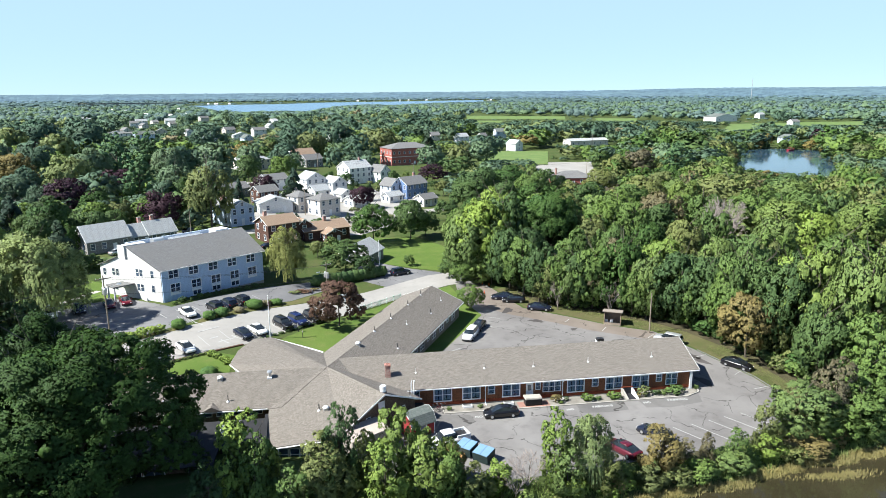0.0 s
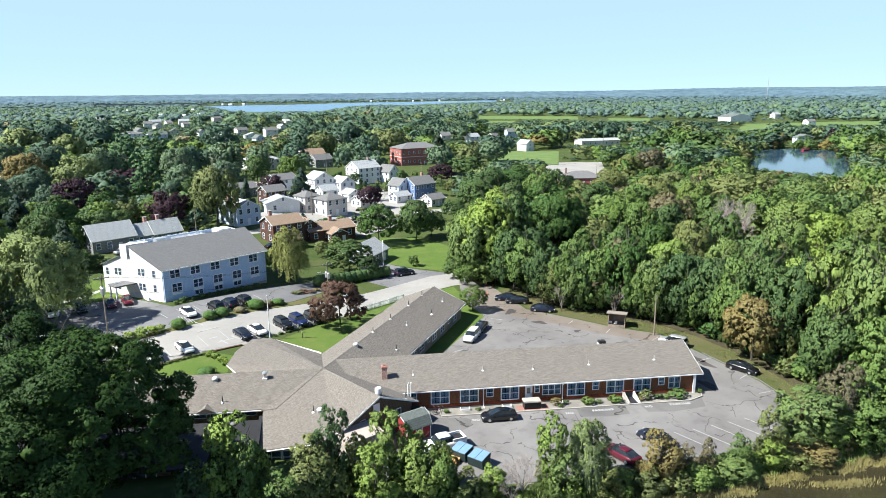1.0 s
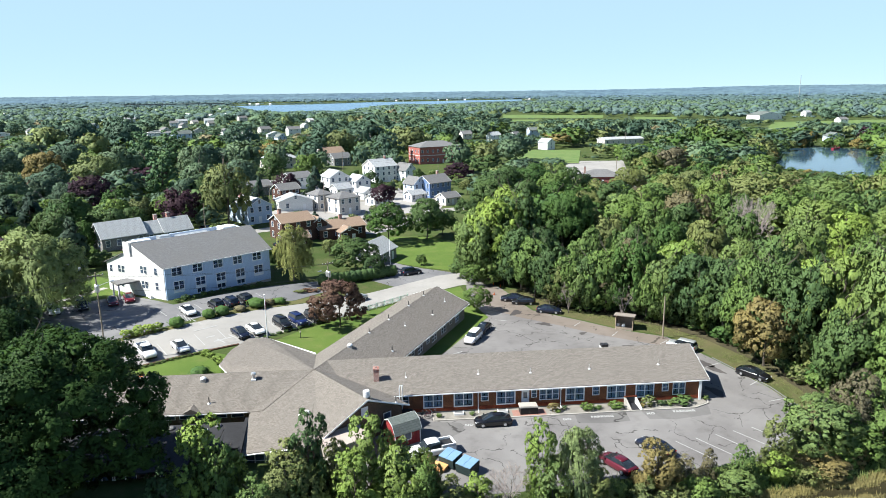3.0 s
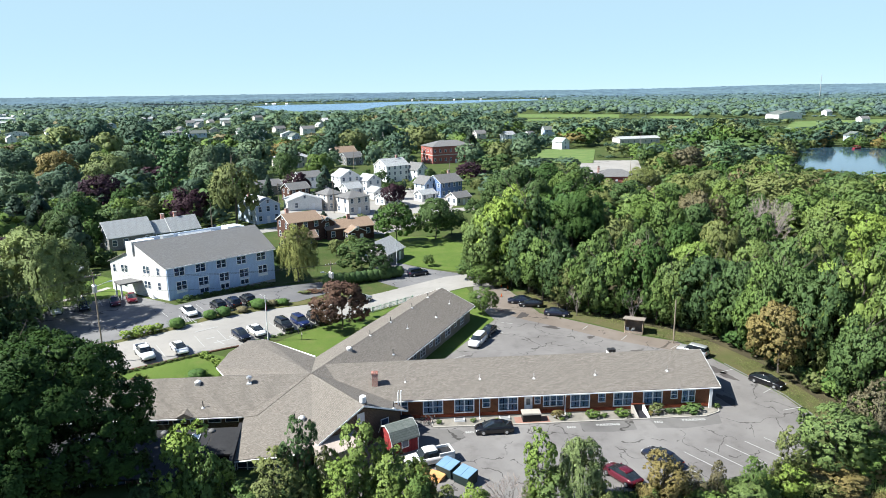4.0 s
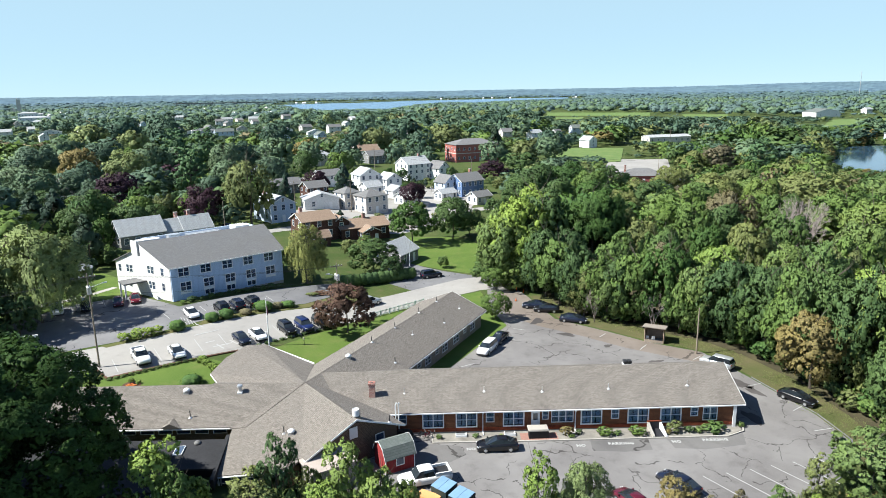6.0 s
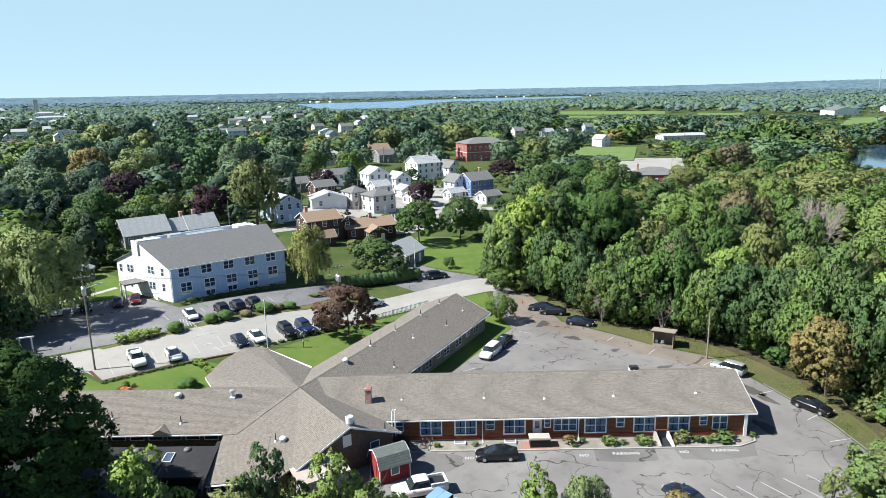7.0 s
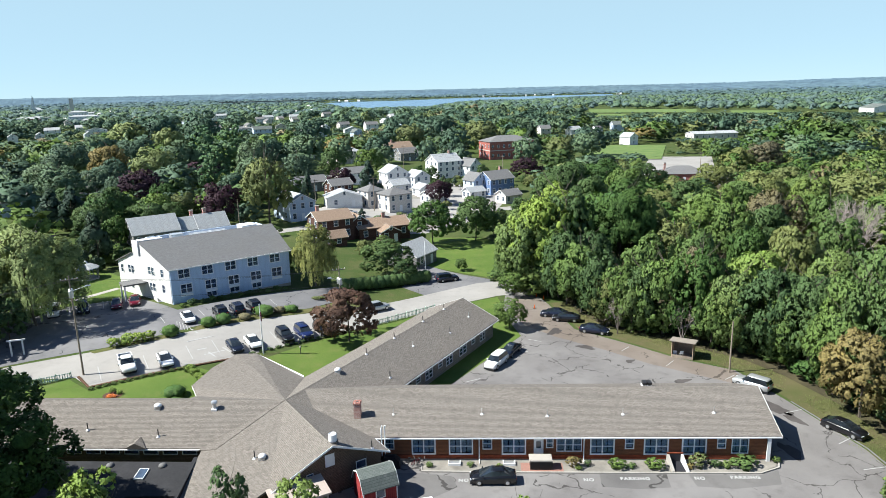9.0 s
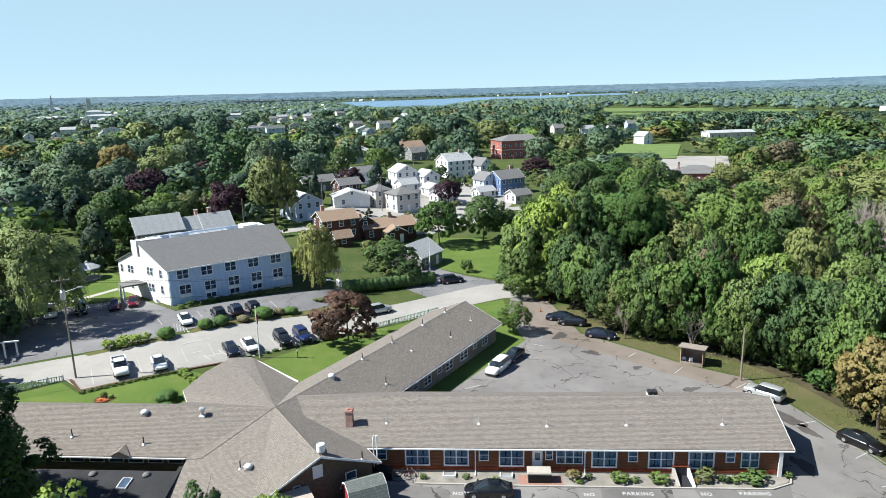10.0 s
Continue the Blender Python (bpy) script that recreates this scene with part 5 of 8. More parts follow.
    for i in range(limbs):
        q, rr = pts[rng.randrange(2, 6)]
        a = rng.uniform(0, math.tau)
        d = Vector((math.cos(a) * 0.75, math.sin(a) * 0.75, 0.7)).normalized()
        e = q + d * rng.uniform(0.16, 0.26)
        s.tube(q, e, rr * 0.55, rr * 0.3, 5)
        s.tube(e, e + (d + Vector((0, 0, 0.6))).normalized() * 0.14, rr * 0.3, rr * 0.12, 4)
    return s.mesh("trunk", BARK)


TRUNKS = [trunk_mesh(i) for i in range(4)]
FORM = {"willow": "weep", "birch": "weep", "conifer": "cone", "bare": "bare", "pine": "pine"}
WORDS = {"veil": "broadleaf tree in haze-tinted green", "veil2": "broadleaf tree in haze-tinted olive green", "dusk": "broadleaf tree in haze-tinted dark green", "shade": "huge maple tree with shade-darkened leaves", "pine": "tall bluish-green pine", "brown": "broadleaf tree turning brown", "maple": "deep green broadleaf tree", "dark": "dark green broadleaf tree", "green": "mid-green broadleaf tree", "light": "light green broadleaf tree", "olive": "olive green broadleaf tree", "bright": "bright yellow-green broadleaf tree",
         "autumn": "tree with tan and orange leaves", "rust": "rust-brown ornamental maple", "purple": "purple-leaved maple tree", "conifer": "dark green conifer", "willow": "large grey-green weeping willow", "birch": "gold-green weeping tree", "bare": "leafless grey tree"}
tree_rng = random.Random(7)
planted, mid_stuff = [], []


def tree(x, y, h, r, kind, where="in the woods", near=False, clear=0.22, form="", deep=False):
    """A tree: trunk with limbs and a crown; clear is the share of the height below the crown."""
    z = ground(x, y)
    t = thing("tree", pose(x, y, z), WORDS[kind] + " " + where, "tree", "trees " + where)
    k = tree_rng.randrange(100)
    form = FORM.get(kind, form or "round")
    if form == "weep" or kind == "rust":
        clear = 0.03
    if form == "cone":
        clear = 0.04
    tr = new("trunk", TRUNKS[k % 4])
    tr.parent = t
    wide = h * 0.75 * (1.0 if kind != "bare" else 0.8)
    tr.matrix_basis = pose(0, 0, 0, 0, 0, k * 37) @ Matrix.Diagonal((wide, wide, h * (0.80 if form != "bare" else 0.5), 1))
    pool = HUGE if r > 8.7 and form == "round" and near else (NEAR if near else MID)[form]
    pool = SMALL if r < 2.6 and not near and form == "round" else pool
    pool = WOOD if deep and form == "round" else pool
    c = new("crown", pool[k % len(pool)])
    c.parent = t
    hc = h * (1 - clear) / (1.8 if form == "round" else 2)
    c.matrix_basis = pose(0, 0, h - hc, 0, 0, k * 3.6) @ Matrix.Diagonal((r * 0.95, r * 0.95 * tree_rng.uniform(0.88, 1.1), hc * 0.95, 1))
    c.material_slots[0].link = "OBJECT"
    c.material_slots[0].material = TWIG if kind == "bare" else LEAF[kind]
    planted.append((x, y, r))
    return t


# foreground trees by the river
W = "on the river bank"
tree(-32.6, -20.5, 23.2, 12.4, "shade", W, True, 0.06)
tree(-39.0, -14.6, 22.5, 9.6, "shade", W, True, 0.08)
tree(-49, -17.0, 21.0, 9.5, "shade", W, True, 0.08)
# unseen trees added out of view, to keep sun off the large maples
tree(-60, -30, 25.0, 10.5, "maple", W)
tree(-68, -16, 25.0, 10.5, "maple", W)
tree(-52, -34, 20.0, 9.0, "dark", W)
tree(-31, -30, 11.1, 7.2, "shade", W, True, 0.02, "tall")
for x, y, h, r, k, f in ((-17.9, -21, 12.6, 5.2, "bright", "tall"), (-15.9, -23, 10.4, 2.6, "green", "tall"), (-20.6, -24, 8.5, 3.2, "dark", "tall"), (-7.7, -20, 11.6, 2.8, "dark", "tall"), (-9.7, -21.5, 9.2, 3.8, "olive", "tall"), (-1.8, -20, 11.0, 3.3, "light", "tall"), (1.5, -20.5, 9.0, 4.1, "light", "round"), (-3.4, -22, 8.6, 3.4, "bright", "tall"), (-5.4, -19.5, 8.6, 2.2, "olive", "tall"), (-12.6, -23.5, 7.0, 3.2, "green", "tall"),
                         (4.1, -20.5, 6.4, 1.8, "autumn", "tall"), (8.8, -21, 4.6, 2.4, "bright", "tall"), (6.0, -22, 4.8, 2.5, "olive", "tall"), (3.4, -22.6, 7.2, 2.6, "green", "tall"), (12.2, -20.5, 6.0, 2.8, "bare", ""), (10.6, -21.6, 4.4, 2.0, "bare", ""), (15.4, -20.5, 9.8, 2.5, "bright", "tall"), (16.4, -21.4, 6.0, 2.8, "light", "tall"), (19.3, -20, 8.9, 3.0, "willow", "tall"), (20.8, -21.4, 5.2, 2.4, "olive", "tall"), (22.8, -21, 3.6, 2.0, "light", "tall"),
                         (28.1, -19.5, 6.4, 3.0, "autumn", "tall"), (26.2, -21, 3.2, 2.2, "olive", "tall"), (31.5, -19, 4.2, 2.2, "brown", "tall"), (34.2, -18.5, 4.4, 1.3, "brown", "tall"), (32.4, -20.5, 3.4, 2.5, "bright", "round"), (29.4, -21, 2.8, 2.4, "olive", "round"), (38.1, -18.5, 4.8, 1.9, "green", "tall"), (37.0, -19.5, 3.0, 2.9, "light", "round"), (42.5, -17, 7.0, 2.3, "olive", "tall"), (42.5, -18, 3.6, 2.4, "bright", "tall"),
                         (49.4, -14.5, 8.2, 4.9, "light", "round"), (48.4, -17, 2.9, 3.5, "autumn", "round"), (55.1, -12.5, 9.4, 3.4, "brown", "tall"), (57.3, -14.5, 7.2, 4.3, "green", "round"), (53.4, -15.5, 5.6, 3.4, "green", "round"), (61, -11, 9.4, 4.5, "green", "round"), (45.4, -18.4, 2.6, 2.0, "olive", "round"), (64.5, -8, 15.0, 5.6, "green", "round"), (60.5, -2.5, 14.5, 5.0, "dark", "round"), (66, -13, 10, 4.6, "olive", "round")):
    tree(x, y, h - 0.4, r, k, W, True, 0.02, f)

# edge of the woods round the rear lot
W = "at the edge of the woods"
tree(57.0, 10.2, 12.2, 5.4, "autumn", W, True, 0.05)
tree(60.8, 9.0, 10.6, 3.6, "olive", W, True, 0.05)
for x, y, h, r, k in ((61, 14, 16, 4.6, "dark"), (57.0, 16.5, 12.5, 3.8, "green"), (53.5, 27, 14, 4.8, "dark"), (56.5, 22, 14, 4.2, "dark"), (49.5, 31, 12.5, 4.0, "light"), (46, 35, 15, 4.8, "maple"), (43.0, 33.2, 8.5, 2.4, "bare"), (41.5, 38.5, 13, 4.4, "green"),
                      (38.2, 39.6, 11.5, 3.4, "dark"), (35.2, 42.0, 11, 3.4, "green"), (32.4, 44.6, 12.5, 3.9, "dark"), (30.4, 49.6, 13, 4.2, "green"), (28.6, 54.5, 14, 4.4, "dark"), (25.2, 64.5, 18.6, 6.8, "bright"), (20.8, 63.0, 14.5, 5.4, "light"), (29, 72, 20, 6.5, "bright"), (22, 71, 15, 5.5, "light"), (19.4, 60.2, 5.5, 3.0, "green"), (22.8, 59.4, 6.0, 3.2, "light"), (25.6, 58.8, 6.5, 3.0, "dark"), (18.4, 66.0, 6.5, 3.4, "green"), (34.5, 38.8, 7.5, 2.0, "bare"), (47.2, 32.2, 9, 3.2, "green"), (55.2, 24.6, 11, 3.6, "green"), (36.8, 39.2, 9, 2.8, "light"), (33.4, 42.2, 9.5, 2.9, "olive"), (62.5, 9.5, 17, 5.2, "dark"), (27.6, 58.6, 13, 4.4, "green"), (60, 20, 15, 4.6, "green"),
                      (30.6, 67.0, 19.5, 5.8, "dark"), (41, 66, 20, 7.2, "maple"), (66, 24, 17, 5.0, "green"), (65, 6, 19, 5.0, "light"), (88.5, 72, 20.5, 5.8, "bare"), (68, 0, 20, 5.2, "light")):
    tree(x, y, h * 1.12, r * (1.0 if k == "bare" else 1.22), k, W, y < 80, 0.05)

for x, y, h, r, k in ((232, 318, 13, 6.5, "autumn"), (222, 296, 12, 6, "olive"), (242, 340, 15, 7, "olive"), (256, 366, 16, 8, "dark"), (272, 374, 15, 7.5, "green"), (288, 382, 14, 7, "dark"), (304, 384, 12, 6.5, "autumn"), (320, 376, 11, 6, "dark"), (334, 364, 12, 6.5, "olive"),
                      (324, 322, 14, 8, "olive"), (304, 292, 14, 8, "green"), (286, 264, 14, 8, "olive"), (268, 236, 13, 8, "green"), (330, 345, 14, 8, "dark"), (300, 262, 16, 9, "light"), (210, 286, 12, 6, "green"), (262, 216, 9, 6, "autumn")):
    mid_stuff.append((x, y, h, r, k))
    planted.append((x, y, r))

# trees among the houses
W = "among the houses"
# the westernmost ones include unseen trees added to shade the street and lot
for x, y, h, r, k in ((-60.4, 37.6, 17.5, 8.6, "willow"), (-66, 45, 15.5, 7.5, "willow"), (-19.8, 63.0, 13.2, 4.8, "birch"), (-8.4, 35.2, 10.4, 5.9, "rust"), (-70, 33, 16, 7.5, "willow"), (-67, 25, 12, 5.5, "dark"), (-76, 20, 14, 7, "maple"), (-72, 28, 19, 8, "maple"), (-66, 15, 18, 7, "maple"), (-78, 10, 19, 8, "dark"), (-60, 30, 9, 4.0, "dark"), (-7.0, 73.6, 8.8, 6.3, "dark"), (-2.6, 69.5, 6.0, 3.2, "dark"), (1.3, 103.5, 14, 7.0, "maple"), (12.1, 109.4, 13, 6.8, "dark"), (17, 112, 9, 5, "dark"),
                      (17.4, 41.5, 5.8, 3.1, "green"), (8.8, 78.5, 3.2, 1.7, "green"), (0.1, 166, 10, 5.6, "purple"), (35, 232, 11, 8, "purple"), (-38.1, 188, 10, 6.2, "purple"),
                      (-42.1, 152, 12, 3.4, "conifer"), (-70, 74, 13, 4.8, "conifer"), 
                      
                      (-27, 72, 6, 3.0, "green"), (-14, 88, 5, 2.6, "olive"), (28, 116, 9.5, 5.0, "green"), (36, 128, 11, 6, "maple"), (40, 150, 15, 7, "dark"), (50, 168, 16, 7.5, "maple"), (62, 190, 14, 7, "dark"), (46, 134, 15, 7, "dark"), (60, 150, 16, 7, "green"), (13, 122, 5, 3, "green"), (20, 134, 4, 2.4, "olive"), (-52, 146, 13, 5, "green"), (-60, 152, 14, 6, "dark"), (-6, 214, 9, 4.5, "dark"), (-48, 222, 15, 7, "dark"), (-34, 232, 14, 7, "green")):
    tree(x, y, h, r, k, W, k in ("rust", "willow", "birch") or (y < 80 and -30 < x < 20), 0.0 if y > 100 else 0.1, "", y > 100 and r > 4.5)

tree(-45.9, 120.9, 23.0, 7.6, "olive", W, False, 0.0, "", True)
for x, y, h, r, k in ((-73, 83, 5, 3.2, "dark"), (-69, 79.5, 4.6, 3.0, "green"), (-65, 76.5, 4.4, 2.8, "dark"), (-79, 87, 6, 3.6, "dark"), (-77, 96, 9, 4.4, "maple"), (-84, 98, 12, 5.5, "dark"), (-86, 108, 13, 6, "maple"), (-76, 112, 10, 5, "dark")):
    tree(x, y, h, r, k, W, False, 0.02)

# stands of large old trees behind and beyond the houses
for x, y, h, r, k in ((-95, 147, 16, 9.4, "purple"), (-59, 120, 14, 7.3, "purple"), (-123, 150, 17, 8.7, "green"), (-96, 110, 14, 5.3, "conifer"), (-91, 121, 13, 6.3, "dark"), (-91, 109, 10, 5.3, "dark"), (-118, 164, 14, 8.2, "dark"), (-103, 112, 13, 6.2, "conifer"), (-78, 121, 11, 5.4, "green"), (-73, 127, 10, 4.8, "olive"), (-71, 115, 9, 4.4, "dark"), (-80, 113, 9, 4.5, "dark"),
                      (-101, 217, 24, 11.0, "pine"), (-91, 226, 24, 11.0, "pine"), (-78, 166, 20, 9.4, "pine"), (-109, 187, 20, 11.0, "light"), (-135, 205, 20, 10.5, "autumn"), (-163, 224, 21, 12.0, "dark"), (-109, 210, 21, 10.3, "green"), (-80, 216, 20, 9.1, "green"), (-140, 235, 21, 11.5, "dark"), (-165, 247, 22, 12.0, "green"), (-136, 163, 17, 9.3, "green"),
                      (-66, 150, 13, 6.0, "dark"), (-84, 138, 12, 6.0, "maple"), (-108, 128, 12, 6.5, "dark"), (-68, 138, 10, 5.0, "green"), (-104, 150, 13, 6.5, "dark"), (-70, 186, 16, 8.0, "green"), (-122, 182, 16, 8.5, "maple"), (-58, 200, 15, 7.5, "dark"),
                      (-25, 170, 14, 5.8, "conifer"), (-67, 258, 20, 10.5, "green"), (-84, 250, 19, 10, "dark"), (-54, 271, 17, 9.0, "green"), (-38, 291, 17, 9.0, "dark"), (-32, 256, 13, 7.0, "green"), (39, 267, 17, 9.0, "green"), (55, 276, 17, 9.5, "olive"), (46, 340, 20, 7.9, "conifer"), (72, 300, 17, 10, "green"), (2, 318, 21, 11.0, "dark"), (-25, 350, 21, 11.2, "olive"), (18, 356, 22, 13.0, "olive"), (78, 322, 20, 12.0, "dark"),
                      (-38, 392, 25, 13.5, "dark"), (-97, 399, 24, 14.0, "dark"), (-12, 400, 25, 14.0, "dark"), (-213, 374, 26, 15.0, "light"), (-173, 402, 27, 14.5, "dark"), (-206, 404, 29, 16.0, "dark"), (-192, 440, 31, 17.0, "dark"), (-168, 333, 22, 12.5, "light"), (-232, 430, 27, 15.0, "maple"), (121, 219, 15, 9.0, "olive"), (132, 221, 17, 10.0, "brown"), (146, 210, 19, 10.0, "pine")):
    # farther crowns take the leaf colours that carry painted haze
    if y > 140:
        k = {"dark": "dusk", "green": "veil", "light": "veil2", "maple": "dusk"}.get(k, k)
    if y < 240 or k == "conifer":
        tree(x, y, h, r, k, "beyond the houses", False, 0.04, "", True)
    else:
        mid_stuff.append((x, y, h, r, k))
        planted.append((x, y, r))

under = random.Random(52)
for _ in range(70):
    x, y = under.uniform(-112, -50), under.uniform(112, 215)
    if x < -50 - (y - 112) * 0.05 and not (-60 > x > -82 and y < 118):
        mid_stuff.append((x, y, under.uniform(5.5, 9.5), under.uniform(4.0, 6.5), under.choice(["dark", "maple", "dusk", "green", "dusk"])))
KEEP_OUT = [LOT_OUT, STREET_OUT, BLUE_OUT, [(-64, 90), (-64, 122), (-52, 135), (-52, 208), (-40, 260), (45, 260), (36, 180), (18, 165), (20, 110), (26, 74), (0, 62), (-30, 76)], [(-90, 70), (-60, 50), (-45, 45), (-20, 62), (-30, 76), (-62, 116), (-85, 112)],
            POND_OUT, FIELDS[3], [(84, 228), (93, 262), (110, 316), (142, 311), (126, 260), (116, 228)], [(84, 215), (92, 238), (118, 236), (112, 206), (92, 204)], [(13, 150), (26, 150), (38, 178), (36, 194), (13, 194)], [(164, 420), (168, 452), (206, 456), (202, 426)], [(8, 255), (52, 255), (62, 352), (6, 352)], [(-78, 255), (-14, 255), (-12, 346), (-78, 332)], [(84, 150), (100, 150), (118, 240), (84, 240)]]
EAST_WOODS = [(62, -16), (61, 18), (57, 30), (44, 42), (34, 52), (30, 62), (30, 80), (28, 100), (40, 122), (62, 160), (68, 200), (82, 232), (150, 240), (205, 200), (230, 150), (190, 60), (120, -10), (90, -22)]


def free(x, y, gap):
    if any(inside(x, y, o) for o in KEEP_OUT):
        return False
    return all((x - a) ** 2 + (y - b) ** 2 > (gap * (r + 4) / 9) ** 2 for a, b, r in planted)


def open_view(x, y):
    """The greatest height of trees that leaves the pond, the bay and the far fields in sight."""
    d, a = math.hypot(x - 2, y + 80), math.degrees(math.atan2(x - 2, y + 80))
    top = 99.0
    if 30.5 < a < 38 and 180 < d < 400:
        top = min(top, 41 * (1 - d / 372) + 1.2 + 3.5 * noise.noise(Vector((x / 17, y / 17, 0))))
    if 14.5 < a < 20.5 and 190 < d < 325:
        top = min(top, 42 * (1 - d / 338) - 0.5)
    if -12.2 < a < 13 and 700 < d < 3100:
        top = min(top, 41 * (1 - d / np.interp(a, [p[0] for p in NEAR_SHORE], [p[1] for p in NEAR_SHORE])) + 3.5 + 5 * noise.noise(Vector((x / 90, y / 90, 5))))
    if 12 < a < 34 and 560 < d < 1010:
        top = min(top, 43 * (1 - d / 1000) + 1.0)
    return top


woods = random.Random(21)
# the large crowns of the woods behind the lot, row by row
for x, y, h, r, k in ((37, 147, 14, 8.6, "dark"), (42, 158, 17, 10.0, "dark"), (56, 164, 17, 10.0, "maple"), (67, 160, 16, 9.5, "dark"), (62, 119, 13, 6.0, "olive"), (27, 137, 8, 5.0, "dark"), (41, 70, 21, 8.8, "maple"), (27.5, 61, 16, 5.6, "brown"), (33, 57, 15, 5.0, "dark"), (50, 64, 17, 6.2, "olive"), (61, 83, 16, 6.6, "green"),
                      (71, 98, 17, 7.4, "green"), (94, 131, 16, 8.4, "olive"), (80, 89, 18, 7.2, "brown"), (102, 118, 16, 7.6, "light"), (115, 159, 14, 8.0, "olive"), (119, 122, 18, 11.5, "olive"), (138, 118, 15.5, 10.0, "light"), (85, 66, 19.5, 5.6, "bare"), (148, 132, 15.5, 11.0, "dark"), (108, 88, 18, 8.0, "green"), (103, 70, 18, 8.2, "light"), (63, 70, 18, 6.4, "green"), (66, 49, 17, 6.0, "olive"), (56, 37, 16, 6.4, "bright"), (67, 38, 15, 5.2, "light"),
                      (71, 29, 17, 5.8, "olive"), (78, 36, 17, 5.4, "green"), (58, 27, 15, 5.6, "dark"), (63, 21, 16, 5.2, "maple"), (70, 14, 19, 6.8, "bright"), (48, 42, 15, 4.4, "brown"), (78, 58, 17, 5.8, "green"), (101, 56, 17, 7.2, "bright"), (50, 51, 16, 5.0, "green"), (42, 50, 16, 4.8, "green"), (62, 58, 15, 5.4, "maple"), (88, 50, 17, 6.0, "light"), (92, 34, 17, 6.6, "green"), (84, 18, 18, 6.4, "light"), (90, 84, 17, 7.0, "green"), (73, 76, 16, 6.0, "dark"),
                      (96, 176, 14, 8.1, "olive"), (84, 118, 15, 7.0, "green"), (74, 130, 14, 7.0, "dark"), (52, 98, 15, 7.0, "green"), (42, 96, 14, 6.5, "maple"), (36, 108, 13, 6.0, "green"), (58, 138, 14, 7.5, "maple"), (50, 82, 15, 6.0, "olive"), (128, 96, 16, 8.0, "green"), (122, 66, 17, 8.0, "light"), (112, 140, 14, 7.5, "light"), (134, 150, 14, 8.0, "green"), (112, 38, 17, 7.5, "olive")):
    if all((x - a) ** 2 + (y - b) ** 2 > 9 for a, b, _ in planted):
        tree(x, y, h, r, k, "in the woods", False, 0.06, "", True)
spots = []
for _ in range(16000):
    x, y = woods.uniform(26, 235), woods.uniform(-24, 245)
    if inside(x, y, EAST_WOODS) and free(x, y, 7.4):
        h = min(woods.uniform(8.5, 14.0), open_view(x, y))
        r = woods.uniform(4.4, 7.6)
        if h < 3:
            continue
        planted.append((x, y, r))
        q = noise.noise(Vector((x / 34, y / 34, 9.0)))
        kind = woods.choices(["green", "olive", "dark", "light", "maple", "brown"], [30, 14, max(2, 18 - 40 * q), max(2, 10 + 34 * q), max(2, 16 - 36 * q), 4])[0]
        spots.append((math.hypot(x - 5, y + 75), x, y, h, r, kind))
spots.sort()
for d, x, y, h, r, kind in spots[:16]:
    tree(x, y, h, r, kind, "in the woods", False, 0.1, "", True)
mid_stuff += [s[1:] for s in spots[16:]]

# small trees and shrubs between the houses
HOUSE_SPOTS = [(-41.5, 131.5, 10), (-25, 107, 8), (-13.6, 112, 10), (-2.6, 85.5, 7), (-31, 153, 8), (-22, 156, 6), (-14, 152.5, 7), (-20, 207, 7), (-10.6, 206, 7), (-17, 190, 6), (-7, 186, 5), (-1.6, 243, 10), (10.5, 242, 6), (18, 190, 10), (24, 170, 6), (-51, 188, 9), (-66, 222, 7), (-36, 172, 6), (-36, 206, 8), (-2, 172, 6), (12, 180, 5), (-69, 99, 9), (-60, 106, 8), (-44, 58, 14), (-36, 64, 14)]
yard = random.Random(12)
for _ in range(800):
    x, y = yard.uniform(-62, 40), yard.uniform(92, 258)
    if not inside(x, y, KEEP_OUT[3]) or inside(x, y, [(-2, 84), (24, 74), (22, 102), (14, 114), (0, 114)]):
        continue
    if any((x - a) ** 2 + (y - b) ** 2 < (r + 3) ** 2 or (abs(x - a + 2) < r * 0.8 and -16 < y - b < 0) for a, b, r in HOUSE_SPOTS):
        continue
    if 4 < x < 36 and 146 < y < 190:
        continue
    if all((x - a) ** 2 + (y - b) ** 2 > (0.8 * r + 4.0) ** 2 for a, b, r in planted):
        big = yard.random() < 0.16
        tree(x, y, yard.uniform(6, 9) if big else yard.uniform(2.0, 5.0), yard.uniform(2.8, 4.2) if big else yard.uniform(1.4, 2.4), yard.choice(["green", "dark", "olive", "maple", "green", "light", "conifer"]), "among the houses")

# ------------------------------------------------ woods past the near trees, joined kind by kind
FAR1 = [crown_arrays(101 + i, "round", 14, 560, 0.069, 130, -0.4) for i in range(4)]
FAR0 = [crown_arrays(161 + i, "round", 22, 1900, 0.048, 220, -0.4) for i in range(4)]
FAR2 = [crown_arrays(121 + i, "round", 9, 160, 0.116, 56) for i in range(4)]
FAR3 = [crown_arrays(141 + i, "round", 5, 26, 0.20) for i in range(3)]
FAR4 = [crown_arrays(151 + i, "round", 4, 1, 0.1) for i in range(3)]
heap = {}


def heap_tree(level, x, y, h, r, kind):
    heap.setdefault((kind, level), []).append((x, y, ground(x, y) if y < 420 else 0.0, h, r))


for x, y, h, r, kind in mid_stuff:
    heap_tree(0 if r > 7.5 and y < 460 else 1, x, y, h, r, kind)
far = random.Random(33)
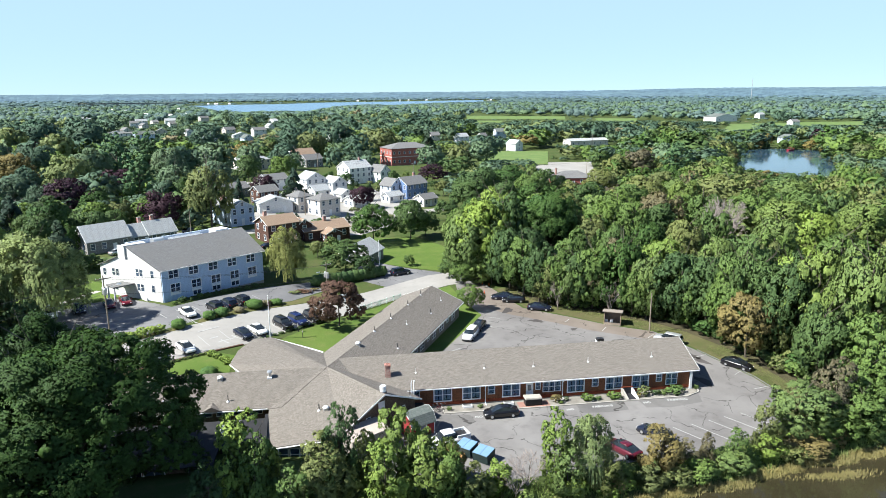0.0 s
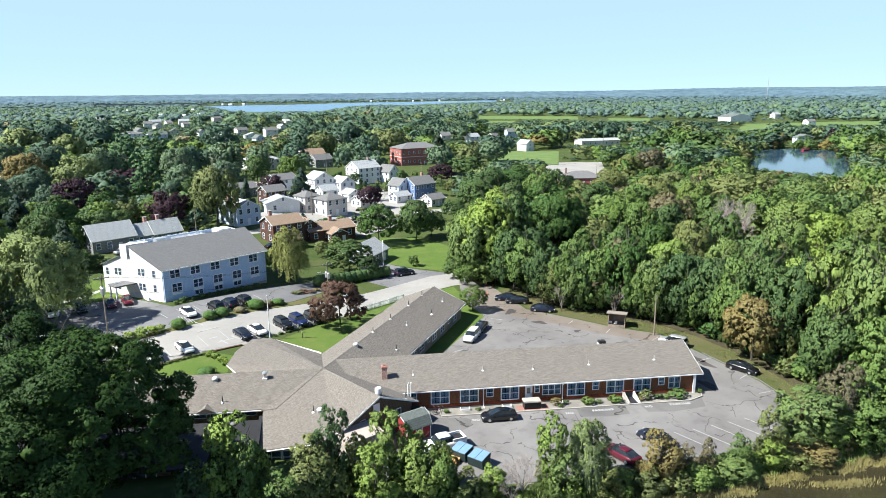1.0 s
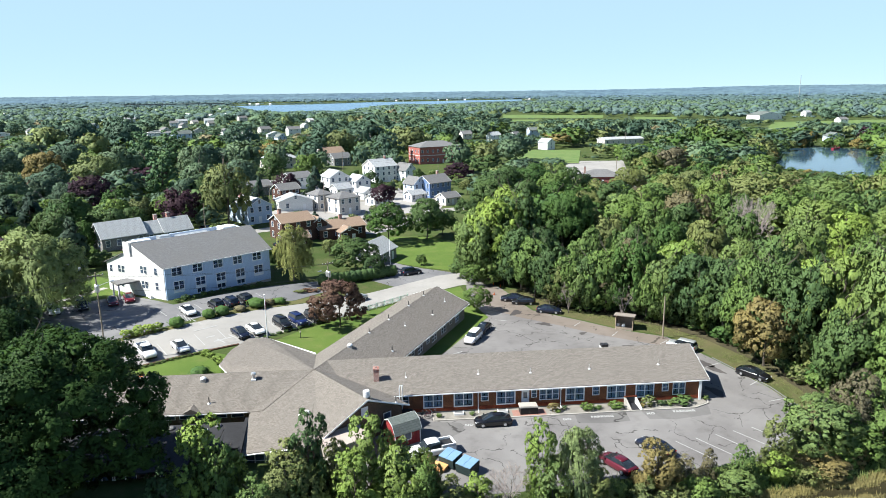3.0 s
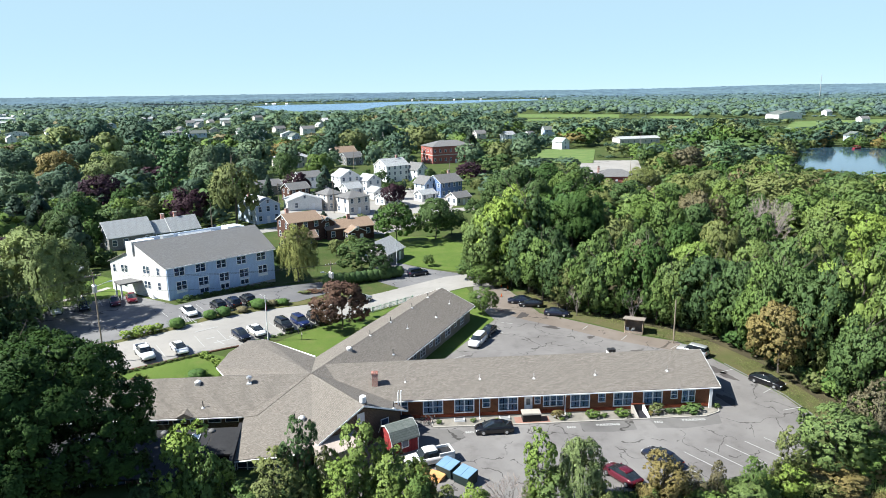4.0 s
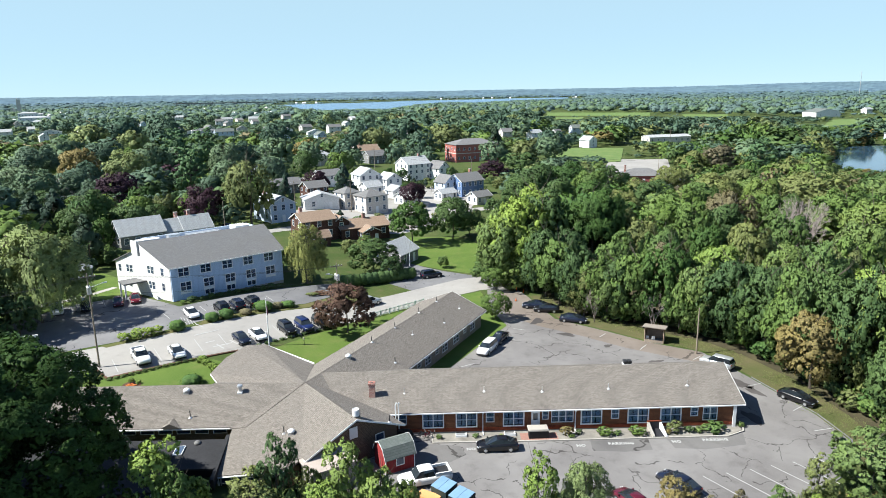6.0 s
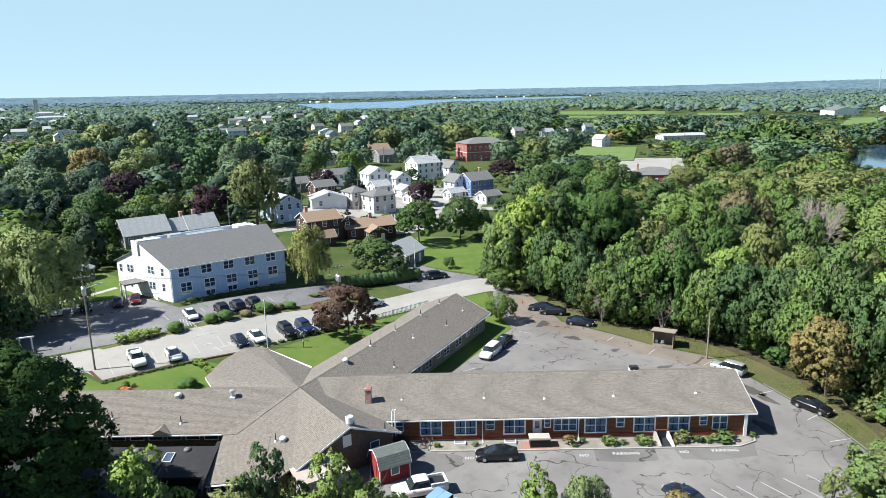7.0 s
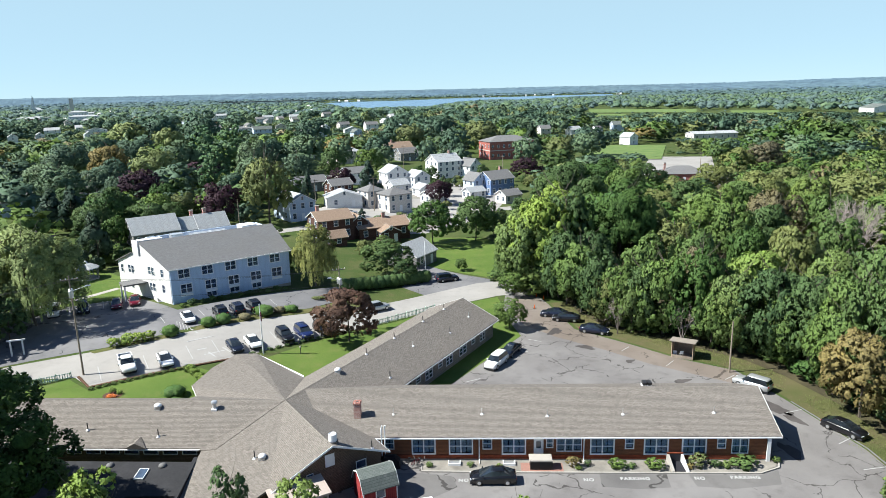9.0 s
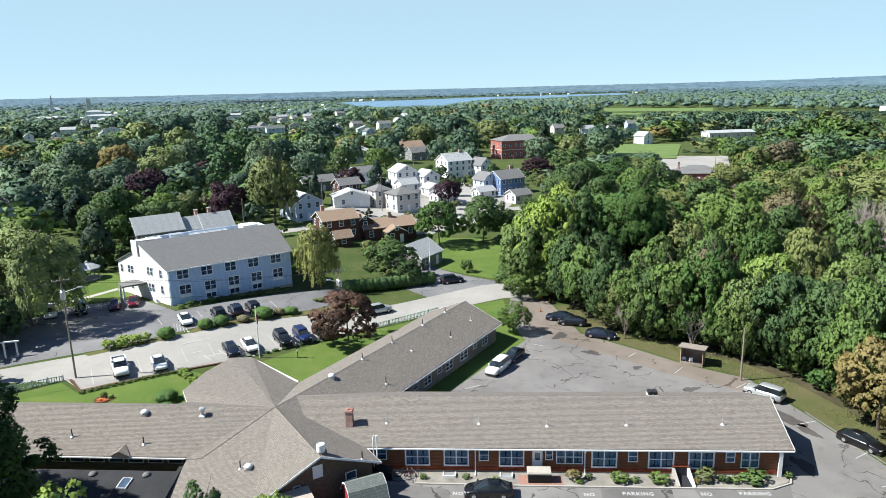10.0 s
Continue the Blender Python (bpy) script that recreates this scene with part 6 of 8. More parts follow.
# houses and shops far off: place, turn and width
HOMES = [(-394, 661, 25, 21), (-248, 617, 35, 12), (-398, 1048, 20, 16), (-226, 629, 15, 25), (-186, 574, 30, 17), (-283, 921, 35, 15), (-262, 908, 125, 12), (-240, 904, 20, 14), (-158, 626, 125, 7), (-122, 518, 25, 17), (-128, 581, 125, 8), (-124, 656, 40, 12), (-100, 573, 20, 16), (-90, 624, 30, 13), (-59, 649, 125, 7), (-170, 276, 38, 17),
         (70, 494, 20, 9), (93, 488, 30, 10), (114, 503, 125, 7), (137, 534, 10, 10), (117, 400, 125, 9), (86, 400, 40, 5), (605, 857, 30, 15), (519, 657, 15, 12), (350, 423, 0, 13), (-796, 1357, 25, 24)]
for _ in range(600):
    d = far.uniform(560, 1150)
    a = radians(far.uniform(-42, -1))
    x, y = 5 + d * math.sin(a), -75 + d * math.cos(a)
    if len(HOMES) < 48 and not any(inside(x, y, o) for o in KEEP_OUT) and all((x - p[0]) ** 2 + (y - p[1]) ** 2 > 30 ** 2 for p in HOMES):
        HOMES.append((x, y, far.choice([35, 125, -55, 40, 20]), far.uniform(8, 15)))
# what stays in sight over the trees: place, height seen, half width
SEEN = [(x, y, 2.4, w * 0.55) for x, y, a, w in HOMES] + [(184, 434, 1.0, 17), (96, 350, 0.0, 18), (116, 356, 0.0, 16), (116, 292, 0.0, 12), (250, 985, 0.0, 60), (350, 960, 0.0, 40), (385, 880, 0.0, 30), (420, 640, 0.0, 26), (505, 780, 2.0, 22), (585, 690, 0.0, 40), (200, 866, 0.0, 20)]


def below_sight(x, y, r):
    """The greatest height of a tree that leaves those in sight."""
    top = 99.0
    for tx, ty, tz, half in SEEN:
        e = math.hypot(tx - 5, ty + 75)
        ux, uy = (tx - 5) / e, (ty + 75) / e
        along, side = (tx - x) * ux + (ty - y) * uy, abs((x - tx) * uy - (y - ty) * ux)
        if -6 < along < e * 0.6 and side < half + 0.55 * r:
            top = min(top, max(1.5, tz + along * (41 - tz) / e))
    return top


def far_clear(x, y):
    if any(inside(x, y, o) for o in KEEP_OUT) or inside(x, y, EAST_WOODS) or inside(x, y, BAY_OUT):
        return False
    if any(inside(x, y, o) for o in FIELDS):
        return False
    return True


for lo, hi, count, level in ((150, 420, 4200, 1), (420, 1000, 2600, 2), (1000, 2100, 6500, 3), (2100, 4300, 6500, 4)):
    for _ in range(count):
        d = math.sqrt(far.uniform(lo * lo, hi * hi))
        a = radians(far.uniform(-46, 47))
        x, y = 5 + d * math.sin(a), -75 + d * math.cos(a)
        if y < 60 or not far_clear(x, y):
            continue
        if level == 1:
            if not free(x, y, 10.5):
                continue
            r, h = far.uniform(5.6, 12.0), far.uniform(9, 17)
            planted.append((x, y, r))
        elif level == 2:
            r, h = far.uniform(6.5, 14.5), far.uniform(9, 19)
        elif level == 3:
            r, h = far.uniform(7, 13), far.uniform(9, 17)
        else:
            r, h = far.uniform(14, 34), far.uniform(8, 16)
        h = min(h, open_view(x, y))
        if level < 4:
            h = min(h, below_sight(x, y, r))
            r = min(r, max(3.0, h))
        if h < 1.0:
            if level < 3:
                continue
            h = 2.6
        big = noise.noise(Vector((x / 140, y / 140, 3.1)))
        if level < 3:
            kind = far.choices(["green", "olive", "dark", "light", "maple", "autumn", "purple", "conifer"], [36, 6 + 6 * big, 26 - 14 * big, 5, 22, 2, 2, 4])[0]
            # with distance the haze-tinted leaf colours take over
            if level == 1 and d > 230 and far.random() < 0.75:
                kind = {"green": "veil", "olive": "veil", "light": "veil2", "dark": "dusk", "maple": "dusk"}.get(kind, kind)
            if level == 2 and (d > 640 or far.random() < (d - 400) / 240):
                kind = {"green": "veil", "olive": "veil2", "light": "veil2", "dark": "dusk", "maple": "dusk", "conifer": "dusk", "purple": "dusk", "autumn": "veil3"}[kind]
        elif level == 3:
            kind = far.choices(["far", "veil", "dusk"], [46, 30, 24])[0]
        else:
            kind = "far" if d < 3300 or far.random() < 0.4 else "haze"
        heap_tree(level, x, y, h, r, kind)

for (kind, level), rows in heap.items():
    protos = {0: FAR0, 1: FAR1, 2: FAR2, 3: FAR3, 4: FAR4}[level]
    vs, qs, ts, ns, k = [], [], [], [], 0
    rng = np.random.default_rng(len(rows))
    for x, y, z, h, r in rows:
        v, f, cv, cf, nn = protos[rng.integers(len(protos))]
        a = rng.uniform(0, math.tau)
        allv = np.concatenate([v, cv]) if len(v) else cv
        c, s = math.cos(a), math.sin(a)
        hc = h * 0.52
        p = np.stack([(allv[:, 0] * c - allv[:, 1] * s) * r + x, (allv[:, 0] * s + allv[:, 1] * c) * r + y, allv[:, 2] * hc + z + h - hc], 1)
        vs.append(p)
        # normals lean upwards with distance, flattening shade as haze would
        nn = 0.55 * nn + 0.55 * unit(allv + 1e-6)
        ns.append(unit(np.stack([nn[:, 0] * c - nn[:, 1] * s, nn[:, 0] * s + nn[:, 1] * c, nn[:, 2] + 0.22 * level], 1)))
        if len(f):
            ts.append(f + k)
        ts.append(cf + k + len(v))
        k += len(p)
    me = raw_mesh("woods", np.concatenate(vs), np.concatenate(qs) if qs else np.zeros((0, 4), int), np.concatenate(ts), np.concatenate(ns))
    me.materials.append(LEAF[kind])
    tagged(new("woods", me), {"far": "distant woods tinted blue-green by painted haze", "haze": "most distant hazy woods", "veil": "distant green woods with haze in their colour", "veil2": "distant olive green woods with haze in their colour", "veil3": "distant tan autumn woods with haze in their colour", "dusk": "distant dark green woods with haze in their colour"}.get(kind, "far " + WORDS.get(kind, "green tree") + "s in dense woods"), "woods", "", "stuff")

# the wooded skyline, in the leaf colour with haze painted in
belt = Shape()
n = 900
RISE = ((4300, 0), (4400, 11), (4500, 22), (4600, 34), (4700, 40), (4850, 37), (4900, 0))
for row, (dist, base) in enumerate(RISE):
    for i in range(n):
        a = radians(-70 + 140 * i / (n - 1))
        z = base + (4 * noise.noise(Vector((i * 0.016, row * 0.3, 0))) + 2.5 * noise.noise(Vector((i * 0.12, row, 4))) + 2.2 * noise.noise(Vector((i * 0.6, row * 3, 7))) if base else 0)
        if base and a > radians(8):
            z += 14 * base / 40 * smooth(radians(15), radians(32), a)
        belt.v.append((5 + dist * math.sin(a), -75 + dist * math.cos(a), z))
belt.f = [(r * n + i, r * n + i + 1, (r + 1) * n + i + 1, (r + 1) * n + i) for r in range(len(RISE) - 1) for i in range(n - 1)]
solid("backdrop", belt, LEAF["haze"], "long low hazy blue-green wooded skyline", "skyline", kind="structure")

# reeds along the water, and undergrowth
def tufts(name, spots, kind, label, size, seed):
    rng = np.random.default_rng(seed)
    vs, fs, k = [], [], 0
    for x, y, h, n in spots:
        p = np.stack([rng.normal(x, size, n), rng.normal(y, size * 0.7, n), np.zeros(n)], 1)
        lean = rng.normal(size=(n, 3)) * 0.25 + np.array([0, 0, 1])
        hh = h * rng.uniform(0.6, 1.2, (n, 1))
        side = unit(np.cross(lean, rng.normal(size=(n, 3)))) * 0.05 * (h + 0.3)
        z = np.array([ground(a, b) for a, b, _ in p])
        z = np.maximum(z, -1.3)
        p[:, 2] = z
        v = np.stack([p - side, p + side, p + unit(lean) * hh], 1).reshape(-1, 3)
        vs.append(v)
        fs.append(np.arange(3 * n).reshape(-1, 3) + k)
        k += 3 * n
    me = raw_mesh(name, np.concatenate(vs), np.zeros((0, 4), int), np.concatenate(fs))
    me.materials.append(LEAF[kind])
    return tagged(new(name, me), label, "reeds", "", "stuff")


rr = random.Random(4)
bank = []
for i in range(800):
    x = rr.uniform(6, 78)
    bank.append((x, shore(x) + rr.uniform(-0.25, 1.1), rr.uniform(0.3, 0.65), 26))
for i in range(60):
    bank.append((rr.gauss(48.5, 2.6), shore(48.5) - 2.7 + rr.uniform(-0.5, 0.6), 0.6, 18))
tufts("reeds", bank, "reed", "yellow-green marsh reeds along the river bank", 0.35, 9)
brush = []
for i in range(520):
    x = rr.uniform(-30, 64)
    brush.append((x, shore(x) + rr.uniform(1.4, 6.0), rr.uniform(0.4, 1.1), 24))
tufts("undergrowth", brush, "light", "tangled green undergrowth behind the lot", 0.5, 10)


litter = []
for i in range(900):
    u, v = rr.uniform(0, 1), rr.uniform(0, 5.5)
    x, y = (53.0 + v, -2 + 18 * u) if i % 3 == 0 else (50.5 - 24 * u + v * 0.6, 17.5 + 34 * u ** 0.9 + v * 0.8)
    if not inside(x, y, LOT_OUT):
        litter.append((x, y, rr.uniform(0.08, 0.3), 14))
tufts("verge_grass", litter, "olive", "uneven dry grass and weeds along the woods' edge", 0.6, 12)


def bush_mesh(seed, leaves=800, size=0.085):
    return crown_mesh(seed, "round", 10, leaves, size, 70)


BUSH = [bush_mesh(201 + i) for i in range(3)]
HEDGE_RND = [crown_mesh(221 + i, "ball", 12, 1500, 0.052) for i in range(2)]


def bush(x, y, rx, ry, h, kind, label, group, clipped=False, turn=0.0, z=None):
    pool = HEDGE_RND if clipped else BUSH
    ob = new("bush", pool[int(abs(x * 7 + y * 3)) % len(pool)])
    ob.matrix_basis = pose(x, y, (ground(x, y) if z is None else z) + h * 0.42, 0, 0, turn) @ Matrix.Diagonal((rx, ry, h * 0.58, 1))
    ob.material_slots[0].link = "OBJECT"
    ob.material_slots[0].material = LEAF[kind]
    return tagged(ob, label, "bush", group)


for x, y, r, h, k in ((6.6, -0.9, 0.5, 0.6, "green"), (11.0, -0.8, 0.5, 0.6, "green"), (14.0, -1.2, 0.5, 0.6, "light"), (21.8, -0.8, 1.0, 1.4, "autumn"), (23.3, -0.6, 0.5, 0.7, "dark"), (26.3, -0.9, 1.2, 1.0, "green"), (27.8, -1.0, 0.6, 0.6, "green"), (30.2, -0.9, 1.3, 1.0, "green"),
                      (34.9, -0.6, 1.2, 1.6, "olive"), (36.4, -0.8, 0.8, 0.9, "dark"), (37.6, -0.8, 0.8, 0.7, "light"), (39.6, -0.7, 1.7, 1.2, "green"), (43.0, 0.2, 0.6, 0.7, "light"), (22.2, -1.3, 0.5, 0.5, "bright"), (33.8, -1.1, 0.5, 0.7, "autumn")):
    bush(x, y, r, r * 0.75, h, k, "leafy " + ("orange-brown" if k == "autumn" else "green") + " shrub in the gravel bed", "shrubs along the motel wall", z=0.08)
for x, y, r, h in ((-36.0, 33.0, 1.6, 2.0), (-31.6, 37.2, 1.5, 1.8), (-29.6, 39.0, 1.7, 1.9), (-24.4, 44.2, 2.2, 2.0), (-26.9, 41.4, 1.4, 1.2), (-20.6, 47.0, 1.5, 1.3), (-22.4, 45.9, 1.2, 1.3)):
    bush(x, y, r, r, h, "brown" if r < 1.45 else "maple", "rounded clipped olive bush on the verge", "clipped bushes by the street", True)
for x, y, r, h in ((-41.4, 30.0, 1.5, 1.9), (-39.8, 30.8, 1.4, 1.9), (-43.0, 29.3, 1.3, 1.7), (-38.7, 31.5, 1.2, 1.7)):
    bush(x, y, r, r, h, "lime", "lime green ornamental grass clump on the island", "grass clumps on the island")
bush(-21.4, 47.8, 1.0, 0.9, 0.9, "bright", "bright yellow-green shrub on the verge", "clipped bushes by the street")
for x, y, rx, h in ((-27.8, 15.2, 1.7, 1.7), (-26.8, 12.8, 1.4, 1.3)):
    bush(x, y, rx, rx, h, "maple", "rounded dark green bush on the lawn", "bushes by the entrance", True)
for x, y in ((-27.6, 21.4), (-26.4, 20.3), (-28.6, 22.2), (-25.6, 19.2)):
    bush(x, y, 1.0, 0.9, 1.0, "bright", "yellow-green shrub beside the entrance", "bushes by the entrance")
patch("flower_bed", [(-36.3 + 1.3 * math.cos(a), 15.4 + 1.0 * math.sin(a)) for a in np.linspace(0, math.tau, 13)[:-1]], MULCH, 0.09, "round brown mulch flower bed in the lawn", "flower bed", step=1.0)
bush(-36.5, 16.0, 0.6, 0.5, 1.0, "light", "green leafy plant in the flower bed", "plants in the flower bed")
bush(-36.2, 15.0, 1.0, 0.5, 0.45, "flower", "orange and red flowers in the flower bed", "plants in the flower bed")
bush(-35.4, 15.7, 0.4, 0.4, 0.7, "bright", "yellow-green plant in the flower bed", "plants in the flower bed")
for k in range(15):
    u = k / 14
    bush(-40.0 + 11.4 * u, 16.9 + 6.4 * u, 0.55, 0.4, 0.5, "hedge", "low green border plant by the parking bays", "border plants by the bays")
for k in range(14):
    u = k / 13
    bush(-22.5 + 13.5 * u, 27.2 + 12.0 * u, 0.6, 0.4, 0.5, "dark", "low dark border plant behind the bays", "border plants by the bays")
for k in range(13):
    u = k / 12
    bush(-13.5 + 15.0 * u, 61.5 + 8.5 * u, 1.7, 1.5, 3.0, "dark", "tall dark green hedge bush along the street", "hedge along the street", True, 30)
for k in range(12):
    u = k / 11
    bush(-40.2 + 15.0 * u + 0.5, 46.6 + 12.2 * u, 0.8 + 0.3 * math.sin(k * 2.1), 0.7, 0.9 + 0.5 * math.sin(k * 1.7) ** 2, "dark" if k % 3 else "green", "green foundation shrub along the blue wall", "shrubs along the blue building")
for k in range(16):
    u = k / 15
    bush(-84 + 26 * u, 76 + 5 * u, 1.9, 1.5, 2.6, "hedge", "tall clipped hedge bush behind the lawn", "hedge behind the lawn", True)
edge = random.Random(17)
for k in range(80):
    u = edge.random() * 9
    pts = [(58.5, -8), (58.5, 2), (57.5, 12), (55, 20), (52, 26.5), (46, 32), (41, 36), (36, 40.5), (31.5, 46), (29.5, 54)]
    i = int(u)
    x, y = [pts[i][n] + (pts[i + 1][n] - pts[i][n]) * (u - i) + edge.uniform(0.4, 4.5) for n in (0, 1)]
    bush(x, y, edge.uniform(1.2, 2.6), edge.uniform(1.2, 2.4), edge.uniform(1.6, 4.2), edge.choice(["dark", "green", "olive", "maple"]), "leafy green understory shrub at the woods' edge", "understory shrubs")
for x, y, rx, h, k in ((-15.8, 56.5, 2.4, 0.5, "rust"), (-17.5, 55, 1.6, 0.7, "olive"), (-13.5, 57.8, 1.2, 0.8, "autumn")):
    bush(x, y, rx, rx * 0.7, h, k, "low brown-green shrub under the weeping tree", "shrubs under the weeping tree")
bb = random.Random(61)
for i in range(46):
    x = bb.uniform(4, 62)
    y = shore(x) + bb.uniform(1.4, 4.4)
    r = bb.uniform(0.7, 1.5)
    k = bb.choice(["light", "green", "olive", "light", "bright", "autumn"])
    bush(x, y, r, r * 0.9, r * bb.uniform(1.2, 2.0), k, {"light": "light green", "green": "green", "olive": "olive green", "bright": "yellow-green", "autumn": "golden brown"}[k] + " wild shrub on the river bank", "wild shrubs on the river bank")
# low growth round the pond
for i in range(len(POND_OUT)):
    (xa, ya), (xb, yb) = POND_OUT[i], POND_OUT[(i + 1) % len(POND_OUT)]
    ln = math.hypot(xb - xa, yb - ya)
    for j in range(int(ln / 4.5)):
        u = (j + bb.random()) * 4.5 / ln
        x, y = xa + (xb - xa) * u + (yb - ya) / ln * 2.5, ya + (yb - ya) * u - (xb - xa) / ln * 2.5
        low = y < 262 and x < 240
        r = bb.uniform(2.0, 3.0) if low else bb.uniform(2.6, 5.0)
        ob = new("bush", SMALL[bb.randrange(4)])
        h = bb.uniform(1.5, 2.6) if low else bb.uniform(4, 8)
        ob.matrix_basis = pose(x, y, h * 0.42, 0, 0, bb.uniform(0, 360)) @ Matrix.Diagonal((r, r, h * 0.6, 1))
        k = bb.choice(["dark", "olive", "green", "autumn", "dark"])
        ob.material_slots[0].link = "OBJECT"
        ob.material_slots[0].material = LEAF[k]
        tagged(ob, {"dark": "dark green", "olive": "olive green", "green": "green", "autumn": "golden brown"}[k] + " shrub at the pond's edge", "bush", "shrubs round the pond")


# ---------------------------------------------------------------- houses
def house(x, y, ang, w, d, h, rise, wall, roof, label, ridge="x", hip=False, front=3, side=2, floors=2, chimney=None, name="house", group="houses of the neighbourhood", trim=WHITE, z=None, porch=False, glassmat=None):
    """A house, w along its front and d deep, with eaves at h; its front looks to -y of its own frame."""
    z = (ground(x, y) if y < 420 else 0.0) if z is None else z
    t = thing(name, pose(x, y, z, 0, 0, ang), label, "house" if name == "house" else name.replace("_", " "), group)
    a, b, o = w / 2, d / 2, 0.35
    s = Shape()
    s.box(-a, a, -b, b, -0.8, h)
    if not hip:
        if ridge == "x":
            s.add([(-a, -b, h), (-a, b, h), (-a, 0, h + rise), (a, -b, h), (a, b, h), (a, 0, h + rise)], [(0, 2, 1), (3, 4, 5)])
        else:
            s.add([(-a, -b, h), (a, -b, h), (0, -b, h + rise), (-a, b, h), (a, b, h), (0, b, h + rise)], [(0, 1, 2), (3, 5, 4)])
    part("wall", s, wall, t)
    r = Shape()
    if hip:
        k = max(0.2, (w - d) / 2) if w >= d else 0.2
        j = max(0.2, (d - w) / 2) if d > w else 0.0
        e = [(-a - o, -b - o, h - 0.1), (a + o, -b - o, h - 0.1), (a + o, b + o, h - 0.1), (-a - o, b + o, h - 0.1)]
        p, q = ((-k, 0, h + rise), (k, 0, h + rise)) if w >= d else ((0, -j, h + rise), (0, j, h + rise))
        if w >= d:
            faces = ((e[0], e[1], q, p), (e[1], e[2], q), (e[2], e[3], p, q), (e[3], e[0], p))
        else:
            faces = ((e[0], e[1], p), (e[1], e[2], q, p), (e[2], e[3], q), (e[3], e[0], p, q))
        for f in faces:
            r.slab(f, 0.16)
        part("roof", r, roof, t)
    else:
        g = gable_roof(w + 2 * o, b + o, h - rise * o / b, h + rise + 0.08, 0.16) if ridge == "x" else gable_roof(d + 2 * o, a + o, h - rise * o / a, h + rise + 0.08, 0.16)
        m = pose(-a - o, 0, 0) if ridge == "x" else pose(0, -b - o, 0, 0, 0, 90)
        rf = part("roof", g, roof, t, "", m)
        ln = w + 2 * o if ridge == "x" else d + 2 * o
        hf, zz = (b + o, h - rise * o / b) if ridge == "x" else (a + o, h - rise * o / a)
        for xx in (-0.04, ln):
            for sg in (-1, 1):
                q = Shape()
                q.loft([[(xx, yy, zt - 0.2), (xx + 0.04, yy, zt - 0.2), (xx + 0.04, yy, zt + 0.01), (xx, yy, zt + 0.01)] for yy, zt in ((sg * hf, zz), (0, h + rise + 0.08))])
                part("rake_board", q, trim, rf)
    fh = h / floors
    for m, ln, n in ((face((-a, -b), (a, -b)), w, front), (face((a, -b), (a, b)), d, side), (face((-a, b), (-a, -b)), d, side)):
        for fl_ in range(floors):
            for i in range(n):
                ww, hh = min(1.0, ln / (n * 1.9)), min(1.5, fh * 0.55)
                if fl_ == 0 and i == n // 2 and ln == w and n > 1:
                    dr = part("door", Shape().box(-0.5, 0.5, -0.06, 0, 0, min(2.1, fh * 0.85)), trim, t, "", m @ pose(ln * (i + 0.5) / n, 0, 0.1))
                    continue
                window(t, m @ pose(ln * (i + 0.5) / n - ww / 2, 0, fl_ * fh + fh * 0.32), ww, hh, 1, 2, glassmat, trim, rim=0.1)
    if not hip and ridge == "y":
        window(t, face((-a, -b), (a, -b)) @ pose(a - 0.35, 0, h + rise * 0.25), 0.7, 1.0, 1, 2, glassmat, trim, rim=0.1)
    if not hip and ridge == "x":
        for m in (face((a, -b), (a, b)), face((-a, b), (-a, -b))):
            window(t, m @ pose(b - 0.35, 0, h + rise * 0.2), 0.7, min(1.0, rise * 0.5), 1, 1, glassmat, trim, rim=0.1)
    if chimney:
        cx, cy = chimney
        c = part("chimney", Shape().box(cx - 0.4, cx + 0.4, cy - 0.4, cy + 0.4, h, h + rise + 1.2), BRICK, t, "red brick chimney")
        part("cap", Shape().box(cx - 0.48, cx + 0.48, cy - 0.48, cy + 0.48, h + rise + 1.2, h + rise + 1.35), CONCRETE, c)
    if porch:
        part("porch_roof", Shape().slab([(-a * 0.7, -b - 2.2, h * 0.42), (a * 0.7, -b - 2.2, h * 0.42), (a * 0.7, -b, h * 0.5), (-a * 0.7, -b, h * 0.5)], 0.15), roof, t)
        for xx in (-a * 0.65, 0, a * 0.65):
            part("porch_post", Shape().box(xx - 0.1, xx + 0.1, -b - 2.1, -b - 1.9, -0.3, h * 0.41), trim, t)
    return t


house(-41.5, 131.5, 38, 8.0, 12.5, 5.6, 2.2, LIGHT_SIDING, ROOF_PALE, "light blue two-storey house with a pale roof", "y", chimney=(-1.5, 3))
house(-25.6, 106.5, 33, 9.5, 8, 5.4, 1.8, BROWN_SIDING, ROOF_TAN, "dark brown two-storey house with a tan roof", "x", chimney=(-3, 1))
house(-19.6, 110.2, 30, 4.5, 6, 4.6, 1.5, BROWN_SIDING, ROOF_TAN, "brown gabled annexe with a tan roof", "y", front=1, side=1)
house(-13.6, 113.0, 26, 14.0, 8.5, 3.4, 1.7, BROWN_SIDING, ROOF_TAN, "low brown ranch house with a tan roof", "x", floors=1, front=4, chimney=(1, 0))
house(-10.5, 107.6, 26, 5.0, 3.5, 3.0, 1.2, BROWN_SIDING, ROOF_TAN, "brown gabled sunroom with white windows", "y", floors=1, front=2, side=1)
house(-2.6, 85.5, 62, 8.5, 8.0, 3.0, 2.4, GREY_SIDING, ROOF_PALE, "small dark cottage with a pale grey roof", "x", floors=1, front=2, side=2)
house(-22.6, 98.6, 33, 4.2, 3.6, 2.4, 1.4, BROWN_SIDING, ROOF_TAN, "small brown open shed with a tan roof", "x", floors=1, front=1, side=1, name="shed")
